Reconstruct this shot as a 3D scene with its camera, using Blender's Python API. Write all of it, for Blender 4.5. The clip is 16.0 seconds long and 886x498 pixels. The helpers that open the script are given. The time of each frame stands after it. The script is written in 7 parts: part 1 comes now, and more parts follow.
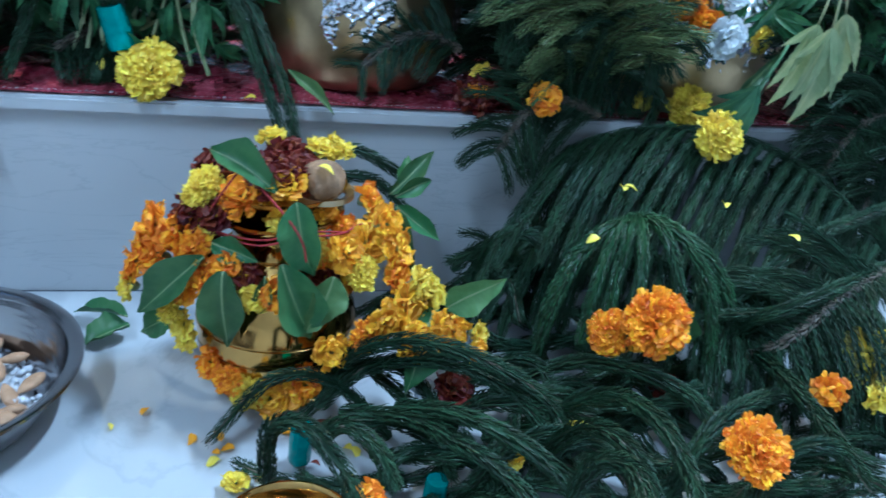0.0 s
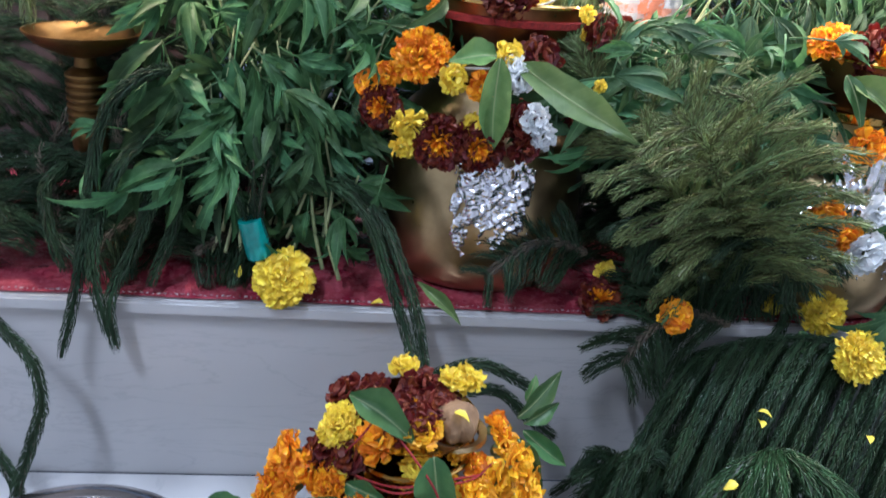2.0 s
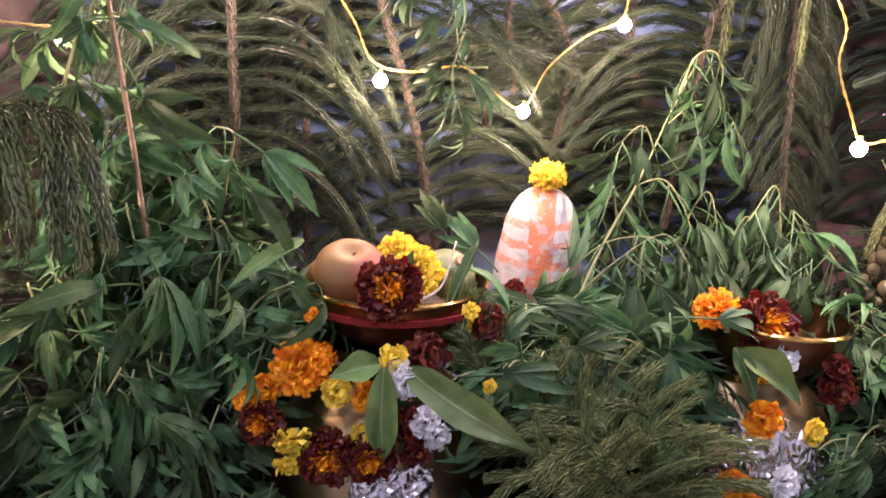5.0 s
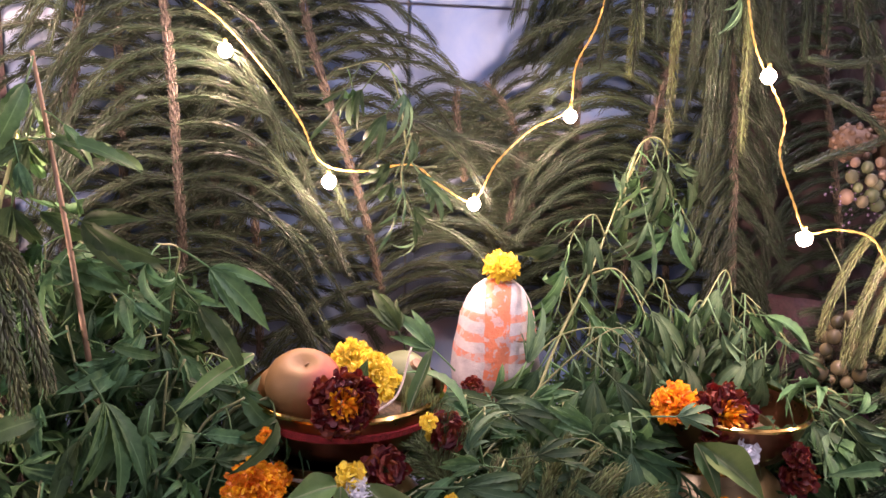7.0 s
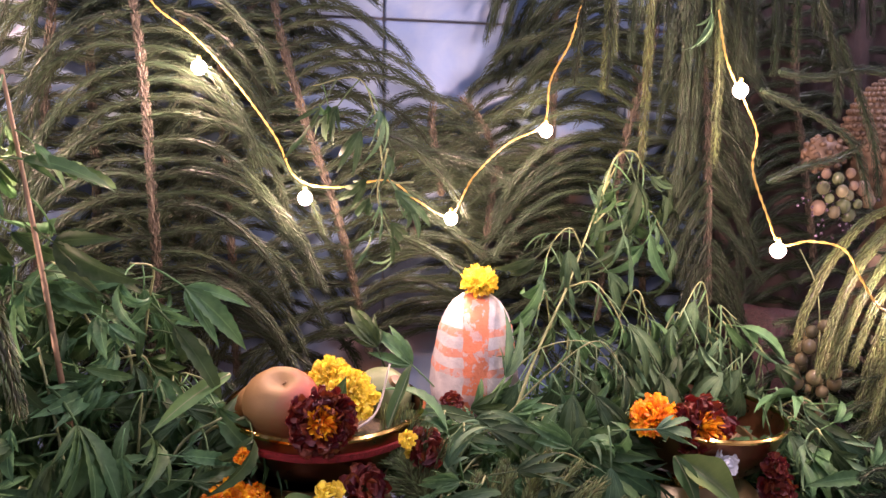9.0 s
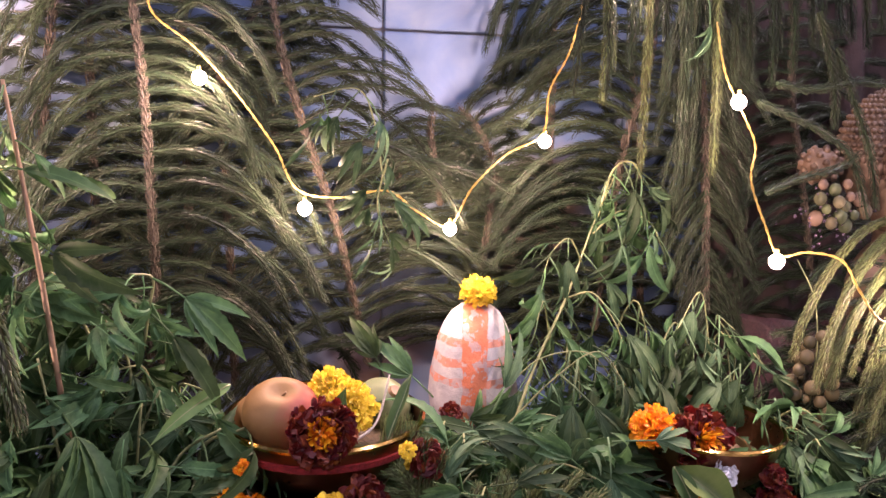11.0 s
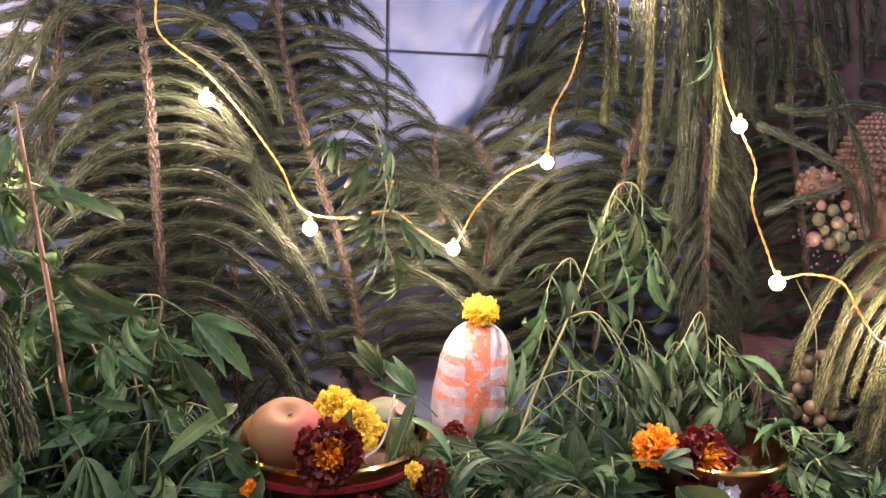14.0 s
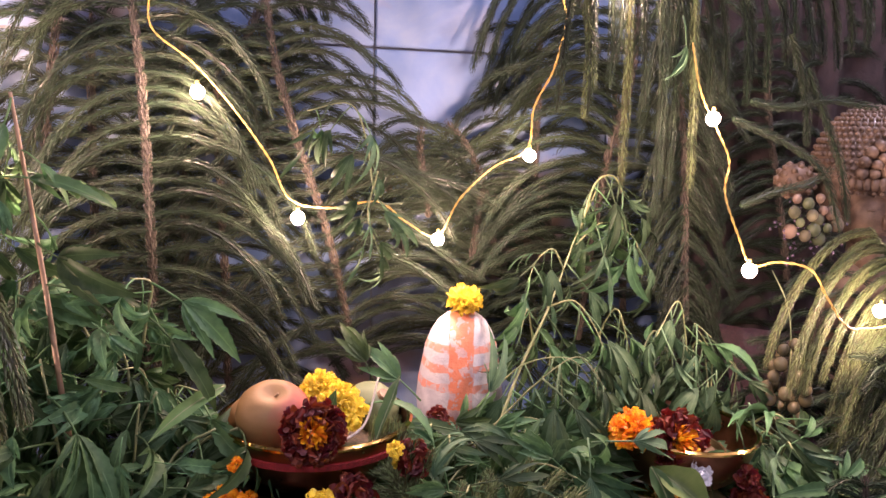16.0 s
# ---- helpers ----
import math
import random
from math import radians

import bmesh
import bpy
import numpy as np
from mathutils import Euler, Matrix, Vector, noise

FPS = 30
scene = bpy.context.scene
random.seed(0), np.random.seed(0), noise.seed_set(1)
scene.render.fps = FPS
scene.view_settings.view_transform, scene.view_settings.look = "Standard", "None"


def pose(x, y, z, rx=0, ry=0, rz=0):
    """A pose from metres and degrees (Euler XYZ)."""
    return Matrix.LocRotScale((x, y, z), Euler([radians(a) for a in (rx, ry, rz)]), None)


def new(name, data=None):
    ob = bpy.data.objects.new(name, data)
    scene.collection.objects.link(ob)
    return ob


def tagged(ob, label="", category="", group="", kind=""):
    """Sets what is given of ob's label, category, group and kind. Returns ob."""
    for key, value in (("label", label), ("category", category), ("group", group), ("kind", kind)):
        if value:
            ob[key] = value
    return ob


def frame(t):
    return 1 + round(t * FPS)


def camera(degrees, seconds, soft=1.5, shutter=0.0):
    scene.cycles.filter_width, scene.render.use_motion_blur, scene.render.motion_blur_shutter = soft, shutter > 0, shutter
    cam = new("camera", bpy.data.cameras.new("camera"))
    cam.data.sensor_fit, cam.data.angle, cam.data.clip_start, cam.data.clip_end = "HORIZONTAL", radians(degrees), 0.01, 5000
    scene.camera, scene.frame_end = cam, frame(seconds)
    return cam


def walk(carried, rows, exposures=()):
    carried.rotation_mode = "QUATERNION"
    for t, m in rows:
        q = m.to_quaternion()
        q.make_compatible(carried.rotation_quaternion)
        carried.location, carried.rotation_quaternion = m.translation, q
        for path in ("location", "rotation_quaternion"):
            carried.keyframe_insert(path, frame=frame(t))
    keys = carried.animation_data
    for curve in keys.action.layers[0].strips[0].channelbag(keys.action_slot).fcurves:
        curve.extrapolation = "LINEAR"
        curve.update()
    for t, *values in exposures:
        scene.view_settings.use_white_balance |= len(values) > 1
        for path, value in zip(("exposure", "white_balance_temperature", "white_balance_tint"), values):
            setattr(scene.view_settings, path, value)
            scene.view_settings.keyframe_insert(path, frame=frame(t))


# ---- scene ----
cam = camera(57.3, 16.0, shutter=0.36)
METRES, EYE, TILT, LEAN, TURN = 0.46, 0.403, -26.5, -6.0, -10.5
ROWS = [
    (0.0, 0.0, 0.0, 0.0, -0.0, -0.0, -0.0),
    (0.5, -0.0655, -0.0074, 0.008, 3.07, -0.16, -3.33),
    (1.0, -0.1001, -0.0053, 0.0919, 4.73, -0.18, -3.78),
    (1.5, -0.0969, -0.0115, 0.2093, 5.24, 1.37, -3.68),
    (2.0, -0.0985, -0.0082, 0.2916, 5.15, 3.53, -1.87),
    (2.5, -0.0961, 0.0091, 0.3414, 5.17, 4.79, -0.36),
    (3.0, -0.0909, 0.0288, 0.3626, 5.06, 5.5, 0.54),
    (3.5, -0.0856, 0.0346, 0.3895, 4.92, 5.87, 0.88),
    (4.0, -0.0585, 0.006, 0.4533, 4.78, 6.79, 0.69),
    (4.5, -0.0244, -0.0078, 0.5609, 3.75, 9.64, 1.52),
    (5.0, -0.0173, 0.0168, 0.613, 1.16, 11.93, 2.98),
    (7.5, 0.0046, 0.0153, 0.7242, -1.53, 15.39, 6.1),
    (8.0, 0.0106, 0.0236, 0.7247, -2.0, 15.63, 6.58),
    (8.5, 0.0118, 0.021, 0.726, -2.37, 15.75, 6.78),
    (9.0, -0.0007, 0.0123, 0.7233, -2.61, 15.79, 6.83),
    (11.5, -0.0135, 0.0065, 0.7334, -3.06, 16.37, 6.83),
    (12.0, -0.019, 0.0023, 0.7382, -3.15, 16.41, 6.81),
    (12.5, -0.0191, -0.0002, 0.7376, -3.22, 16.59, 6.82),
    (13.0, -0.0251, -0.0031, 0.7387, -3.3, 16.82, 6.83),
    (13.5, -0.0261, -0.0088, 0.7425, -3.38, 17.01, 6.8),
    (14.0, -0.0298, -0.0071, 0.74, -3.46, 17.19, 6.81),
    (14.5, -0.0329, -0.0041, 0.7357, -3.52, 17.29, 6.81),
    (15.0, -0.0368, -0.0093, 0.7279, -3.58, 17.38, 6.83),
    (15.5, -0.0273, -0.0226, 0.7108, -3.62, 17.37, 6.8),
    (16.0, -0.0092, -0.047, 0.6941, -3.66, 17.42, 6.77),
]
walk(cam, [(t, pose(0, 0, EYE, TILT, LEAN, TURN) @ pose(METRES * x, METRES * y, METRES * z, 90 + pitch, roll, yaw)) for t, x, y, z, yaw, pitch, roll in ROWS],
     exposures=[(0.0, 0.68, 4550, -2), (1.5, 0.64, 5450, 11), (3.5, 0.74, 5900, 26), (4.7, 0.05, 6300, 41), (5.0, 0.08, 6600, 46), (7.5, -0.15, 6800, 54), (16.0, -0.15, 6800, 54)])

# ---- light: two ceiling tubes of the room and the fairy lights ----
world = bpy.data.worlds.new("room_air")
scene.world = world
world.use_nodes = True
world.node_tree.nodes["Background"].inputs[0].default_value = (0.5, 0.6, 0.8, 1)
world.node_tree.nodes["Background"].inputs[1].default_value = 0.05


def tube_lamp(x, y, z, watts, long_x, long_y):
    data = bpy.data.lights.new("tube_light", "AREA")
    data.shape, data.size, data.size_y = "RECTANGLE", long_x, long_y
    data.energy, data.color = watts, (0.86, 0.93, 1.0)
    ob = new("tube_light", data)
    ob.matrix_world = pose(x, y, z)
    return ob


tube_lamp(0.95, 0.55, 2.30, 38, 0.06, 0.45)
tube_lamp(-0.75, -0.85, 2.20, 25, 0.10, 0.9)

FAIRY = 1.35       # watts of each fairy light
FAIRY_COLOUR = (1.0, 0.79, 0.56)


# ---- materials ----
def nodes_of(name):
    m = bpy.data.materials.new(name)
    m.use_nodes = True
    t = m.node_tree
    return m, t, t.nodes["Principled BSDF"]


def ramp_between(t, fac, a, b, lo=0.35, hi=0.65):
    r = t.nodes.new("ShaderNodeValToRGB")
    r.color_ramp.elements[0].position, r.color_ramp.elements[0].color = lo, (*a, 1)
    r.color_ramp.elements[1].position, r.color_ramp.elements[1].color = hi, (*b, 1)
    t.links.new(fac, r.inputs[0])
    return r.outputs[0]


def noise_of(t, scale, detail=4.0, rough=0.55, stretch=None, distortion=0.0):
    tc = t.nodes.new("ShaderNodeTexCoord")
    n = t.nodes.new("ShaderNodeTexNoise")
    n.inputs["Scale"].default_value, n.inputs["Detail"].default_value = scale, detail
    n.inputs["Roughness"].default_value, n.inputs["Distortion"].default_value = rough, distortion
    if stretch:
        mp = t.nodes.new("ShaderNodeMapping")
        mp.inputs["Scale"].default_value = stretch
        t.links.new(tc.outputs["Object"], mp.inputs[0])
        t.links.new(mp.outputs[0], n.inputs[0])
    else:
        t.links.new(tc.outputs["Object"], n.inputs[0])
    return n.outputs[0]


def bumped(t, p, fac, strength, distance=0.002):
    b = t.nodes.new("ShaderNodeBump")
    b.inputs["Strength"].default_value, b.inputs["Distance"].default_value = strength, distance
    t.links.new(fac, b.inputs["Height"])
    t.links.new(b.outputs[0], p.inputs["Normal"])


def surface(name, a, b, scale, rough=0.5, metal=0.0, bump=0.3, bump_scale=200.0, stretch=None, rough_var=0.15, coat=0.0):
    """A two-tone surface with large stains, fine grain and uneven gloss."""
    m, t, p = nodes_of(name)
    big = noise_of(t, scale, 5.0, 0.6, stretch)
    t.links.new(ramp_between(t, big, a, b), p.inputs["Base Color"])
    fine = noise_of(t, bump_scale, 3.0, 0.6)
    mr = t.nodes.new("ShaderNodeMapRange")
    mr.inputs["To Min"].default_value, mr.inputs["To Max"].default_value = max(0.02, rough - rough_var), min(1.0, rough + rough_var)
    t.links.new(noise_of(t, scale * 4, 4.0), mr.inputs["Value"])
    t.links.new(mr.outputs[0], p.inputs["Roughness"])
    p.inputs["Metallic"].default_value = metal
    p.inputs["Coat Weight"].default_value = coat
    if bump:
        bumped(t, p, fine, bump)
    return m


def vein_pattern(t):
    """Midrib and slanting side veins from the leaf's own coordinates: u across, v along."""
    tc = t.nodes.new("ShaderNodeTexCoord")
    sep = t.nodes.new("ShaderNodeSeparateXYZ")
    t.links.new(tc.outputs["UV"], sep.inputs[0])

    def op(kind, a, b=0.0):
        n = t.nodes.new("ShaderNodeMath")
        n.operation = kind
        for i, v in enumerate((a, b)):
            if isinstance(v, (int, float)):
                n.inputs[i].default_value = v
            else:
                t.links.new(v, n.inputs[i])
        return n.outputs[0]
    q = op("ABSOLUTE", op("SUBTRACT", sep.outputs[0], 0.5))
    rib = op("MULTIPLY", op("LESS_THAN", q, 0.035), 0.6)
    wave = op("SINE", op("MULTIPLY", op("SUBTRACT", sep.outputs[1], op("MULTIPLY", q, 0.22)), 2 * math.pi * 11))
    side = op("MULTIPLY", op("GREATER_THAN", wave, 0.90), 0.07)
    return op("MAXIMUM", rib, side)


def leafy(name, a, b, rough=0.5, through_light=0.25, island=False, hue=0.03, value=0.5, scale=60.0, bump=0.3, veins=False, gloss=0.5):
    """Leaf, needle or petal: two tones, each piece a little different, some light passing through."""
    m, t, p = nodes_of(name)
    if island:
        pick = t.nodes.new("ShaderNodeNewGeometry").outputs["Random Per Island"]
    else:
        pick = t.nodes.new("ShaderNodeObjectInfo").outputs["Random"]
    tone = ramp_between(t, noise_of(t, scale, 4.0), a, b)
    hs = t.nodes.new("ShaderNodeHueSaturation")
    for key, lo, hi in (("Hue", 0.5 - hue, 0.5 + hue), ("Value", 1.0 - value, 1.0 + value)):
        mr = t.nodes.new("ShaderNodeMapRange")
        mr.inputs["To Min"].default_value, mr.inputs["To Max"].default_value = lo, hi
        t.links.new(pick, mr.inputs["Value"])
        t.links.new(mr.outputs[0], hs.inputs[key])
    if veins:
        ribs = vein_pattern(t)
        paler = t.nodes.new("ShaderNodeMix")
        paler.data_type = "RGBA"
        t.links.new(ribs, paler.inputs[0])
        t.links.new(tone, paler.inputs[6])
        paler.inputs[7].default_value = (*[min(0.5, c * 1.4 + 0.015) for c in b], 1)
        tone = paler.outputs[2]
        bumped(t, p, ribs, -0.6, 0.0006)
    elif bump:
        bumped(t, p, noise_of(t, scale * 8, 3.0), bump, 0.001)
    t.links.new(tone, hs.inputs["Color"])
    t.links.new(hs.outputs[0], p.inputs["Base Color"])
    p.inputs["Roughness"].default_value = rough
    p.inputs["Specular IOR Level"].default_value = gloss
    tr = t.nodes.new("ShaderNodeBsdfTranslucent")
    t.links.new(hs.outputs[0], tr.inputs[0])
    mix = t.nodes.new("ShaderNodeMixShader")
    mix.inputs[0].default_value = through_light
    t.links.new(p.outputs[0], mix.inputs[1])
    t.links.new(tr.outputs[0], mix.inputs[2])
    t.links.new(mix.outputs[0], t.nodes["Material Output"].inputs[0])
    return m


def marble_material():
    m, t, p = nodes_of("white_marble")
    vein = noise_of(t, 3.0, 8.0, 0.62, (1.0, 1.0, 7.0), 1.2)
    base = ramp_between(t, noise_of(t, 2.2, 4.0), (0.40, 0.41, 0.43), (0.47, 0.47, 0.48))
    r = t.nodes.new("ShaderNodeValToRGB")
    for e, (pos, v) in zip(r.color_ramp.elements, ((0.485, 1.0), (0.515, 1.0))):
        e.position, e.color = pos, (v, v, v, 1)
    mid = r.color_ramp.elements.new(0.5)
    mid.color = (0.84, 0.845, 0.86, 1)
    t.links.new(vein, r.inputs[0])
    mul = t.nodes.new("ShaderNodeMix")
    mul.data_type, mul.blend_type = "RGBA", "MULTIPLY"
    mul.inputs["Factor"].default_value = 0.7
    t.links.new(base, mul.inputs[6])
    t.links.new(r.outputs[0], mul.inputs[7])
    t.links.new(mul.outputs[2], p.inputs["Base Color"])
    p.inputs["Roughness"].default_value = 0.28
    bumped(t, p, noise_of(t, 60, 3.0), 0.05)
    return m


def tile_material():
    """Glazed wall tile clouded in pale blue, lilac and tan."""
    m, t, p = nodes_of("clouded_tile")
    a = ramp_between(t, noise_of(t, 7.0, 5.0, 0.6, None, 0.6), (0.12, 0.225, 0.45), (0.245, 0.335, 0.47), 0.38, 0.6)
    warm = ramp_between(t, noise_of(t, 5.0, 4.0, 0.5, (1, 1, 1.6), 0.4), (0, 0, 0), (1, 1, 1), 0.58, 0.70)
    mix = t.nodes.new("ShaderNodeMix")
    mix.data_type = "RGBA"
    t.links.new(warm, mix.inputs[0])
    t.links.new(a, mix.inputs[6])
    mix.inputs[7].default_value = (0.33, 0.225, 0.175, 1)
    t.links.new(mix.outputs[2], p.inputs["Base Color"])
    p.inputs["Roughness"].default_value = 0.42
    bumped(t, p, noise_of(t, 25, 2.0), 0.04)
    return m


def pearly(name, a, b):
    """Smooth glossy beads, each of its own tone."""
    m, t, p = nodes_of(name)
    pick = t.nodes.new("ShaderNodeObjectInfo").outputs["Random"]
    t.links.new(ramp_between(t, pick, a, b, 0.2, 0.8), p.inputs["Base Color"])
    p.inputs["Roughness"].default_value = 0.16
    p.inputs["Coat Weight"].default_value = 0.6
    bumped(t, p, noise_of(t, 40, 3.0), 0.05)
    return m


def glow(name, colour, strength):
    m, t, p = nodes_of(name)
    p.inputs["Emission Color"].default_value = (*colour, 1)
    p.inputs["Emission Strength"].default_value = strength
    return m


def stone_material():
    """White stone smeared with orange paste in a broad upright band and three cross bands."""
    m, t, p = nodes_of("pasted_white_stone")
    tc = t.nodes.new("ShaderNodeTexCoord")
    sep = t.nodes.new("ShaderNodeSeparateXYZ")
    t.links.new(tc.outputs["Object"], sep.inputs[0])

    def math_node(op, a, b=None, c=None):
        n = t.nodes.new("ShaderNodeMath")
        n.operation = op
        for i, v in enumerate((a, b, c)):
            if v is None:
                continue
            if isinstance(v, (int, float)):
                n.inputs[i].default_value = v
            else:
                t.links.new(v, n.inputs[i])
        return n.outputs[0]
    wob = math_node("MULTIPLY", math_node("SUBTRACT", noise_of(t, 60, 4.0), 0.5), 0.009)
    x = math_node("ADD", sep.outputs[0], wob)
    z = math_node("ADD", sep.outputs[2], wob)
    up = math_node("LESS_THAN", math_node("ABSOLUTE", x), 0.0125)
    wave = math_node("SINE", math_node("MULTIPLY", z, 2 * math.pi / 0.0195))
    low = math_node("MULTIPLY", math_node("GREATER_THAN", z, 0.036), math_node("LESS_THAN", z, 0.092))
    cross = math_node("MULTIPLY", math_node("MULTIPLY", math_node("GREATER_THAN", wave, 0.25), low), 0.8)
    band = math_node("MAXIMUM", up, cross)
    patch = math_node("GREATER_THAN", noise_of(t, 120, 5.0), 0.46)
    fac = math_node("MULTIPLY", band, math_node("MULTIPLY_ADD", patch, 0.55, 0.30))
    mix = t.nodes.new("ShaderNodeMix")
    mix.data_type = "RGBA"
    t.links.new(fac, mix.inputs[0])
    t.links.new(ramp_between(t, noise_of(t, 60, 4.0), (0.42, 0.42, 0.46), (0.58, 0.57, 0.59)), mix.inputs[6])
    mix.inputs[7].default_value = (0.74, 0.17, 0.04, 1)
    t.links.new(mix.outputs[2], p.inputs["Base Color"])
    p.inputs["Roughness"].default_value = 0.6
    bumped(t, p, noise_of(t, 180, 4.0), 0.5)
    return m


def apple_material():
    """Straw-yellow skin with a red blush on one cheek and fine streaks."""
    m, t, p = nodes_of("apple_skin")
    tc = t.nodes.new("ShaderNodeTexCoord")
    sep = t.nodes.new("ShaderNodeSeparateXYZ")
    t.links.new(tc.outputs["Object"], sep.inputs[0])
    add = t.nodes.new("ShaderNodeMath")
    add.operation = "MULTIPLY_ADD"
    t.links.new(noise_of(t, 60, 5.0, 0.6, (1, 1, 0.25)), add.inputs[0])
    add.inputs[1].default_value = 0.030
    t.links.new(sep.outputs[0], add.inputs[2])
    mr = t.nodes.new("ShaderNodeMapRange")
    mr.inputs["From Min"].default_value, mr.inputs["From Max"].default_value = 0.018, 0.040
    t.links.new(add.outputs[0], mr.inputs["Value"])
    t.links.new(ramp_between(t, mr.outputs[0], (0.20, 0.112, 0.036), (0.28, 0.036, 0.022), 0.1, 0.9), p.inputs["Base Color"])
    p.inputs["Roughness"].default_value = 0.6
    p.inputs["Coat Weight"].default_value = 0.0
    bumped(t, p, noise_of(t, 220, 3.0), 0.06)
    return m


MARBLE = marble_material()
TILE = tile_material()
GROUT = surface("grey_grout", (0.25, 0.25, 0.26), (0.33, 0.33, 0.33), 30, 0.8)
PLASTER = surface("white_plaster", (0.42, 0.43, 0.44), (0.50, 0.50, 0.49), 2, 0.8, bump=0.1)
CLOTH = surface("red_satin", (0.20, 0.014, 0.034), (0.42, 0.085, 0.115), 42, 0.26, 0.0, 0.9, 60, coat=0.7)
LACE = surface("silver_lace", (0.55, 0.50, 0.52), (0.75, 0.72, 0.74), 90, 0.3, 0.6, 0.5, 400)
BRASS = surface("brass", (0.43, 0.25, 0.065), (0.57, 0.36, 0.115), 9, 0.12, 1.0, 0.05, 60, rough_var=0.06)
BRASS_OLD = surface("tarnished_brass", (0.30, 0.22, 0.115), (0.54, 0.41, 0.23), 14, 0.34, 1.0, 0.12, 120)
COPPER = surface("reddish_copper", (0.16, 0.065, 0.038), (0.30, 0.13, 0.066), 16, 0.32, 1.0, 0.1, 120)
STEEL = surface("stainless_steel", (0.34, 0.33, 0.34), (0.43, 0.42, 0.43), 6, 0.14, 1.0, 0.03, 300, rough_var=0.06)
FOIL = surface("aluminium_foil", (0.70, 0.72, 0.78), (0.84, 0.85, 0.90), 40, 0.22, 1.0, 0.1, 200, rough_var=0.06)
NEEDLE = leafy("green_needles", (0.012, 0.028, 0.014), (0.028, 0.054, 0.025), 0.48, 0.12, True, 0.025, 0.5, 25, 0, gloss=0.18)
NEEDLE_OLIVE = leafy("olive_needles", (0.016, 0.030, 0.016), (0.038, 0.057, 0.030), 0.42, 0.14, True, 0.03, 0.55, 25, 0, gloss=0.3)
# Brighter needle copy: bulb glow on the nearby fronds, put into the colour.
NEEDLE_LIT = leafy("lit_needles", (0.058, 0.082, 0.034), (0.120, 0.146, 0.056), 0.45, 0.2, True, 0.025, 0.6, 25, 0, gloss=0.35)
NEEDLE_SPRING = leafy("bright_green_needles", (0.016, 0.045, 0.017), (0.036, 0.082, 0.030), 0.42, 0.12, True, 0.02, 0.5, 25, 0, gloss=0.3)
NEEDLE_BROWN = leafy("brown_needles", (0.056, 0.046, 0.034), (0.110, 0.088, 0.064), 0.6, 0.05, True, 0.02, 0.5, 25, 0)
CEDAR = leafy("feathery_needles", (0.084, 0.124, 0.050), (0.180, 0.222, 0.086), 0.5, 0.18, True, 0.025, 0.6, 25, 0, gloss=0.25)
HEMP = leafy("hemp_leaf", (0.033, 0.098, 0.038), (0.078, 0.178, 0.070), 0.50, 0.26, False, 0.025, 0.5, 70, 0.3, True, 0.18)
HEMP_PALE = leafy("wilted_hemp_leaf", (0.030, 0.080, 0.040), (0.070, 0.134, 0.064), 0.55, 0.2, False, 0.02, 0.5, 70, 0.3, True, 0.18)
STALK = surface("green_stalk", (0.15, 0.20, 0.085), (0.27, 0.30, 0.14), 40, 0.5, bump=0.3)
PALE_STALK = surface("pale_stalk", (0.26, 0.31, 0.15), (0.40, 0.44, 0.24), 40, 0.5, bump=0.3)
STALK_RED = surface("reddish_stalk", (0.20, 0.13, 0.07), (0.34, 0.22, 0.14), 40, 0.5, bump=0.3)
BROAD = leafy("broad_leaf", (0.036, 0.094, 0.034), (0.070, 0.140, 0.050), 0.42, 0.16, False, 0.02, 0.3, 45, 0.3, True, 0.3)
BROAD_PALE = leafy("pale_broad_leaf", (0.080, 0.160, 0.050), (0.140, 0.230, 0.082), 0.48, 0.2, False, 0.02, 0.25, 45, 0.3, True, 0.25)
YELLOW = leafy("yellow_petals", (0.84, 0.64, 0.04), (0.92, 0.77, 0.11), 0.5, 0.34, True, 0.012, 0.16, 90, 0)
ORANGE = leafy("orange_petals", (0.85, 0.30, 0.006), (0.93, 0.44, 0.013), 0.5, 0.32, True, 0.028, 0.22, 90, 0)
GOLDEN = leafy("golden_petals", (0.82, 0.40, 0.010), (0.92, 0.56, 0.025), 0.5, 0.32, True, 0.02, 0.22, 90, 0)
MAROON = leafy("maroon_petals", (0.085, 0.008, 0.005), (0.19, 0.020, 0.008), 0.55, 0.25, True, 0.02, 0.5, 90, 0)
WHITE = leafy("white_petals", (0.70, 0.74, 0.78), (0.82, 0.84, 0.86), 0.5, 0.3, True, 0.01, 0.1, 90, 0)
TEAL = surface("teal_tape", (0.0, 0.15, 0.145), (0.005, 0.25, 0.225), 60, 0.35, bump=0.3, coat=0.3)
THREAD = surface("red_thread", (0.17, 0.008, 0.010), (0.36, 0.022, 0.022), 300, 0.75, bump=0.6, bump_scale=900)
JUTE = surface("pale_jute", (0.50, 0.45, 0.38), (0.66, 0.60, 0.52), 200, 0.8, bump=0.6, bump_scale=700)
APPLE = apple_material()
GUAVA = surface("green_fruit_skin", (0.095, 0.13, 0.055), (0.16, 0.19, 0.085), 30, 0.55, bump=0.15)
ALMOND = surface("almond_skin", (0.28, 0.16, 0.085), (0.41, 0.25, 0.14), 160, 0.6, bump=0.5, bump_scale=500)
SUGAR = surface("sugar_lump", (0.42, 0.43, 0.46), (0.54, 0.54, 0.57), 200, 0.4, bump=0.6, bump_scale=600)
RAISIN = surface("green_raisin", (0.28, 0.26, 0.05), (0.42, 0.38, 0.10), 200, 0.5, bump=0.5)
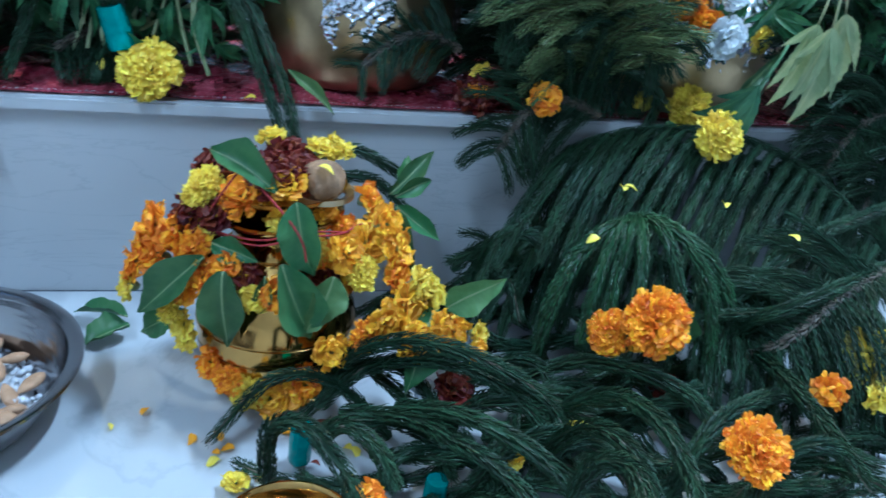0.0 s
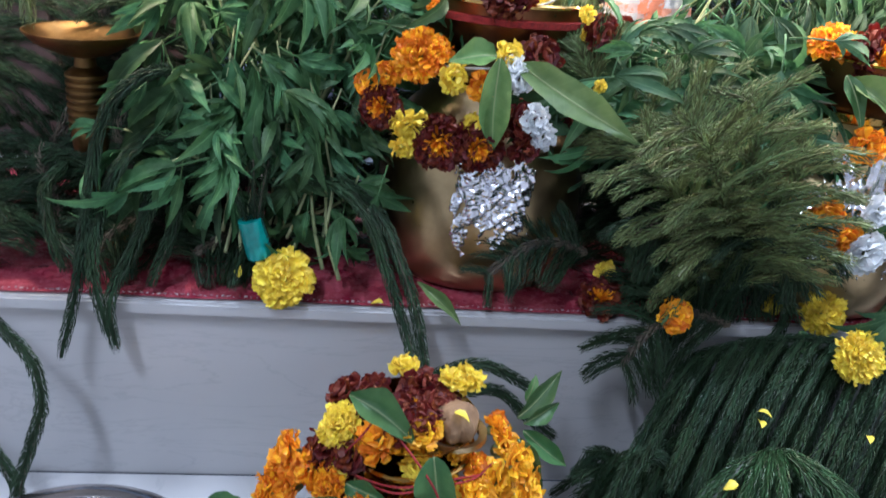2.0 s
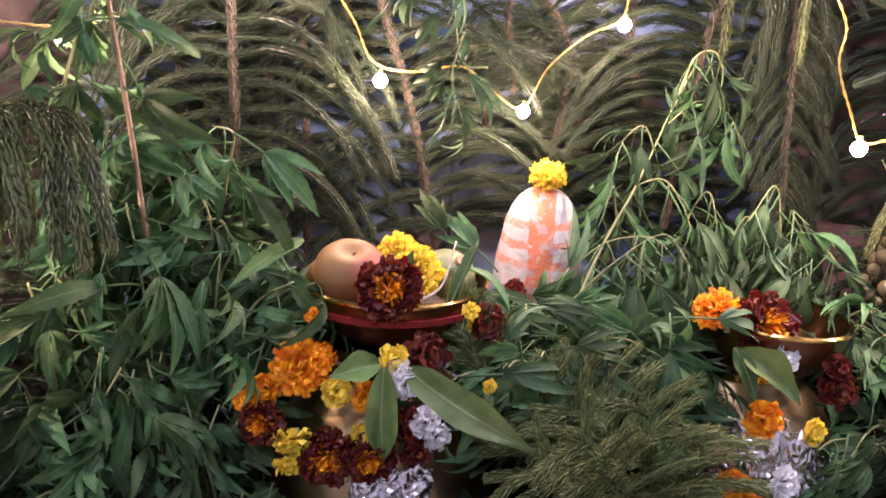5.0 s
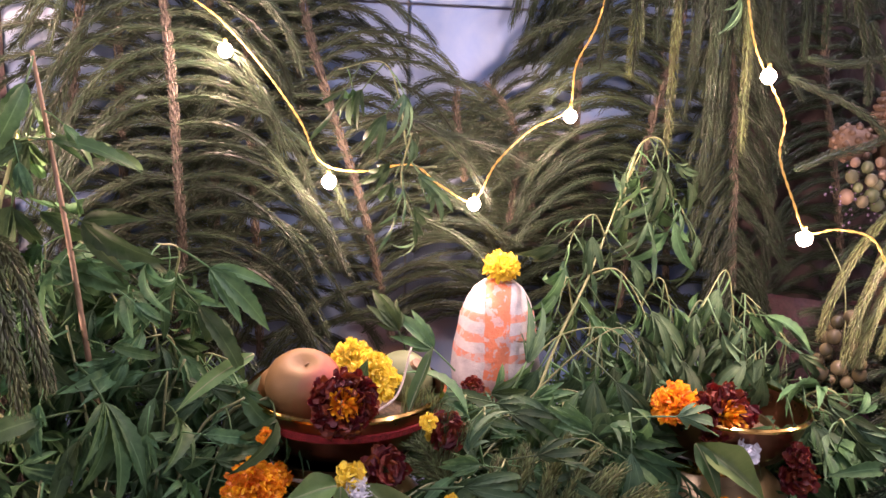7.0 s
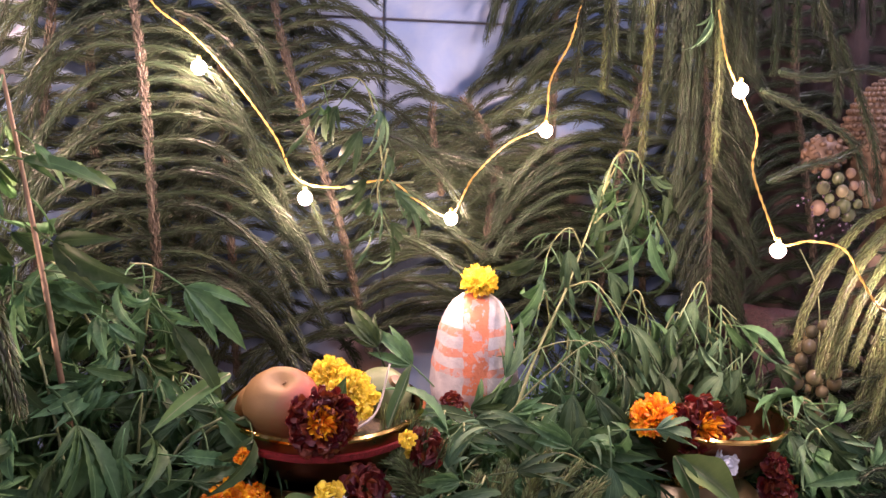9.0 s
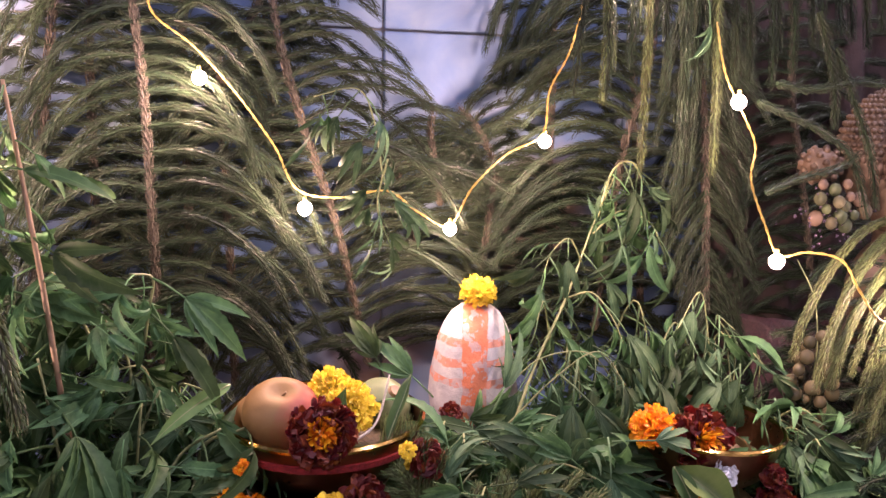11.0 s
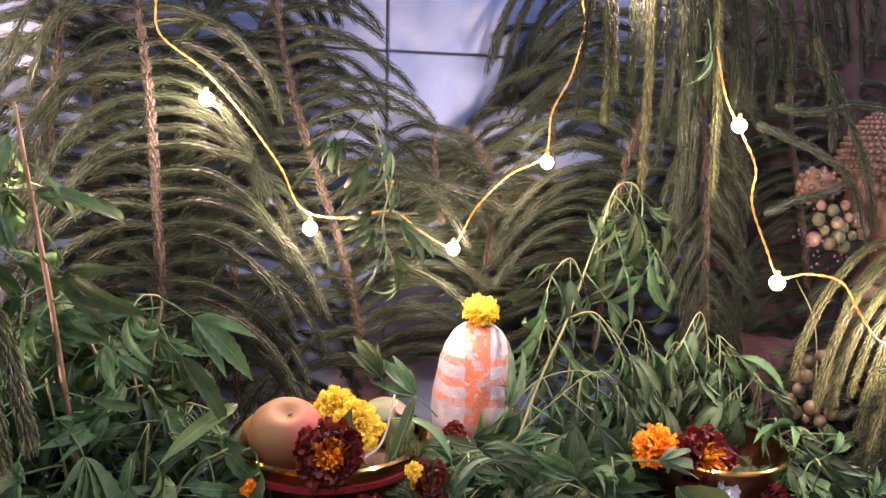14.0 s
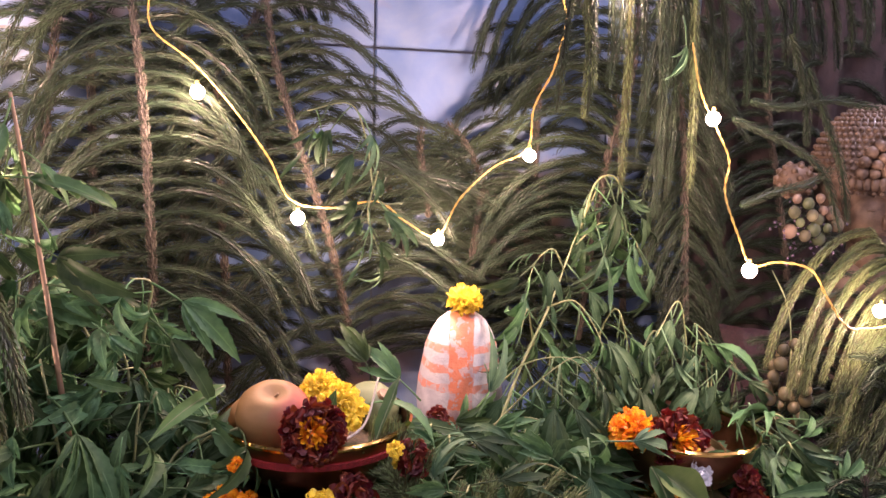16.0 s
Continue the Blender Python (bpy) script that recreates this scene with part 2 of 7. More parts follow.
NUT = surface("husk", (0.16, 0.09, 0.045), (0.28, 0.17, 0.09), 120, 0.8, bump=0.8)
NUT_HEAP = surface("brown_grain", (0.04, 0.026, 0.012), (0.13, 0.085, 0.038), 260, 0.6, bump=1.0, bump_scale=420)
STONE = stone_material()
WIRE = surface("yellow_wire", (0.52, 0.33, 0.07), (0.64, 0.44, 0.11), 80, 0.4, bump=0.05)
BULB = glow("warm_bulb", (1.0, 0.80, 0.52), 220.0)
TUBE = glow("cool_tube", (0.86, 0.93, 1.0), 6.0)
# Brass with the foliage's shade over lamp and bell painted into its tone.
SHADED_BRASS = surface("shaded_brass", (0.085, 0.046, 0.018), (0.21, 0.120, 0.042), 30, 0.46, 1.0, 0.3, 160)
CLAY = surface("painted_clay", (0.09, 0.058, 0.036), (0.21, 0.140, 0.092), 60, 0.45, bump=0.3, coat=0.2)
WITHERED = leafy("withered_leaf", (0.20, 0.27, 0.13), (0.34, 0.39, 0.21), 0.6, 0.3, False, 0.01, 0.1, 40, 0.3, True, 0.2)
PEARL = pearly("pearl", (0.10, 0.125, 0.065), (0.20, 0.14, 0.105))
GRAPE = pearly("pale_grape", (0.060, 0.056, 0.030), (0.115, 0.098, 0.056))
SEQUIN = surface("sequined_maroon_cloth", (0.018, 0.004, 0.007), (0.05, 0.014, 0.02), 240, 0.5, 0.0, 0.8, 500)
GLINT = surface("lilac_glint", (0.16, 0.12, 0.18), (0.30, 0.22, 0.30), 90, 0.25, 0.6, 0.2, 400)
BACKCLOTH = surface("brown_patterned_cloth", (0.022, 0.013, 0.012), (0.060, 0.036, 0.034), 45, 0.7, 0.0, 0.6, 150)


# ---- building helpers ----
def mesh_ob(name, verts, faces, material, parent=None, label="", smooth=False):
    me = bpy.data.meshes.new(name)
    me.from_pydata([tuple(v) for v in verts], [], [tuple(f) for f in faces])
    me.materials.append(material)
    if smooth:
        me.polygons.foreach_set("use_smooth", [True] * len(me.polygons))
    me.update()
    ob = new(name, me)
    ob.parent = parent
    return tagged(ob, label)


def part(name, bm, material, parent=None, label="", smooth=False):
    """Links a bmesh as one mesh object under a thing."""
    me = bpy.data.meshes.new(name)
    bm.to_mesh(me)
    bm.free()
    me.materials.append(material)
    if smooth:
        me.polygons.foreach_set("use_smooth", [True] * len(me.polygons))
    ob = new(name, me)
    ob.parent = parent
    return tagged(ob, label)


def shared(name, me, m, parent=None, label=""):
    ob = new(name, me)
    ob.parent = parent
    ob.matrix_basis = m
    return tagged(ob, label)


def thing(name, place, label, category, group="", kind=""):
    ob = new(name)
    ob.empty_display_size = 0.01
    ob.location = place
    return tagged(ob, label, category, group, kind)


def box(bm, x0, y0, z0, x1, y1, z1, bevel=0.0):
    r = bmesh.ops.create_cube(bm, size=1.0)["verts"]
    bmesh.ops.scale(bm, vec=(x1 - x0, y1 - y0, z1 - z0), verts=r)
    bmesh.ops.translate(bm, vec=((x0 + x1) / 2, (y0 + y1) / 2, (z0 + z1) / 2), verts=r)
    if bevel:
        edges = {e for v in r for e in v.link_edges}
        bmesh.ops.bevel(bm, geom=list(edges), offset=bevel, segments=2, affect="EDGES")


def slab(name, b, material, parent=None, bevel=0.0, label=""):
    bm = bmesh.new()
    box(bm, *b, bevel)
    return part(name, bm, material, parent, label)


def lathe(name, profile, material, parent=None, label="", seg=56, wobble=0.0, caps=(True, True)):
    """A turned shape from (radius, height) rows, about its own z axis."""
    verts, faces = [], []
    for r, z in profile:
        for k in range(seg):
            a = 2 * math.pi * k / seg
            rr = r * (1 + wobble * noise.noise((math.cos(a) * 2, math.sin(a) * 2, z * 30)))
            verts.append((rr * math.cos(a), rr * math.sin(a), z))
    for i in range(len(profile) - 1):
        for k in range(seg):
            k2 = (k + 1) % seg
            faces.append((i * seg + k, i * seg + k2, (i + 1) * seg + k2, (i + 1) * seg + k))
    closed = profile[0] == profile[-1]
    if profile[0][0] > 1e-4 and caps[0] and not closed:
        faces.append(tuple(reversed(range(seg))))
    if profile[-1][0] > 1e-4 and caps[1] and not closed:
        n = (len(profile) - 1) * seg
        faces.append(tuple(range(n, n + seg)))
    ob = mesh_ob(name, verts, faces, material, parent, label, True)
    ob.data.set_sharp_from_angle(angle=radians(38))
    return ob


def smooth_path(points, step):
    """Catmull-Rom through the points, resampled at even steps."""
    p = [np.array(q, float) for q in points]
    p = [2 * p[0] - p[1]] + p + [2 * p[-1] - p[-2]]
    out = []
    for i in range(1, len(p) - 2):
        for u in np.linspace(0, 1, 24, endpoint=False):
            a, b, c, d = p[i - 1], p[i], p[i + 1], p[i + 2]
            out.append(0.5 * (2 * b + (c - a) * u + (2 * a - 5 * b + 4 * c - d) * u * u + (3 * b - a - 3 * c + d) * u ** 3))
    out.append(p[-2])
    out = np.array(out)
    s = np.r_[0, np.cumsum(np.linalg.norm(np.diff(out, axis=0), axis=1))]
    n = max(4, int(s[-1] / step))
    g = np.linspace(0, s[-1], n)
    return np.stack([np.interp(g, s, out[:, k]) for k in range(3)], 1)


def frames_along(path):
    t = np.gradient(path, axis=0)
    t /= np.linalg.norm(t, axis=1)[:, None] + 1e-9
    ref = np.array([0.31, 0.17, 0.93])
    if abs(t[0] @ ref) > 0.9:
        ref = np.array([1.0, 0.1, 0.0])
    u = np.cross(t, ref)
    u /= np.linalg.norm(u, axis=1)[:, None] + 1e-9
    return t, u, np.cross(t, u)


def tube_arrays(path, radius, seg=6, tip=0.3):
    t, u, v = frames_along(path)
    n = len(path)
    r = radius * np.linspace(1, tip, n) if np.isscalar(radius) else np.array(radius)
    a = np.arange(seg) * 2 * math.pi / seg
    ring = u[:, None] * np.cos(a)[None, :, None] + v[:, None] * np.sin(a)[None, :, None]
    verts = (path[:, None] + ring * r[:, None, None]).reshape(-1, 3)
    i, k = np.meshgrid(np.arange(n - 1), np.arange(seg), indexing="ij")
    k2 = (k + 1) % seg
    quads = np.stack([i * seg + k, i * seg + k2, (i + 1) * seg + k2, (i + 1) * seg + k], -1).reshape(-1, 4)
    return verts, quads.tolist() + [tuple(range(seg))[::-1], tuple(range((n - 1) * seg, n * seg))]


def tube(name, points, radius, material, parent=None, label="", step=0.004, seg=6, tip=0.6):
    v, f = tube_arrays(smooth_path(points, step), radius, seg, tip)
    return mesh_ob(name, v, f, material, parent, label, True)


def needle_arrays(path, rng, length, width, around, lean, core):
    """Stout keeled needles, bent in towards the tip, spiralling round a path with its woody core."""
    t, u, v = frames_along(path)
    n = len(path)
    s = np.linspace(0, 1, n)
    size = np.clip(1.12 - 0.45 * s ** 4, 0, 1) * np.clip((1.02 - s) * 14, 0.45, 1)
    i = np.repeat(np.arange(n), around)
    k = np.tile(np.arange(around), n)
    a = 2 * math.pi * k / around + i * 0.62 + rng.uniform(-0.2, 0.2, n * around)
    rad = u[i] * np.cos(a)[:, None] + v[i] * np.sin(a)[:, None]
    tan = np.cross(t[i], rad)
    ln = length * size[i] * rng.uniform(0.82, 1.15, n * around)
    le = lean + rng.uniform(-0.14, 0.14, n * around)
    d = t[i] * np.cos(le)[:, None] + rad * np.sin(le)[:, None]
    le = le * 0.45
    d2 = t[i] * np.cos(le)[:, None] + rad * np.sin(le)[:, None]
    base = path[i] + rad * core * 0.8
    mid = base + d * (ln * 0.45)[:, None]
    tipp = mid + d2 * (ln * 0.55)[:, None]
    w = (width * size[i] * 0.5)[:, None]
    verts = np.stack([base, mid + tan * w, mid + rad * w * 0.9, mid - tan * w, tipp], 1).reshape(-1, 3)
    q = np.arange(n * around)[:, None] * 5
    tris = np.concatenate([q + np.array([f]) for f in ((0, 1, 2), (0, 2, 3), (1, 4, 2), (2, 4, 3))], 0)
    cv, cf = tube_arrays(path[::3] if n > 9 else path, core * 0.9, 5, 0.5)
    off = len(verts)
    return np.concatenate([verts, cv]), tris.tolist() + [tuple(j + off for j in f) for f in cf]


def pine_twig(name, points, material, parent=None, seed=0, length=0.0092, width=0.0021, around=6, lean=0.52, core=0.0026, step=0.0030, label=""):
    rng = np.random.default_rng(seed)
    path = smooth_path(points, step)
    path = path + np.cumsum(rng.normal(0, 0.00012, path.shape), 0)
    v, f = needle_arrays(path, rng, length, width, around, lean, core)
    return mesh_ob(name, v, f, material, parent, label)


def comb_frond(label, stem, ways, count, length, droop, seed, needle=None, group="low fronds", fat=1.1, floor=0.006):
    """A frond whose twigs all leave one side of the stem, side by side like a comb; ways: first and last direction."""
    rng = np.random.default_rng(seed)
    path = smooth_path(stem, 0.003)
    root = thing("pine_frond", path[0], label, "branch", group)
    local = path - path[0]
    pine_twig("stem", local[:: max(1, len(local) // 12)], needle or NEEDLE, root, seed, 0.0065, 0.0015, 7, 0.5, 0.0022, 0.002)
    for j in range(count):
        s = (j + 0.5 + rng.uniform(-0.2, 0.2)) / count
        way = np.array(ways[0]) * (1 - s) + np.array(ways[1]) * s + rng.normal(0, 0.025, 3)
        pts = droop_path(local[int(s * (len(local) - 1))], way, length * rng.uniform(0.85, 1.1), droop * rng.uniform(0.9, 1.1), rng, jitter=0.015)
        pts = [np.array([q[0], q[1], max(q[2], floor + 0.004 * rng.random() - path[0][2])]) for q in pts]
        pine_twig("twig", pts, needle or NEEDLE, root, seed * 977 + j, 0.0066 * fat, 0.0013 * fat, 9, 0.50, 0.0030 * fat, 0.0024)
    return root


def droop_path(start, way, length, droop, rng, lift=0.0, n=9, jitter=0.035):
    """A twig that leaves along way and sinks under its weight."""
    d = np.array(way, float)
    d /= np.linalg.norm(d)
    d = d + np.array([0, 0, lift])
    p, out = np.array(start, float), []
    for i in range(n):
        out.append(p.copy())
        d = d + np.array([0, 0, -droop / n]) + rng.normal(0, jitter, 3)
        d /= np.linalg.norm(d)
        p = p + d * length / (n - 1)
    return out


def pine_branch(label, stem, count, length, seed, sides=(1, -1), facing=(0, -1, 0), angle=0.5, droop=1.2, lift=0.2, forward=0.12,
                needle=None, bark=None, group="", first=0.06, short_tip=0.55, fat=1.0, floor=None, ends=1.0, step=0.0028, brush=1.0, lean=0.56):
    """A branch of a star pine: a rough stem with rows of drooping, needle-covered twigs."""
    rng = np.random.default_rng(seed)
    needle = needle or NEEDLE
    path = smooth_path(stem, 0.004)
    root = thing("pine_branch", path[0], label, "branch", group)
    local = path - path[0]
    pine_twig("stem", local[:: max(1, len(local) // 12)], bark or NEEDLE_BROWN, root, seed, 0.0078, 0.0022, 7, 0.42, 0.0030, 0.0030)
    t = np.gradient(local, axis=0)
    t /= np.linalg.norm(t, axis=1)[:, None]
    face = np.array(facing, float)
    for j in range(count):
        s = first + (ends - first) * (j + rng.uniform(-0.25, 0.25)) / count
        i = int(np.clip(s, 0, 0.999) * len(local))
        for side in sides:
            lat = np.cross(t[i], face)
            lat /= np.linalg.norm(lat) + 1e-9
            a = angle + rng.normal(0, 0.10)
            way = lat * side * math.cos(a) + t[i] * math.sin(a) + face * (forward + rng.normal(0, 0.10))
            ln = length * (1 - short_tip * max(0.0, s) ** 2) * rng.uniform(0.82, 1.12)
            pts = droop_path(local[i], way, ln, droop * rng.uniform(0.8, 1.2), rng, lift)
            if floor is not None:
                pts = [np.array([q[0], q[1], max(q[2], floor + 0.004 - path[0][2])]) for q in pts]
            pine_twig("twig", pts, needle, root, seed * 977 + j * 2 + (side > 0), 0.0082 * fat * brush, 0.00125 * fat, 7, lean, 0.0025 * fat, step=step)
    return root


# ---- leaves ----
def blade(length, width, rng, segs=12, serrate=0.12, droop=0.6, fold=0.35, twist=0.0):
    """One leaflet along +y: a folded, serrated, drooping strip. Returns vertices and faces."""
    verts, faces = [], []
    p, ang = np.array([0.0, 0.0, 0.0]), 0.0
    for i in range(segs + 1):
        s = i / segs
        w = width * 0.5 * (math.sin(math.pi * s ** 0.85) ** 1.0 if 0 < s < 1 else 0.03)
        w *= 1 + (serrate if i % 2 else -serrate)
        tw = twist * s
        side = np.array([math.cos(tw), 0, math.sin(tw)])
        up = np.array([-math.sin(tw) * 1.0, math.sin(ang) * 0.4, math.cos(tw)])
        verts += [p - side * w + up * w * fold, p, p + side * w + up * w * fold]
        ang += droop / segs * rng.uniform(0.6, 1.4)
        p = p + np.array([0, math.cos(ang), -math.sin(ang)]) * length / segs
        if i:
            a = (i - 1) * 3
            faces += [(a, a + 1, a + 4, a + 3), (a + 1, a + 2, a + 5, a + 4)]
    return np.array(verts), faces


def lay_uv(me, uv):
    """Gives every corner the leaf coordinates of its vertex."""
    layer = me.uv_layers.new(name="leaf")
    idx = np.empty(len(me.loops), dtype=np.int32)
    me.loops.foreach_get("vertex_index", idx)
    layer.data.foreach_set("uv", np.asarray(uv, dtype=np.float32)[idx].ravel())


def hemp_leaf_mesh(seed, leaflets=7, length=0.07, droop=1.0, spread=1.9, material=None, wide=1.0, curl=0.7):
    """A palmate leaf of toothed leaflets on a short stalk, along +y from the origin."""
    rng = np.random.default_rng(seed)
    V, F = [], []
    stalk = 0.5 * length
    v, f = tube_arrays(np.array([(0, 0, 0), (0, stalk * 0.4, 0.002), (0, stalk * 0.8, 0.001), (0, stalk, 0)]), 0.0010, 5, 0.7)
    V.append(v)
    F += f
    off = len(v)
    UV = [(0.5, 0.0)] * off
    for k in range(leaflets):
        c = (k - (leaflets - 1) / 2) / max(1, (leaflets - 1) / 2)
        a = c * spread * 0.5 + rng.normal(0, 0.06)
        ln = length * (1 - 0.55 * abs(c) ** 1.5) * rng.uniform(0.9, 1.1)
        v, f = blade(ln, ln * wide * rng.uniform(0.14, 0.20), rng, 18, 0.085, droop * rng.uniform(0.5, 1.5), rng.uniform(0.2, 0.9), rng.normal(0, curl))
        r = np.array([[math.cos(a), math.sin(a), 0], [-math.sin(a), math.cos(a), 0], [0, 0, 1]])
        v = v @ r.T + np.array([0, stalk, 0])
        V.append(v)
        F += [tuple(j + off for j in q) for q in f]
        off += len(v)
        UV += [(c * 0.5, i / 18) for i in range(19) for c in range(3)]
    me = bpy.data.meshes.new("leaf")
    me.from_pydata(np.concatenate(V).tolist(), [], F)
    lay_uv(me, UV)
    me.materials.append(material or HEMP)
    me.polygons.foreach_set("use_smooth", [True] * len(me.polygons))
    return me


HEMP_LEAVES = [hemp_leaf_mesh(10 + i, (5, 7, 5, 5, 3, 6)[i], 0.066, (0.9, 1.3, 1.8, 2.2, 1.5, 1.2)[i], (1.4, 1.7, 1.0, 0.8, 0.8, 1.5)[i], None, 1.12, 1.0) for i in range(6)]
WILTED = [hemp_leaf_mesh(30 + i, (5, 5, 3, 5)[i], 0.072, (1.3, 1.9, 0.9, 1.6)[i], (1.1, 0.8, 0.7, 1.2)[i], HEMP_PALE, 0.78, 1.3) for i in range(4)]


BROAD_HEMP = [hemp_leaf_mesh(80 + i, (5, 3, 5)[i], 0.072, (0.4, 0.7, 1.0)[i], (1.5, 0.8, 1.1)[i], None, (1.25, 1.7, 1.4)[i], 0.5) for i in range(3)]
BIG_WILTED = hemp_leaf_mesh(77, 5, 0.072, 0.45, 1.25, WITHERED, 1.45, 0.25)


def aim(place, way, normal=(0, 0, 1), scale=1.0):
    """A pose whose +y lies along way and whose +z is near normal."""
    y = Vector(way).normalized()
    x = y.cross(Vector(normal))
    if x.length < 1e-3:
        x = y.cross(Vector((0.3, 1, 0.2)))
    x.normalize()
    z = x.cross(y)
    m = Matrix((x, y, z)).transposed().to_4x4()
    return Matrix.Translation(place) @ m @ Matrix.Scale(scale, 4)


def hemp_plant(label, stem, count, seed, size=1.0, leaves=None, stalk=None, radius=0.0022, first=0.15, spread=1.0, hang=0.85, group="hemp stems"):
    """A stalk with palmate leaves set in turn about it."""
    rng = np.random.default_rng(seed)
    path = smooth_path(stem, 0.004)
    root = thing("hemp_plant", path[0], label, "plant", group)
    local = path - path[0]
    v, f = tube_arrays(local, radius, 6, 0.45)
    mesh_ob("stalk", v, f, stalk or STALK, root, "", True)
    t = np.gradient(local, axis=0)
    t /= np.linalg.norm(t, axis=1)[:, None]
    pool = leaves or HEMP_LEAVES
    for j in range(count):
        s = first + (1 - first) * (j + 0.5 + rng.uniform(-0.4, 0.4)) / count
        i = int(np.clip(s, 0, 0.999) * len(local))
        a = j * 2.4 + rng.uniform(-0.6, 0.6)
        out = np.array([math.cos(a) * spread, math.sin(a) * spread * 0.7 - 0.35, rng.normal(0.05, 0.35) - hang])
        way = out + t[i] * 0.35
        nrm = (rng.normal(0, 0.7), -0.8 + rng.normal(0, 0.6), 0.5)
        shared("leaf", pool[rng.integers(len(pool))], aim(local[i], way, nrm, size * rng.uniform(0.65, 1.2)), root)
    return root


def broad_leaf(name, label, place, way, normal, length, width, material, droop=0.5, fold=0.25, seed=0, twist=0.0):
    """A whole broad leaf with a raised midrib, along way from place."""
    rng = np.random.default_rng(seed)
    root = thing(name, place, label, "leaf", "broad leaves")
    cols, segs = 7, 16
    verts, faces = [], []
    p, ang = np.array([0.0, 0.0, 0.0]), -droop * 0.3
    ribs = []
    for i in range(segs + 1):
        s = i / segs
        w = width * 0.5 * max(0.02, math.sin(math.pi * min(1, s * 0.98 + 0.02) ** (0.72 + 0.1 * (seed % 3))) ** 0.95) * (1 + 0.10 * math.sin(s * 9 + seed))
        tw = twist * s
        for c in range(cols):
            q = c / (cols - 1) * 2 - 1
            rip = 0.10 * width * (math.sin(s * 13 + abs(q) * 3 + seed) + 0.6 * math.sin(s * 29 + q * 4)) * abs(q)
            verts.append((p[0] + q * w * math.cos(tw), p[1], p[2] + q * w * math.sin(tw) + abs(q) ** 1.4 * w * fold + rip * 0.6))
        ribs.append(p + np.array([0, 0, -0.0002]))
        ang += droop * 1.5 / segs * rng.uniform(0.3, 1.7)
        p = p + np.array([0.12 * math.sin(s * 3 + seed), math.cos(ang), -math.sin(ang)]) * length / segs
        if i:
            a = (i - 1) * cols
            faces += [(a + c, a + c + 1, a + cols + c + 1, a + cols + c) for c in range(cols - 1)]
    o = mesh_ob("blade", verts, faces, material, root, "", True)
    lay_uv(o.data, [(c / (cols - 1), i / segs) for i in range(segs + 1) for c in range(cols)])
    v, f = tube_arrays(np.array(ribs), 0.0008, 5, 0.3)
    o2 = mesh_ob("midrib", v, f, STALK, root, "", True)
    root.matrix_basis = aim(place, way, normal)
    o.matrix_basis = o2.matrix_basis = Matrix()
    return root


# ---- flowers ----
def petals_mesh(name, material, seed, count, radius, low, high, width, ruffle, dome=0.75):
    """Ruffled petals set in a golden spiral over a dome of the given radius, facing +z."""
    rng = np.random.default_rng(seed)
    V, F, off = [], [], 0
    for k in range(count):
        th = low + (high - low) * math.sqrt((k + 0.5) / count)
        ph = k * 2.39996 + rng.uniform(-0.2, 0.2)
        d = np.array([math.sin(th) * math.cos(ph), math.sin(th) * math.sin(ph), math.cos(th) * dome])
        ln = np.linalg.norm(d)
        d = d / ln
        side = np.cross(d, (0.05, 0.03, 1.0))
        side /= np.linalg.norm(side)
        up = np.cross(side, d)
        r = radius * ln * rng.uniform(0.72, 1.12)
        w = width * radius * rng.uniform(0.75, 1.25)
        tw = rng.normal(0, 0.5)
        curl = rng.uniform(-0.25, 0.35)
        s2 = side * math.cos(tw) + up * math.sin(tw)
        u2 = np.cross(s2, d)
        pts = []
        for i, (q, ww) in enumerate(((0.30, 0.30), (0.58, 0.75), (0.80, 1.05), (0.94, 0.95), (1.0, 0.50))):
            bend = u2 * (curl * r * q * q)
            for c in (-1, 0, 1):
                wav = u2 * (ruffle * radius * rng.normal(0, 1) * q)
                cup = u2 * (0.10 * w * abs(c) * q)
                pts.append(d * r * (q - (0.035 if c == 0 and i == 4 else 0)) + s2 * c * w * 0.5 * ww + bend + wav + cup)
        V += pts
        for i in range(4):
            a = off + i * 3
            F += [(a, a + 1, a + 4, a + 3), (a + 1, a + 2, a + 5, a + 4)]
        off += 15
    me = bpy.data.meshes.new(name)
    me.from_pydata([tuple(v) for v in V], [], F)
    me.materials.append(material)
    return me


def calyx_mesh():
    bm = bmesh.new()
    for i, (r, z) in enumerate(((0.10, -0.62), (0.26, -0.45), (0.34, -0.15), (0.30, 0.05))):
        bmesh.ops.create_circle(bm, segments=10, radius=r, matrix=Matrix.Translation((0, 0, z)))
    bm.verts.ensure_lookup_table()
    for i in range(3):
        for k in range(10):
            bm.faces.new([bm.verts[j] for j in (i * 10 + k, i * 10 + (k + 1) % 10, i * 10 + 10 + (k + 1) % 10, i * 10 + 10 + k)])
    me = bpy.data.meshes.new("calyx")
    bm.to_mesh(me)
    bm.free()
    me.materials.append(STALK)
    return me


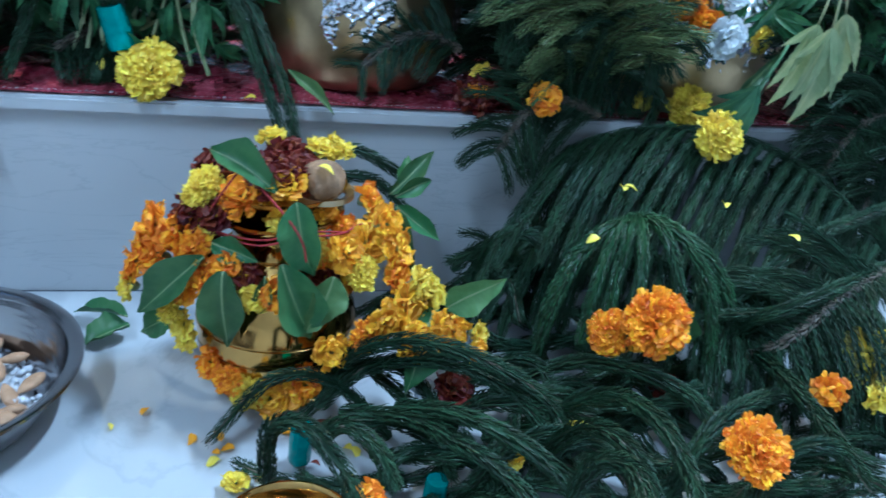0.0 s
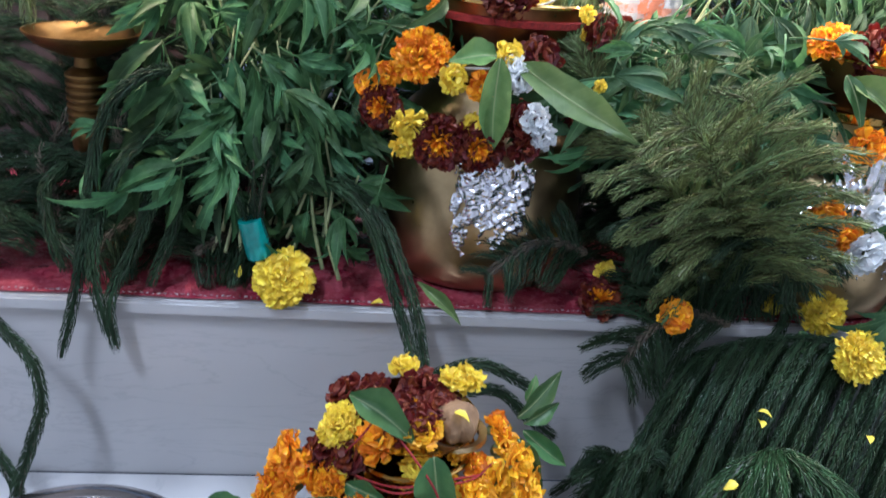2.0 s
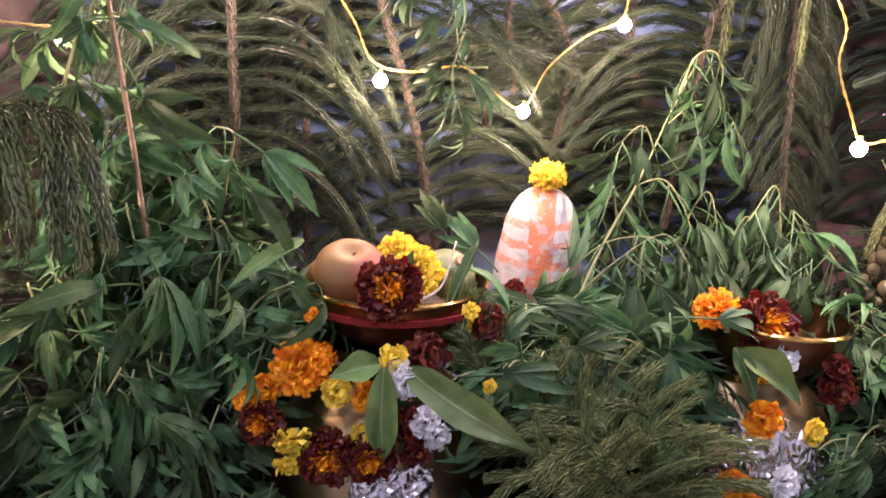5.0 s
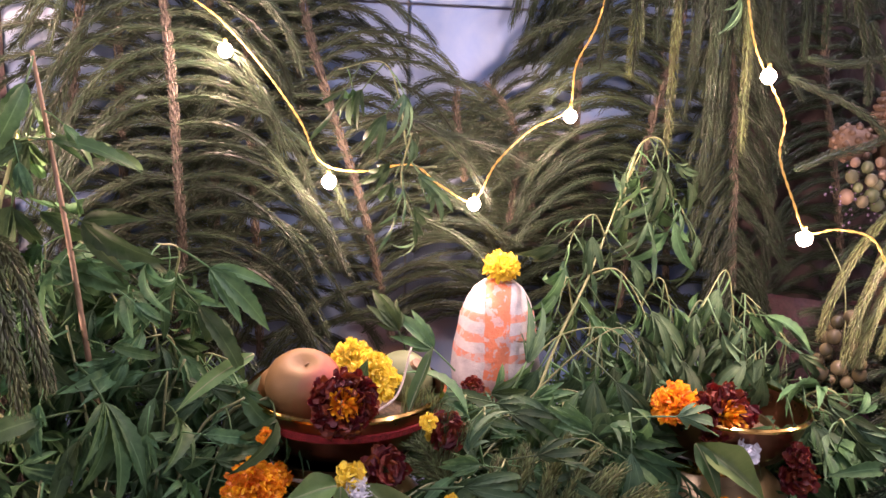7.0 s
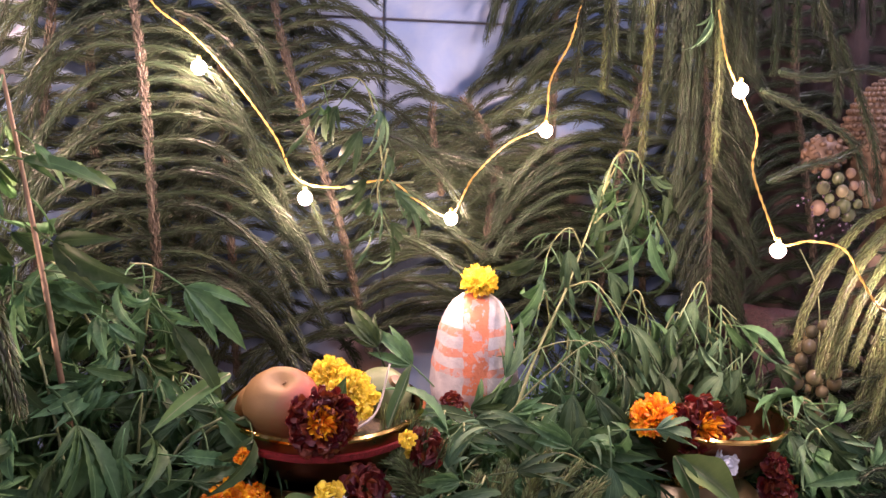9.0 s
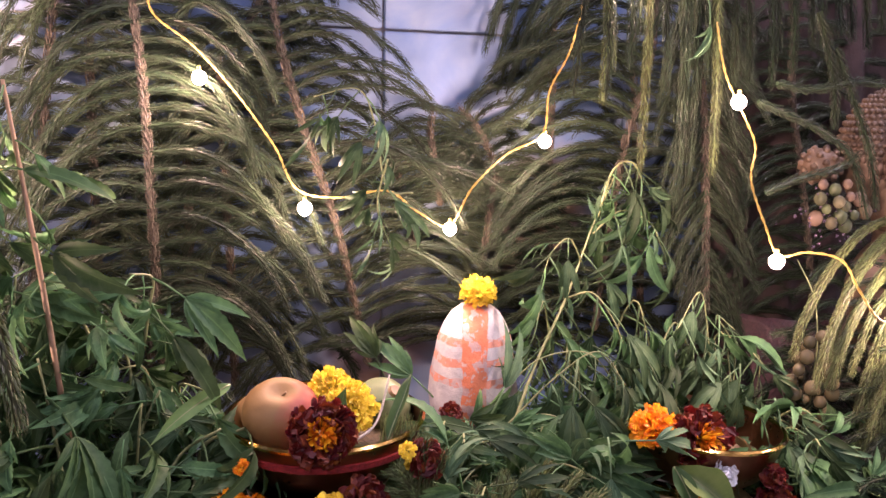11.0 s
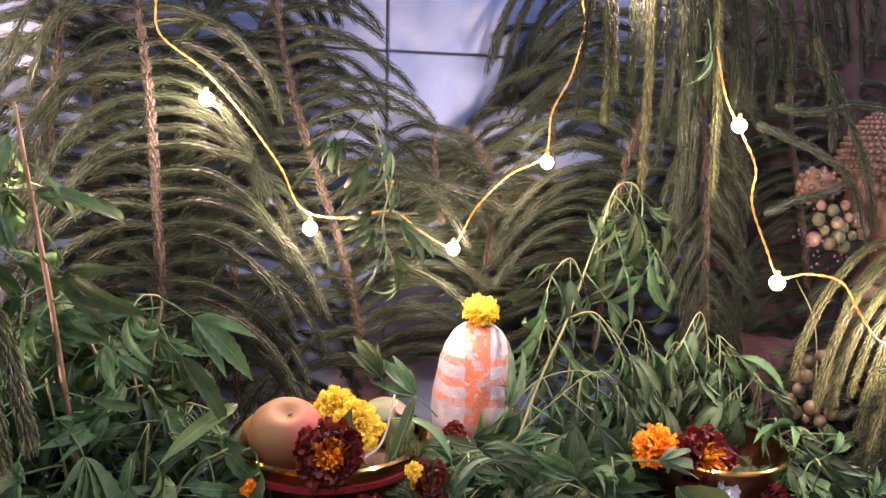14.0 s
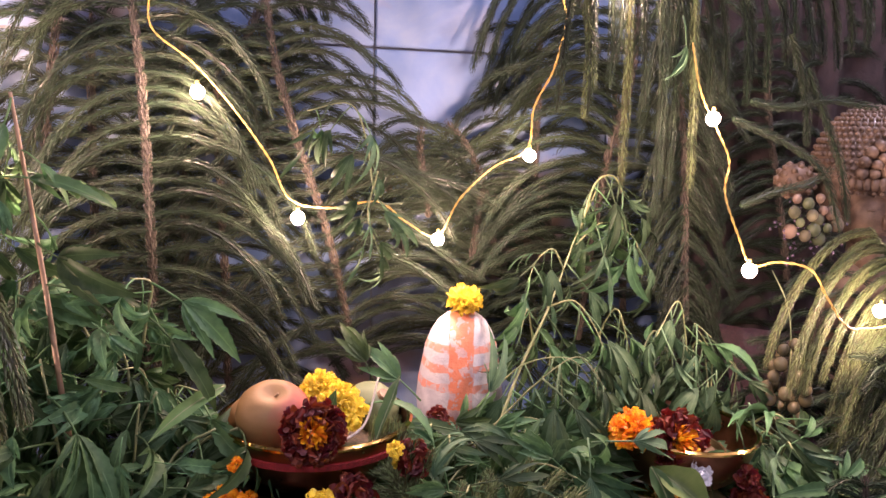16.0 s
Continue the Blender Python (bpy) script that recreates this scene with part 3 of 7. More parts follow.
CALYX = calyx_mesh()
FULL = {c: [petals_mesh("petals", m, s, 320, 1.0, 0.0, 1.80, 0.25, 0.045, 0.60) for s in (1, 2, 3)] for c, m in (("yellow", YELLOW), ("orange", ORANGE))}
LOOSE = {c: [petals_mesh("petals", m, s, 46, 1.0, 0.05, 1.75, 0.52, 0.065, 0.6) for s in (4, 5, 6)]
         for c, m in (("yellow", YELLOW), ("orange", ORANGE), ("white", WHITE), ("maroon", MAROON), ("golden", GOLDEN))}
DARK = [petals_mesh("petals", MAROON, s, 170, 1.0, 0.45, 1.85, 0.30, 0.07, 0.7) for s in (7, 8, 9)]
HEART = [petals_mesh("heart", ORANGE, s, 70, 0.72, 0.0, 0.95, 0.16, 0.02, 0.95) for s in (11, 12)]
SHAPE_WORDS = {"golden": "golden yellow", "yellow": "bright yellow", "orange": "deep orange", "white": "small white", "maroon": "dark maroon", "dark": "maroon"}


def marigold(colour, place, facing, size, seed, where, full=True, group="marigolds"):
    """One flower head: petals, a heart for the two-coloured kind, and its green cup. size: its radius."""
    rng = random.Random(seed)
    word = {"dark": "maroon marigold with an orange heart", "white": "small ruffled white flower"}.get(colour, SHAPE_WORDS[colour] + " ruffled marigold")
    root = thing("white_flower" if colour == "white" else "marigold", place, (word + " " + where).strip(), "flower", group)
    z = Vector(facing).normalized()
    q = Vector((0, 0, 1)).rotation_difference(z).to_matrix().to_4x4()
    root.matrix_basis = Matrix.Translation(place) @ q @ pose(0, 0, 0, 0, 0, rng.uniform(0, 360)) @ Matrix.Scale(size, 4)
    if colour == "dark":
        ruff = shared("petals", DARK[seed % 3], Matrix(), root, "curled maroon petals")
        shared("heart", HEART[seed % 2], Matrix(), ruff, "orange-yellow florets")
    elif full and colour in FULL:
        shared("petals", FULL[colour][seed % 3], Matrix(), root)
    else:
        shared("petals", LOOSE[colour][seed % 3], Matrix(), root)
    shared("calyx", CALYX, Matrix(), root, "green cup")
    return root


def single_petal_mesh(material, seed):
    rng = np.random.default_rng(seed)
    v, f = blade(1.0, 0.62, rng, 6, 0.05, 0.9, 0.5, 0.5)
    me = bpy.data.meshes.new("petal")
    me.from_pydata(v.tolist(), [], f)
    me.materials.append(material)
    me.polygons.foreach_set("use_smooth", [True] * len(me.polygons))
    return me


PETAL = {c: single_petal_mesh(m, 3) for c, m in (("yellow", YELLOW), ("orange", ORANGE), ("maroon", MAROON), ("white", WHITE))}


def fallen_petal(colour, place, seed, size=0.012, where="fallen on the marble"):
    rng = random.Random(seed)
    ob = shared("petal", PETAL[colour], aim(place, (rng.uniform(-1, 1), rng.uniform(-1, 1), rng.uniform(0.0, 0.3)), (rng.uniform(-.3, .3), rng.uniform(-.3, .3), 1), size))
    return tagged(ob, f"loose {colour} flower petal {where}", "petal", "fallen petals")


# ---- the room and the stepped altar ----
STEP_Z, STEP_Y, WALL_Y = 0.188, 0.687, 1.06

floor = slab("floor", (-1.6, -1.6, -0.06, 1.6, STEP_Y + 0.01, 0.0), MARBLE)
tagged(floor, "polished white marble ledge in front of the step", "floor", "", "structure")
riser = slab("step_riser", (-1.6, STEP_Y + 0.012, 0.0, 1.6, STEP_Y + 0.06, STEP_Z - 0.014), MARBLE)
tagged(riser, "white marble riser with faint grey veins", "step", "", "structure")
tread = slab("step_top", (-1.6, STEP_Y, STEP_Z - 0.013, 1.6, WALL_Y, STEP_Z), MARBLE, None, 0.0022)
tagged(tread, "white marble step slab with an eased edge", "step", "", "structure")
wall = slab("wall_north", (-1.6, WALL_Y + 0.008, -0.06, 1.6, WALL_Y + 0.12, 2.5), GROUT)
tagged(wall, "wall clad in clouded blue and tan tiles", "wall", "", "structure")
# Unseen walls and ceiling, added so the lamplight bounces as ambient light.
for name, b in (("wall_south", (-1.6, -1.72, -0.06, 1.6, -1.6, 2.5)), ("wall_west", (-1.72, -1.72, -0.06, -1.6, 1.18, 2.5)), ("wall_east", (1.6, -1.72, -0.06, 1.72, 1.18, 2.5))):
    tagged(slab(name, b, PLASTER), "unseen plain white plastered wall, added to bounce light", "wall", "", "structure")
tagged(slab("ceiling", (-1.72, -1.72, 2.5, 1.72, 1.18, 2.6), PLASTER), "unseen plain white ceiling, added to bounce light", "ceiling", "", "structure")
for x, y, z in ((0.95, 0.55, 2.36), (-0.75, -0.85, 2.26)):
    lamp = thing("tube_lamp", (x, y, z), "white ceiling tube lamp, switched on", "lamp", "ceiling lamps")
    slab("housing", (-0.06, -0.48, 0.02, 0.06, 0.48, 2.5 - z), PLASTER, lamp, 0.006)
    half = 0.225 if x > 0 else 0.45
    slab("tube", (-0.02, -half, -0.015, 0.02, half, 0.018), TUBE, lamp, 0.008).visible_shadow = False


# ---- red cloth on the step ----
def red_cloth():
    root = thing("altar_cloth", (0, 0, STEP_Z), "crumpled shiny red cloth with a silvery border on the step", "cloth")
    nx, ny = 240, 70
    verts, faces = [], []
    for j in range(ny + 1):
        for i in range(nx + 1):
            x = -0.75 + 1.6 * i / nx
            y = STEP_Y + 0.006 + 0.30 * (j / ny)
            far = min(1.0, j / 10)
            n = noise.fractal((x * 16, y * 22, 0.3), 0.8, 2.1, 4)
            fold = abs(noise.noise((x * 9 + y * 14, y * 6, 2.0))) ** 1.5
            y += 0.002 * noise.noise((x * 14, 3.0, 0)) * (1 - far)
            verts.append((x, y, 0.0022 + 0.0020 * far * max(0, n) * 2 + 0.009 * far * fold + 0.003 * far * abs(noise.noise((x * 42 + y * 30, y * 30, 5.0)))))
    for j in range(ny):
        for i in range(nx):
            a = j * (nx + 1) + i
            faces.append((a, a + 1, a + nx + 2, a + nx + 1))
    mesh_ob("fabric", verts, faces, CLOTH, root, "", True)
    rng = random.Random(5)
    bm = bmesh.new()
    for k in range(330):
        x = -0.74 + k * 0.0048
        m = pose(x, STEP_Y + 0.0095 + rng.uniform(-.0012, .0012), 0.0032, rng.uniform(-25, 25), rng.uniform(-15, 15), rng.uniform(-50, 50)) @ Matrix.Diagonal((0.0019 * rng.uniform(0.5, 1.5), 0.0010 * rng.uniform(0.6, 1.6), 0.0003, 1))
        bmesh.ops.create_icosphere(bm, subdivisions=1, radius=1.0, matrix=m)
    part("lace_border", bm, LACE, root, "silvery woven border")


red_cloth()


# ---- brass pots with their bowls ----
def thick(profile, wall_t):
    """The outer profile, then the inner one back down."""
    return profile + [(max(0.001, r - wall_t), z) for r, z in reversed(profile[1:])] + [(0.0005, profile[0][1] + wall_t)]


def foil_patch(parent, axis_r, ang, z, wide, high, seed):
    """Crumpled foil stuck to a pot's belly: flat facets between straight creases that cross at all angles."""
    rng = np.random.default_rng(seed)
    creases = [(rng.uniform(0, math.pi), rng.choice((0.0045, 0.007, 0.011, 0.018)) * rng.uniform(0.8, 1.2), rng.random(), rng.uniform(0.07, 0.17)) for _ in range(8)]
    n, m = int(wide / 0.0009), int(high / 0.0009)
    verts, faces = [], []
    for j in range(m + 1):
        for i in range(n + 1):
            u, v = i / n * 2 - 1, j / m * 2 - 1
            x, y = u * wide * 0.5, v * high * 0.5
            wob = 1 + 0.16 * noise.noise((u * 2.7, v * 2.7, seed))
            h = 0.0
            for th, wave, ph, deep in creases:
                q = (x * math.cos(th) + y * math.sin(th) + 0.004 * noise.noise((x * 75, y * 75, th))) / wave + ph
                h += deep * wave * abs(q - round(q)) * 2
            a = ang + x / axis_r * wob
            r = axis_r - 0.012 * max(0.0, -v) ** 1.5 + 0.001 + h + 0.008 * abs(noise.noise((u * 1.7 + seed, v * 2.0, 0.5)))
            verts.append((r * math.cos(a), r * math.sin(a), z + y * wob))
    for j in range(m):
        for i in range(n):
            u, v = (i + 0.5) / n * 2 - 1, (j + 0.5) / m * 2 - 1
            if max(abs(u), abs(v)) + 0.42 * noise.noise((u * 3 + seed, v * 3, 1.7)) + 0.2 * noise.noise((u * 11 + seed, v * 11, 4.7)) > 0.88:
                continue
            if math.hypot(u + 0.35, v + 0.35) + 0.12 * noise.noise((u * 7, v * 7, seed)) < 0.15:
                continue
            a = j * (n + 1) + i
            faces.append((a, a + 1, a + n + 2, a + n + 1))
    ob = mesh_ob("foil", verts, faces, FOIL, parent, "crumpled shiny foil", True)
    ob.data.set_sharp_from_angle(angle=radians(14))
    ob.modifiers.new("thick", "SOLIDIFY").thickness = 0.0003


def big_pot(place, label, seed, foils):
    root = thing("brass_pot", place, label, "pot", "brass pots")
    prof = [(0.072, 0.0), (0.082, 0.003), (0.090, 0.014), (0.095, 0.036), (0.097, 0.070), (0.095, 0.100), (0.088, 0.128), (0.074, 0.152),
            (0.058, 0.168), (0.050, 0.178), (0.049, 0.190), (0.055, 0.200), (0.062, 0.205), (0.063, 0.208)]
    lathe("body", thick(prof, 0.002), BRASS_OLD, root, "dull golden brass belly", 64)
    lathe("collar", [(0.050, 0.176), (0.0535, 0.179), (0.0535, 0.186), (0.050, 0.189)], BRASS, root, caps=(False, False))
    tube("twine", [(0.056 * math.cos(a), 0.056 * math.sin(a), 0.196 + 0.003 * math.sin(3 * a)) for a in np.linspace(0, 2 * math.pi, 25)], 0.0016, JUTE, root, "pale twine round the neck", 0.003, 6, 1.0)
    for ang, z, w, h in foils:
        foil_patch(root, 0.094, ang, z, w, h, seed)
        seed += 3
    return root


def copper_bowl(place, label, r):
    root = thing("metal_bowl", place, label, "bowl", "bowls on the pots")
    prof = [(0.044, 0.0), (0.056, 0.002), (r - 0.014, 0.010), (r - 0.007, 0.022), (r - 0.002, 0.036), (r, 0.044), (r + 0.002, 0.048)]
    lathe("shell", thick(prof, 0.0016), COPPER, root, "reddish copper shell", 72)
    lathe("rim", [(r - 0.001, 0.0465), (r + 0.0028, 0.0465), (r + 0.0032, 0.0485), (r + 0.0010, 0.050), (r - 0.0015, 0.0495), (r - 0.001, 0.0465)], BRASS, root, "rounded golden rim", 72)
    return root


POT_A, POT_B = (0.076, 0.800, STEP_Z + 0.005), (0.408, 0.776, STEP_Z + 0.005)
big_pot(POT_A, "round brass pot with crumpled foil on the red cloth", 3, [(-1.60, 0.082, 0.068, 0.102)])
big_pot(POT_B, "round brass pot patched with foil beside white flowers", 11, [(-1.70, 0.105, 0.085, 0.125), (-2.15, 0.095, 0.05, 0.09), (-1.15, 0.085, 0.05, 0.09)])
copper_bowl((0.084, 0.806, 0.3985), "copper bowl of fruit and marigolds on the pot", 0.081)
copper_bowl((0.416, 0.778, 0.3750), "copper bowl holding two marigolds on the pot", 0.081).rotation_euler = (0, radians(4), 0)


def rice(place, r, label, name="rice_filling", material=None):
    verts, faces, n = [], [], 26
    for j in range(n + 1):
        for i in range(n + 1):
            u, v = (i / n * 2 - 1) * r, (j / n * 2 - 1) * r
            q = math.hypot(u, v) / r
            k = 1.0 if q <= 1 else 1 / q
            verts.append((u * k, v * k, 0.008 * (1 - min(1, q) ** 2) + 0.003 * noise.noise((u * 90, v * 90, place[0]))))
    for j in range(n):
        for i in range(n):
            a = j * (n + 1) + i
            faces.append((a, a + 1, a + n + 2, a + n + 1))
    ob = mesh_ob(name, verts, faces, material or NUT_HEAP, None, "", True)
    ob.location = place
    return tagged(ob, label, "grain", "", "stuff")


ribbon = thing("red_ribbon", (0.084, 0.806, 0.3985), "red ribbon tied round the copper bowl", "ribbon")
lathe("band", [(0.0770, 0.0300), (0.0794, 0.0305), (0.0812, 0.0360), (0.0790, 0.0366), (0.0770, 0.0300)], THREAD, ribbon, "", 72, 0.02)


rice((0.084, 0.806, 0.3985 + 0.026), 0.071, "brown grain filling the copper bowl under the fruit")
rice((0.416, 0.778, 0.3750 + 0.018), 0.067, "brown grain filling the copper bowl under the flowers")

# ---- fruit ----
def apple(place, r):
    root = thing("apple", place, "ripe yellow apple with a red blush", "fruit")
    prof = []
    for i in range(25):
        a = math.pi * i / 24
        rr = math.sin(a) ** 0.92 * (0.95 - 0.27 * math.cos(a) - 0.05 * math.cos(2 * a))
        zz = -math.cos(a) * 1.10 - 0.24 * math.exp(-(math.sin(a) / 0.26) ** 2) * (-1 if i < 12 else 1)
        prof.append((max(rr * r, 0.0002), zz * r))
    lathe("flesh", prof, APPLE, root, "", 40, 0.03)
    tube("stalk", [(0, 0, r * 0.66), (0.001, 0, r * 0.82), (0.004, 0.001, r * 0.98)], 0.0015, NUT, root, "short brown stalk", 0.002)
    return root


a1 = apple((0.046, 0.790, 0.4505), 0.0300)
a1.rotation_euler = (radians(20), radians(8), radians(-25))
a2 = apple((0.036, 0.830, 0.430), 0.0270)
a2.rotation_euler = (radians(10), 0, radians(45))
g1 = thing("guava", (0.136, 0.826, 0.440), "mottled green guava in the bowl", "fruit")
lathe("flesh", [(max(0.0002, 0.027 * math.sin(math.pi * i / 20) ** 0.95), -0.025 * math.cos(math.pi * i / 20)) for i in range(21)], GUAVA, g1, "", 32, 0.05)
lathe("crown", [(0.002, 0.0235), (0.006, 0.0245), (0.005, 0.028), (0.002, 0.0275)], STALK_RED, g1, "dry brown crown", 12)
g1.rotation_euler = (radians(35), radians(25), 0)
tube_stick = thing("twig_stalk", (0.093, 0.745, 0.443), "thin pale leaf stalk lying in the bowl", "stalk")
tube("stalk", [(0, 0, 0), Vector((0.118, 0.760, 0.453)) - Vector((0.093, 0.745, 0.443)), Vector((0.132, 0.775, 0.487)) - Vector((0.093, 0.745, 0.443))], 0.0013, JUTE, tube_stick, "", 0.004, 6, 0.6)


# ---- white stone with its orange marks ----
def marked_stone():
    block = thing("pedestal", (0.252, 0.920, STEP_Z + 0.005), "small white marble pedestal behind the greenery", "pedestal")
    slab("base", (-0.042, -0.034, 0.0, 0.042, 0.034, 0.030), MARBLE, block, 0.003)
    slab("shaft", (-0.030, -0.026, 0.030, 0.030, 0.026, 0.185), MARBLE, block, 0.003)
    slab("cap", (-0.033, -0.029, 0.185, 0.033, 0.029, 0.199), MARBLE, block, 0.003)
    root = thing("oval_stone", (0.252, 0.917, STEP_Z + 0.204), "upright oval white stone smeared with orange paste", "stone")
    prof = [(0.0395, 0.0), (0.0435, 0.006), (0.0455, 0.022), (0.0445, 0.042), (0.0410, 0.062), (0.0365, 0.080), (0.0315, 0.095), (0.0255, 0.106), (0.017, 0.113), (0.007, 0.1165), (0.0005, 0.117)]
    lathe("stone", prof, STONE, root, "", 48, 0.07)
    root.rotation_euler = (0, 0, radians(-17))


marked_stone()
marigold("yellow", (0.253, 0.913, 0.518), (0.05, -0.25, 1), 0.0185, 2, "on top of the white stone").scale.z *= 1.5

# ---- flowers in the bowls and round the pots ----
FLOWERS_HIGH = (
    ("yellow", (0.087, 0.800, 0.470), (0, -1, 0.8), 0.018), ("yellow", (0.102, 0.780, 0.461), (0.3, -1, 0.5), 0.021),
    ("dark", (0.071, 0.733, 0.459), (0, -1, 0.35), 0.026), ("orange", (0.354, 0.735, 0.436), (-0.2, -0.45, 1), 0.0205),
    ("dark", (0.391, 0.722, 0.428), (0.1, -1, 0.4), 0.0285), ("maroon", (0.205, 0.840, 0.423), (0, -1, 0.5), 0.011),
    ("orange", (0.013, 0.730, 0.440), (0, -1, 0.3), 0.007), ("yellow", (0.134, 0.720, 0.445), (0.2, -1, 0.2), 0.0075),
    ("maroon", (0.154, 0.735, 0.429), (0, -1, 0.2), 0.016), ("maroon", (0.451, 0.700, 0.397), (0, -1, 0.3), 0.013),
    ("maroon", (0.454, 0.700, 0.376), (0, -1, 0.3), 0.018),
)
for k, (c, p, d, r) in enumerate(FLOWERS_HIGH):
    marigold(c, p, d, r, k + 3, "in a copper bowl" if k < 5 else "among the leaves", full=k < 5)

NECKLACE = (
    ("orange", (0.004, 0.722, 0.402), (-0.3, -1, 0.5), 0.0220, True), ("orange", (0.022, 0.730, 0.406), (0.1, -1, 0.6), 0.011, False),
    ("yellow", (0.030, 0.705, 0.389), (0.2, -1, 0.2), 0.013, False), ("orange", (-0.034, 0.725, 0.377), (-0.6, -1, 0.3), 0.015, False),
    ("orange", (-0.021, 0.722, 0.384), (-0.4, -1, 0.4), 0.013, False), ("dark", (-0.024, 0.715, 0.360), (-0.5, -1, 0.1), 0.019, True),
    ("yellow", (-0.001, 0.700, 0.351), (-0.2, -1, -0.6), 0.017, False), ("yellow", (-0.006, 0.699, 0.333), (-0.2, -1, -0.9), 0.012, False),
    ("dark", (0.023, 0.696, 0.339), (-0.1, -1, 0.0), 0.023, True), ("dark", (0.054, 0.695, 0.337), (0.1, -1, 0.0), 0.021, True),
    ("orange", (0.054, 0.703, 0.385), (0, -1, 0.2), 0.014, False), ("yellow", (0.048, 0.695, 0.355), (0, -1, 0.2), 0.010, False),
    ("maroon", (0.089, 0.705, 0.358), (0.3, -1, 0.2), 0.018, False), ("white", (0.099, 0.700, 0.363), (0.4, -1, 0), 0.014, False),
    ("white", (0.108, 0.703, 0.347), (0.4, -1, -0.2), 0.013, False), ("white", (0.083, 0.702, 0.393), (0.2, -1, 0.2), 0.012, False),
    ("yellow", (0.074, 0.712, 0.410), (0.1, -1, 0.5), 0.013, False), ("white", (0.078, 0.706, 0.402), (0.1, -1, 0.4), 0.010, False),
    ("maroon", (0.102, 0.725, 0.408), (0.5, -1, 0.4), 0.019, False), ("maroon", (0.093, 0.700, 0.336), (0.3, -1, -0.3), 0.014, False),
    ("yellow", (0.142, 0.740, 0.427), (0.4, -1, 0.2), 0.007, False),
    ("maroon", (0.155, 0.745, 0.421), (0.4, -1, 0.1), 0.015, False), ("yellow", (0.145, 0.690, 0.395), (0.2, -1, 0), 0.006, False),
    ("maroon", (0.140, 0.730, 0.355), (0.6, -1, 0), 0.015, False),
    ("orange", (0.354, 0.672, 0.302), (-0.5, -1, 0), 0.016, False), ("orange", (0.370, 0.664, 0.288), (-0.2, -1, 0), 0.016, False),
    ("white", (0.386, 0.655, 0.280), (0.1, -1, 0), 0.020, False), ("white", (0.388, 0.660, 0.315), (0.2, -1, 0.1), 0.014, False),
    ("orange", (0.369, 0.672, 0.367), (0, -1, 0.1), 0.017, False), ("yellow", (0.414, 0.668, 0.355), (0.2, -1, 0), 0.012, False),
    ("orange", (0.353, 0.672, 0.306), (-0.3, -1, 0), 0.015, False), ("white", (0.399, 0.700, 0.403), (0.2, -1, 0.3), 0.015, False),
    ("yellow", (0.426, 0.665, 0.278), (0.4, -1, 0), 0.013, False),
)
for k, (c, p, d, r, full) in enumerate(NECKLACE):
    marigold(c, p, d, r, k + 20, "in a brass pot garland", full, "pot garlands")

STEP_FLOWERS = (
    ("yellow", (-0.098, 0.693, 0.212), (-0.1, -1, 0.7), 0.0255, True), ("orange", (0.227, 0.640, 0.220), (0, -1, 0.8), 0.0155, False),
    ("yellow", (0.382, 0.680, 0.209), (0.1, -1, 0.5), 0.021, True), ("yellow", (0.341, 0.695, 0.208), (-0.2, -1, 0.4), 0.010, True),
    ("yellow", (0.378, 0.612, 0.204), (0.1, -1, 0.5), 0.022, True), ("dark", (0.181, 0.700, 0.202), (0, -0.6, 1), 0.020, True),
    ("maroon", (0.204, 0.710, 0.206), (0, -0.6, 1), 0.018, False), ("yellow", (0.193, 0.730, 0.215), (0, -0.6, 1), 0.012, False),
    ("yellow", (0.242, 0.730, 0.209), (0, -0.6, 1), 0.011, False),
)
for k, (c, p, d, r, full) in enumerate(STEP_FLOWERS):
    marigold(c, p, d, r, k + 70, "on the red cloth", full)

FLOOR_FLOWERS = (
    ("orange", (0.277, 0.465, 0.108), (-0.1, -0.8, 0.7), 0.0255, True), ("orange", (0.253, 0.483, 0.088), (-0.4, -0.8, 0.4), 0.018, True),
    ("orange", (0.299, 0.350, 0.085), (0.1, -0.7, 0.8), 0.0215, True), ("yellow", (0.456, 0.450, 0.085), (0.2, -0.7, 0.8), 0.023, True),
    ("orange", (0.405, 0.422, 0.075), (-0.3, -0.8, 0.4), 0.014, False), ("yellow", (0.447, 0.420, 0.070), (0.3, -0.8, 0.2), 0.014, False),
    ("orange", (0.059, 0.363, 0.050), (0, -0.3, 1), 0.013, False), ("yellow", (-0.021, 0.427, 0.008), (0, 0, 1), 0.010, False),
    ("yellow", (0.210, 0.413, 0.050), (0, -0.5, 1), 0.010, False), ("yellow", (0.161, 0.403, 0.040), (0, -0.5, 1), 0.009, False),
    ("maroon", (0.137, 0.487, 0.035), (0, -0.5, 1), 0.016, False), ("maroon", (0.315, 0.486, 0.030), (0, -0.5, 1), 0.014, False),
    ("white", (0.282, 0.527, 0.030), (0, -0.5, 1), 0.013, False), ("white", (0.115, 0.488, 0.035), (0, -0.5, 1), 0.010, False),
    ("maroon", (0.297, 0.513, 0.028), (0, -0.5, 1), 0.013, False),
)
for k, (c, p, d, r, full) in enumerate(FLOOR_FLOWERS):
    marigold(c, p, d, r, k + 90, "lying among the pine twigs", full)


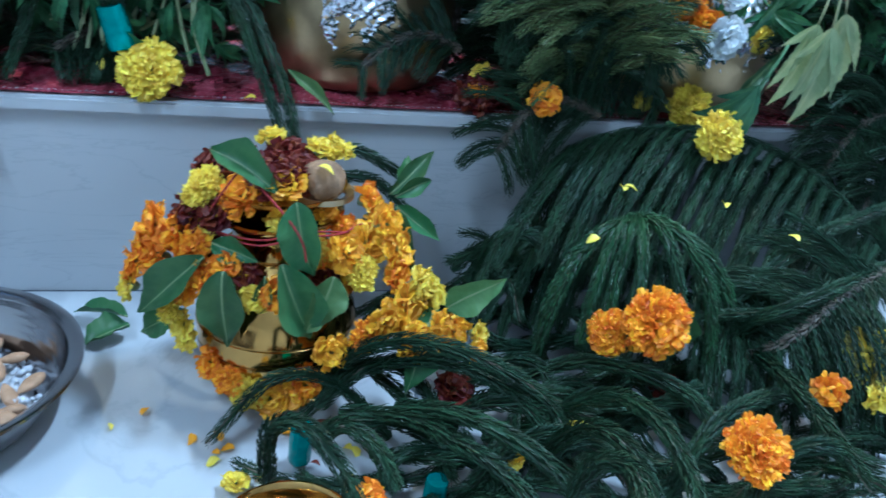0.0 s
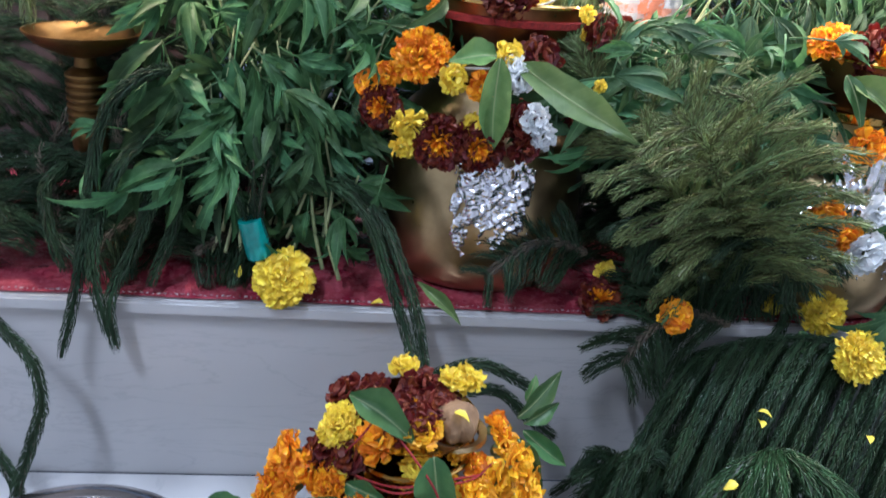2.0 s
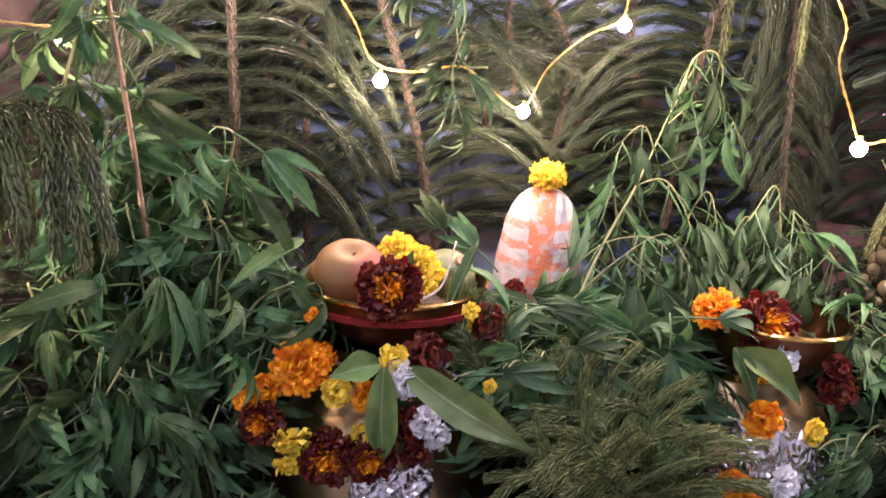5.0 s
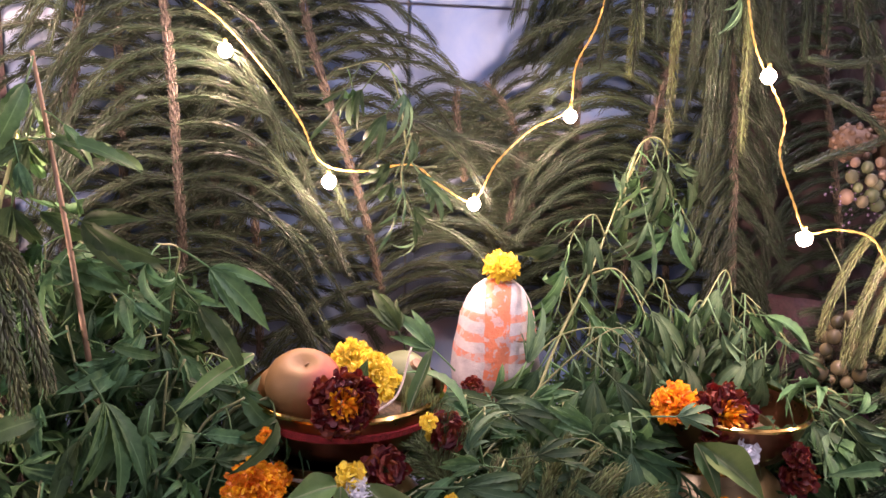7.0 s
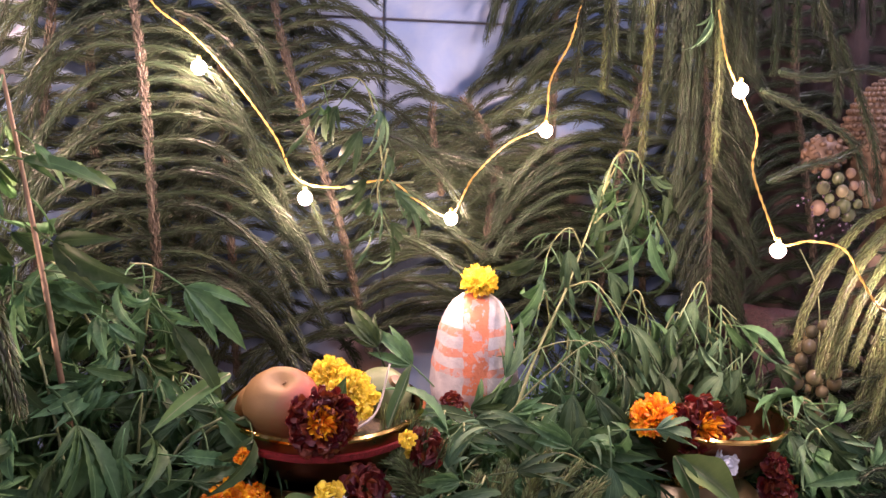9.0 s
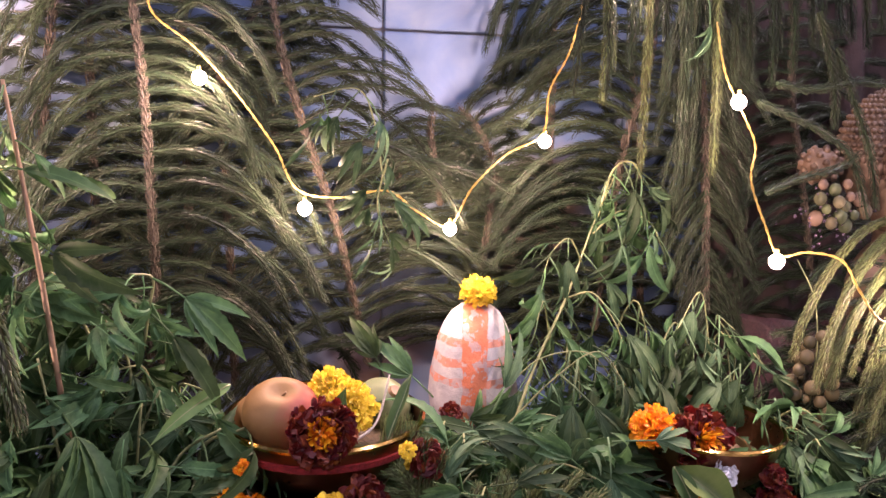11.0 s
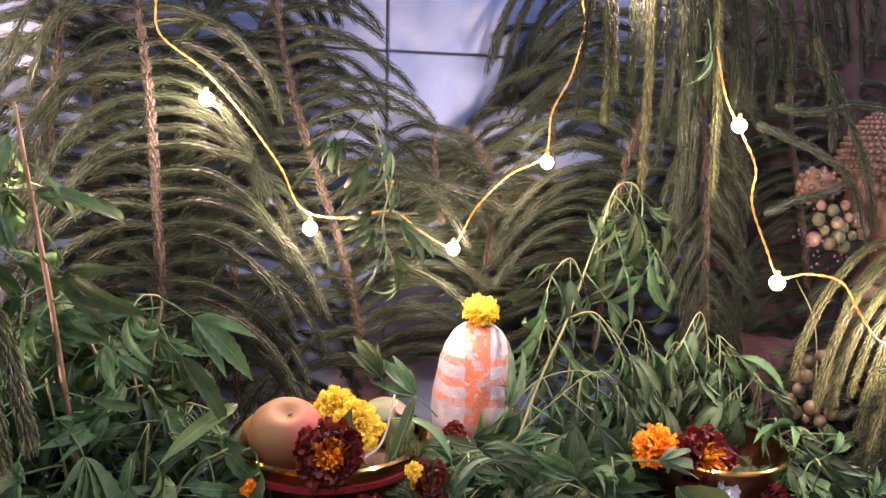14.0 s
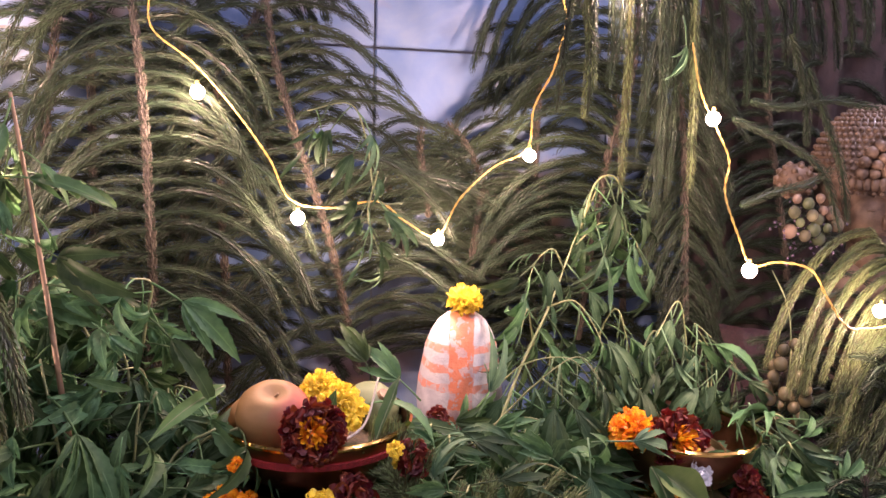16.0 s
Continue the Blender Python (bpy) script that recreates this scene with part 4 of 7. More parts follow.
# ---- the kalash: a lined brass pot heaped with flowers ----
KX, KY = 0.006, 0.553
kalash = thing("kalash_pot", (KX, KY, 0.001), "shiny brass pot with engraved lines, heaped with marigolds", "pot")
prof = [(0.040, 0.0), (0.042, 0.003), (0.040, 0.008), (0.049, 0.016), (0.056, 0.028), (0.060, 0.042), (0.0606, 0.0500), (0.0596, 0.0506), (0.0596, 0.0514), (0.0609, 0.052),
        (0.061, 0.060), (0.0610, 0.0660), (0.0600, 0.0666), (0.0600, 0.0674), (0.0607, 0.068), (0.058, 0.084), (0.052, 0.100), (0.043, 0.113), (0.036, 0.122),
        (0.033, 0.130), (0.033, 0.138), (0.038, 0.146), (0.045, 0.151), (0.046, 0.153)]
lathe("body", thick(prof, 0.0018), BRASS, kalash, "", 64)
lathe("neck_ring", [(0.0355, 0.1215), (0.0385, 0.1225), (0.0390, 0.1245), (0.0370, 0.1260), (0.0350, 0.1255), (0.0355, 0.1215)], BRASS, kalash, "raised neck ring", 56)
lathe("lip", [(0.0445, 0.1515), (0.0478, 0.1520), (0.0482, 0.1538), (0.0462, 0.1550), (0.0442, 0.1545), (0.0445, 0.1515)], BRASS, kalash, "rolled lip", 56)
lathe("foot", [(0.0395, 0.0005), (0.0440, 0.0008), (0.0446, 0.0030), (0.0420, 0.0048), (0.0395, 0.0046), (0.0395, 0.0005)], BRASS, kalash, "flat foot ring", 56)
cap = thing("brass_dish", (KX, KY, 0.1555), "little brass dish on the kalash with a husked nut", "bowl")
lathe("shell", thick([(0.020, 0.0), (0.030, 0.002), (0.042, 0.010), (0.047, 0.018), (0.049, 0.021)], 0.0014), BRASS, cap, "", 48)
for x, y, z, r in ((0.030, -0.016, 0.027, 0.0160),):
    nut = thing("husk_nut", (KX + x, KY + y, 0.1555 + z), "brown fibrous husked nut in the dish", "nut")
    lathe("shell", [(max(0.0003, r * math.sin(math.pi * i / 14)), -r * 0.95 * math.cos(math.pi * i / 14)) for i in range(15)], NUT, nut, "", 40, 0.30)
    lathe("ring", [(r * 1.1, -0.012), (r * 1.45, -0.010), (r * 1.42, -0.006), (r * 1.08, -0.008), (r * 1.1, -0.012)], BRASS_OLD, nut, "", 24)

HEAP_LEFT = (
    ("yellow", (-0.045, 0.545, 0.171), 0.0155), ("orange", (-0.018, 0.525, 0.174), 0.0155), ("maroon", (-0.054, 0.545, 0.153), 0.016), ("maroon", (-0.036, 0.530, 0.160), 0.015),
    ("orange", (-0.081, 0.555, 0.140), 0.0155), ("orange", (-0.065, 0.540, 0.137), 0.0155), ("orange", (-0.051, 0.525, 0.134), 0.013), ("orange", (-0.096, 0.555, 0.106), 0.0135),
    ("orange", (-0.079, 0.545, 0.117), 0.0145), ("yellow", (-0.102, 0.555, 0.087), 0.0115), ("orange", (-0.059, 0.520, 0.107), 0.013), ("orange", (-0.045, 0.512, 0.116), 0.011),
    ("yellow", (-0.070, 0.525, 0.088), 0.012), ("yellow", (-0.061, 0.525, 0.071), 0.011), ("orange", (-0.041, 0.515, 0.045), 0.0125), ("orange", (-0.088, 0.560, 0.123), 0.014),
    ("yellow", (-0.059, 0.525, 0.059), 0.010), ("orange", (-0.031, 0.510, 0.129), 0.011), ("maroon", (-0.042, 0.575, 0.178), 0.015), ("maroon", (-0.026, 0.570, 0.183), 0.014),
)
HEAP_RIGHT = (
    ("yellow", (0.000, 0.585, 0.196), 0.0115), ("yellow", (0.038, 0.575, 0.191), 0.0125), ("yellow", (0.050, 0.580, 0.192), 0.0115), ("maroon", (0.012, 0.565, 0.188), 0.016),
    ("maroon", (0.027, 0.560, 0.182), 0.014), ("orange", (0.036, 0.535, 0.162), 0.011), ("orange", (0.072, 0.565, 0.158), 0.0125), ("orange", (0.078, 0.555, 0.147), 0.0165),
    ("orange", (0.087, 0.550, 0.137), 0.0155), ("golden", (0.052, 0.507, 0.142), 0.0145), ("yellow", (0.064, 0.505, 0.126), 0.012), ("orange", (0.069, 0.525, 0.140), 0.015),
    ("orange", (0.090, 0.515, 0.119), 0.0135), ("orange", (0.096, 0.495, 0.103), 0.0185), ("yellow", (0.116, 0.510, 0.105), 0.0145), ("orange", (0.081, 0.490, 0.094), 0.0155),
    ("orange", (0.067, 0.488, 0.084), 0.012), ("orange", (0.134, 0.490, 0.084), 0.0135), ("yellow", (0.151, 0.490, 0.083), 0.010), ("orange", (0.043, 0.484, 0.074), 0.013),
    ("orange", (0.005, 0.490, 0.118), 0.012), ("yellow", (-0.010, 0.492, 0.112), 0.010), ("yellow", (-0.014, 0.497, 0.032), 0.0135), ("orange", (0.003, 0.494, 0.026), 0.0135),
    ("orange", (0.026, 0.492, 0.040), 0.012), ("orange", (0.005, 0.525, 0.163), 0.011), ("yellow", (0.008, 0.515, 0.159), 0.010), ("orange", (0.145, 0.470, 0.080), 0.010),
    ("golden", (0.082, 0.530, 0.154), 0.0145), ("golden", (0.090, 0.522, 0.138), 0.0150),
    ("yellow", (0.106, 0.500, 0.120), 0.0135), ("orange", (0.119, 0.485, 0.091), 0.0140), ("golden", (0.101, 0.480, 0.084), 0.0140),
    ("golden", (0.016, 0.492, 0.030), 0.0120), ("orange", (-0.028, 0.500, 0.040), 0.0110),
)
rng = random.Random(21)
EXTRA = []
for k in range(34):
    a = rng.uniform(math.pi * 0.98, math.pi * 2.02)
    z = rng.uniform(0.098, 0.150)
    if 4.30 < a < 5.15:
        a += 0.85 if rng.random() < 0.5 else -0.85
    q = 0.046 + 0.010 * rng.random()
    EXTRA.append((rng.choice(("orange", "orange", "yellow", "maroon")), (KX + q * math.cos(a), KY + q * math.sin(a), z), 0.0105))
for k in range(12):
    a = rng.uniform(0, 6.28)
    q = 0.038 * math.sqrt(rng.random())
    EXTRA.append((rng.choice(("orange", "maroon", "maroon")), (KX + q * math.cos(a), KY + q * math.sin(a), 0.182 + 0.01 * rng.random()), 0.0125))
for k, (c, p, r) in enumerate(HEAP_LEFT + HEAP_RIGHT + tuple(EXTRA)):
    if c == "orange" and k % 2 and k > 19:
        c = "golden"
    d = Vector(p) - Vector((KX, KY + 0.02, 0.09))
    d.z = max(d.z, 0) * 0.6 + 0.012
    marigold(c, p, d, r * 1.12, k + 130, "in the heap on the kalash", full=(k % 6 == 0 and c != "maroon"), group="kalash flowers")


# ---- broad leaves ----
def leaf_between(a, b, width, normal, pale=False, droop=0.4, seed=0, label="smooth green mango leaf", twist=0.0):
    a, b = Vector(a), Vector(b)
    return broad_leaf("broad_leaf", label, a, b - a, normal, (b - a).length * (1 + droop * droop * 0.08), width * 0.86, BROAD_PALE if pale else BROAD, droop, 0.45 + 0.3 * (seed % 3), seed, twist + 0.25 * ((seed % 5) - 2))


BETEL = "glossy green betel leaf tucked into the kalash"
leaf_between((0.017, 0.497, 0.183), (0.031, 0.482, 0.133), 0.036, (-0.2, -1, 0.2), False, 0.3, 1, BETEL)
leaf_between((0.008, 0.487, 0.142), (0.030, 0.474, 0.088), 0.040, (0.3, -1, 0.3), False, 0.35, 2, BETEL, 0.3)
leaf_between((0.043, 0.487, 0.133), (0.028, 0.474, 0.091), 0.030, (0.4, -1, 0.3), True, 0.35, 12, BETEL, -0.3)
leaf_between((-0.031, 0.497, 0.131), (-0.034, 0.484, 0.075), 0.036, (-0.2, -1, 0.3), False, 0.4, 3, BETEL)
leaf_between((-0.044, 0.512, 0.134), (-0.101, 0.520, 0.089), 0.030, (-0.2, -0.8, 0.7), False, 0.3, 4, BETEL)
leaf_between((-0.0397, 0.535, 0.2037), (0.0061, 0.505, 0.1892), 0.027, (0.2, -0.8, 0.7), False, 0.4, 5, BETEL)
leaf_between((0.123, 0.480, 0.112), (0.160, 0.475, 0.140), 0.030, (0.1, -0.9, 0.4), True, 0.2, 6, BETEL)
leaf_between((-0.116, 0.620, 0.012), (-0.148, 0.599, 0.006), 0.034, (0, -0.1, 1), False, 0.1, 7, "dark green leaf lying on the marble")
leaf_between((-0.117, 0.620, 0.020), (-0.168, 0.654, 0.008), 0.020, (0, 0.1, 1), False, 0.1, 8, "dark green leaf lying on the marble")
leaf_between((-0.062, 0.555, 0.060), (-0.109, 0.583, 0.035), 0.032, (-0.2, -0.7, 0.7), False, 0.3, 9, BETEL)
leaf_between((-0.039, 0.520, 0.141), (-0.010, 0.502, 0.133), 0.022, (0, -1, 0.4), False, 0.3, 10, BETEL)
leaf_between((-0.003, 0.492, 0.130), (-0.008, 0.488, 0.101), 0.014, (0, -1, 0.4), False, 0.3, 11, BETEL)
leaf_between((0.089, 0.560, 0.152), (0.113, 0.530, 0.109), 0.022, (0.2, -1, 0.4), False, 0.4, 13, BETEL)
leaf_between((0.097, 0.580, 0.145), (0.134, 0.560, 0.128), 0.020, (0, -0.8, 0.6), False, 0.4, 14, BETEL)
leaf_between((0.119, 0.500, 0.100), (0.097, 0.462, 0.050), 0.036, (0.2, -1, 0.4), False, 0.3, 15, BETEL)
leaf_between((0.092, 0.585, 0.153), (0.135, 0.600, 0.184), 0.018, (0.1, -0.9, 0.5), False, 0.6, 16, BETEL, 0.5)
leaf_between((0.095, 0.575, 0.155), (0.130, 0.585, 0.166), 0.016, (-0.2, -0.9, 0.3), False, 0.7, 17, BETEL, -0.6)
leaf_between((0.101, 0.600, 0.159), (0.111, 0.605, 0.179), 0.013, (0.4, -0.9, 0.3), True, 0.7, 18, BETEL, 0.6)
MANGO = "long pale green mango leaf in the pot garland"
leaf_between((0.065, 0.700, 0.409), (0.069, 0.683, 0.337), 0.031, (-0.1, -1, 0.1), True, 0.2, 20, MANGO)
leaf_between((0.083, 0.705, 0.404), (0.164, 0.630, 0.370), 0.034, (-0.2, -0.75, 0.6), True, 0.25, 21, MANGO)
leaf_between((0.062, 0.700, 0.410), (0.024, 0.690, 0.412), 0.026, (0, -0.8, 0.6), True, 0.5, 22, MANGO)
leaf_between((0.360, 0.705, 0.413), (0.387, 0.655, 0.386), 0.032, (-0.2, -0.8, 0.5), True, 0.3, 23, MANGO)
leaf_between((0.353, 0.700, 0.417), (0.362, 0.668, 0.379), 0.018, (-0.3, -0.9, 0.3), False, 0.3, 24, MANGO)
leaf_between((0.087, 0.765, 0.445), (0.091, 0.765, 0.483), 0.017, (-0.6, -0.8, 0.2), False, 0.2, 25, "green leaf stuck between the fruits")
leaf_between((0.123, 0.740, 0.445), (0.144, 0.770, 0.492), 0.012, (-0.6, -0.8, 0.2), False, 0.2, 26, "green leaf stuck between the fruits")
leaf_between((0.353, 0.660, 0.200), (0.364, 0.652, 0.177), 0.016, (0, -1, 0.4), False, 0.2, 27, "small green leaf under the marigold")
leaf_between((0.314, 0.486, 0.100), (0.325, 0.484, 0.070), 0.018, (0.3, -1, 0.4), False, 0.2, 28, "small green leaf beside the marigold")
leaf_between((0.013, 0.672, 0.225), (0.050, 0.655, 0.192), 0.014, (0.3, -0.9, 0.4), True, 0.3, 29, "pale leaf hanging over the step")
leaf_between((0.392, 0.630, 0.225), (0.445, 0.650, 0.278), 0.020, (0.2, -1, 0.4), False, 0.3, 31, "green leaf beside the second pot")

# red thread on the kalash
th = thing("red_thread", (KX, KY, 0.15), "red sacred thread wound over the kalash", "thread")
for pts in ([(-0.048, 0.535, 0.149), (-0.029, 0.515, 0.150), (-0.003, 0.503, 0.152), (0.023, 0.500, 0.160), (0.065, 0.525, 0.148)],
            [(-0.045, 0.530, 0.154), (-0.031, 0.520, 0.180), (-0.018, 0.525, 0.194), (-0.007, 0.515, 0.186), (0.012, 0.493, 0.172), (0.021, 0.484, 0.160), (0.024, 0.481, 0.147)],
            [(-0.050, 0.535, 0.147), (-0.010, 0.503, 0.148), (0.020, 0.500, 0.156), (0.047, 0.510, 0.154), (0.065, 0.530, 0.153)]):
    o = tube("thread", [Vector(p) - th.location for p in pts], 0.0008, THREAD, th, "", 0.003, 6, 1.0)


# ---- steel bowls with nuts and sugar ----
def steel_bowl(place, label, r, h):
    root = thing("steel_bowl", place, label, "bowl", "steel bowls")
    outer = [(r * 0.60, 0.0), (r * 0.66, 0.001), (r * 0.74, 0.006), (r * 0.83, h * 0.45), (r * 0.90, h * 0.88), (r * 0.92, h * 0.945)]
    flange = [(r * 0.99, h * 0.94), (r * 1.004, h * 0.96), (r * 1.0, h), (r * 0.985, h * 1.0), (r * 0.95, h * 0.985), (r * 0.925, h * 0.955), (r * 0.905, h * 0.95)]
    inner = []
    for i in range(28):
        s = i / 27
        q = 0.897 - 0.175 * s ** 1.3
        inner.append((r * (q + (0.0012 if i % 4 == 0 else 0)), h * 0.90 * (1 - s) + 0.0065 * s))
    lathe("shell", outer + [(r * 0.925, h * 0.945)], STEEL, root, "", 96, caps=(True, False))
    lathe("lining", inner + [(r * 0.66, 0.0026), (r * 0.60, 0.0018), (0.0005, 0.0018)], STEEL, root, "ribbed inner wall", 96, caps=(False, False))
    lathe("rim", [(r * 0.90, h * 0.925)] + [(r * 0.915, h * 0.94)] + flange[:6] + [(r * 0.90, h * 0.925)], STEEL, root, "rolled wide rim", 96)
    return root


SB = (-0.241, 0.517)
steel_bowl((*SB, 0.001), "shiny steel bowl of almonds and sugar lumps", 0.110, 0.046)
steel_bowl((-0.231, 0.289, 0.001), "second steel bowl standing on the marble", 0.110, 0.046)


def almond_mesh(seed):
    rng = np.random.default_rng(seed)
    V, F, seg, n = [], [], 10, 9
    for i in range(n + 1):
        s = i / n
        r = 0.0062 * math.sin(math.pi * s ** 0.8) ** 0.75 if 0 < s < 1 else 0.0003
        for k in range(seg):
            a = 2 * math.pi * k / seg
            V.append((r * math.cos(a), (s - 0.5) * 0.021, 0.55 * r * math.sin(a) * (1 + 0.1 * rng.uniform(-1, 1))))
    for i in range(n):
        for k in range(seg):
            F.append((i * seg + k, i * seg + (k + 1) % seg, (i + 1) * seg + (k + 1) % seg, (i + 1) * seg + k))
    me = bpy.data.meshes.new("almond")
    me.from_pydata(V, [], F)
    me.materials.append(ALMOND)
    me.polygons.foreach_set("use_smooth", [True] * len(me.polygons))
    return me


def fill_bowl():
    rng = random.Random(8)
    almonds = [almond_mesh(i) for i in range(3)]
    nuts = 0
    spots = []
    while nuts < 28:
        a, q = rng.uniform(0, 2 * math.pi), 0.074 * math.sqrt(rng.random())
        x, y = q * math.cos(a), q * math.sin(a)
        if y < 0.012 + 0.3 * abs(x) and rng.random() < 0.72:
            continue
        spots.append((x, y))
        z = 0.011 + 0.004 * rng.random() + (0.007 if y > 0.02 else 0.002)
        ob = shared("almond", almonds[nuts % 3], pose(SB[0] + x, SB[1] + y, z, rng.uniform(-25, 25), rng.uniform(-30, 30), rng.uniform(0, 180)) @ Matrix.Scale(rng.uniform(1.05, 1.35), 4))
        tagged(ob, "brown almond lying on the sugar in the bowl", "nut", "almonds")
        nuts += 1
    bm = bmesh.new()
    for k in range(800):
        a, q = rng.uniform(0, 2 * math.pi), 0.0765 * math.sqrt(rng.random())
        s = rng.uniform(0.0016, 0.0042)
        m = pose(q * math.cos(a), q * math.sin(a), 0.004 + rng.uniform(0, 0.008), rng.uniform(0, 360), rng.uniform(0, 360), 0) @ Matrix.Diagonal((s, s * rng.uniform(0.6, 1.2), s * rng.uniform(0.6, 1.1), 1))
        bmesh.ops.create_icosphere(bm, subdivisions=1, radius=1.0, matrix=m)
    for v in bm.verts:
        v.co += v.co.normalized() * noise.noise(v.co * 900) * 0.0006
    ob = part("sugar_lumps", bm, SUGAR, None)
    ob.location = (*SB, 0.002)
    tagged(ob, "white sugar lumps covering the bottom of the bowl", "sugar", "", "stuff")
    for k in range(7):
        a, q = rng.uniform(0, 2 * math.pi), 0.06 * math.sqrt(rng.random())
        r = thing("raisin", (SB[0] + q * math.cos(a), SB[1] + q * math.sin(a), 0.0165), "wrinkled yellow-green raisin in the bowl", "raisin", "raisins")
        lathe("skin", [(max(0.0002, 0.0032 * math.sin(math.pi * i / 8)), -0.0055 * math.cos(math.pi * i / 8)) for i in range(9)], RAISIN, r, "", 10, 0.25)
        r.rotation_euler = (radians(90), 0, rng.uniform(0, 3))


fill_bowl()
rice((*SB, 0.0055), 0.072, "layer of white sugar in the steel bowl", "sugar_layer", SUGAR)
small = thing("brass_bowl", (0.012, 0.357, 0.001), "small brass bowl on the marble among pine twigs", "bowl")
lathe("shell", thick([(0.021, 0.0), (0.028, 0.002), (0.035, 0.012), (0.038, 0.024), (0.0395, 0.032), (0.0412, 0.034)], 0.0014), BRASS, small, "", 56)

fallen_petal("yellow", (KX + 0.026, KY - 0.026, 0.1975), 77, 0.013, "lying on the husked nut")
rng = random.Random(4)
for k in range(46):
    c = rng.choice(("yellow", "yellow", "orange", "maroon"))
    p = (rng.uniform(-0.12, 0.42), rng.uniform(0.36, 0.52), 0.003)
    if k < 16:
        p = (rng.uniform(-0.06, 0.06), rng.uniform(0.43, 0.49), 0.003)
    fallen_petal(c, p, k, rng.uniform(0.006, 0.013))
for k, p in enumerate(((-0.013, 0.690, 0.190), (-0.136, 0.695, 0.206), (0.288, 0.585, 0.162), (0.273, 0.557, 0.172), (0.408, 0.509, 0.150), (0.366, 0.558, 0.160), (0.241, 0.510, 0.150))):
    fallen_petal("yellow", Vector(p) + Vector((0, 0, 0.004)), k + 60, 0.012, "caught near the step")


# ---- pine branches standing against the tiled wall ----
WALLPINE = "drooping green star pine branch leaning on the wall"
pine_branch(WALLPINE, [(-0.052, 0.960, 0.451), (-0.055, 0.935, 0.599), (-0.059, 0.955, 0.701), (-0.068, 0.980, 0.803), (-0.074, 1.000, 0.871)], 24, 0.21, 1, angle=0.12, droop=2.5, lift=0.25, group="wall pines", fat=1.02, forward=-0.05, needle=NEEDLE_OLIVE, short_tip=0.2)
pine_branch(WALLPINE, [(0.162, 1.015, 0.418), (0.126, 0.985, 0.565), (0.091, 0.987, 0.676), (0.067, 0.990, 0.764), (0.056, 1.000, 0.856)], 27, 0.21, 2, angle=0.25, droop=2.0, lift=0.25, group="wall pines", fat=1.02, forward=-0.05, short_tip=0.48, needle=NEEDLE_OLIVE)
pine_branch(WALLPINE, [(0.437, 1.015, 0.442), (0.445, 0.985, 0.648), (0.471, 0.981, 0.756), (0.480, 0.990, 0.873)], 27, 0.20, 3, angle=0.2, droop=1.8, lift=0.25, group="wall pines", fat=1.02, forward=-0.05, short_tip=0.2, needle=NEEDLE_OLIVE)
pine_branch(WALLPINE, [(0.036, 1.030, 0.771), (0.054, 1.030, 0.816), (0.077, 1.030, 0.851), (0.106, 1.030, 0.887)], 14, 0.075, 4, sides=(1,), angle=0.3, droop=2.0, group="wall pines", forward=-0.05, needle=NEEDLE_OLIVE, short_tip=0.1)
pine_branch(WALLPINE, [(0.453, 1.030, 0.790), (0.428, 1.030, 0.845), (0.384, 1.030, 0.879), (0.348, 1.030, 0.906)], 14, 0.17, 5, sides=(-1,), angle=0.3, droop=2.2, group="wall pines", forward=-0.05, needle=NEEDLE_OLIVE, short_tip=0.1)
pine_branch("dark hanging pine branch above the statue", [(0.429, 0.880, 0.847), (0.513, 0.880, 0.847), (0.600, 0.880, 0.859), (0.728, 0.870, 0.860)], 17, 0.12, 6, needle=NEEDLE_OLIVE, sides=(1, -1), angle=0.2, droop=3.0, forward=0.3, facing=(0, -1, 0), group="wall pines")
comb_frond("olive pine frond arching over grapes and beads", [(0.655, 0.800, 0.606), (0.690, 0.785, 0.560), (0.715, 0.770, 0.500), (0.730, 0.755, 0.430), (0.735, 0.745, 0.360), (0.735, 0.740, 0.290)], ((-0.85, -0.15, 0.25), (-0.75, -0.20, 0.55)), 28, 0.205, 2.9, 16, NEEDLE_LIT, "wall pines", 1.02, 0.2)
pine_branch("brownish pine branch hanging beside the hemp", [(0.476, 0.930, 0.864), (0.492, 0.920, 0.760), (0.509, 0.915, 0.635), (0.524, 0.910, 0.466)], 24, 0.11, 8, angle=0.8, droop=1.5, needle=NEEDLE_OLIVE, group="wall pines", short_tip=0.2)
pine_branch(WALLPINE, [(-0.175, 1.000, 0.458), (-0.164, 1.010, 0.590), (-0.150, 1.020, 0.709), (-0.135, 1.030, 0.836)], 20, 0.18, 9, angle=0.25, droop=2.0, lift=0.25, needle=NEEDLE_OLIVE, group="wall pines", forward=-0.05)
pine_branch(WALLPINE, [(0.284, 1.030, 0.419), (0.295, 1.030, 0.514), (0.306, 1.030, 0.593), (0.311, 1.030, 0.645)], 20, 0.15, 10, angle=0.1, droop=1.2, needle=NEEDLE_OLIVE, group="wall pines", forward=-0.05, short_tip=0.2)
pine_branch(WALLPINE, [(0.018, 1.030, 0.398), (0.015, 1.030, 0.524), (0.011, 1.030, 0.644), (0.009, 1.030, 0.781)], 18, 0.18, 12, angle=0.25, droop=2.2, lift=0.25, needle=NEEDLE_OLIVE, group="wall pines", forward=-0.05)
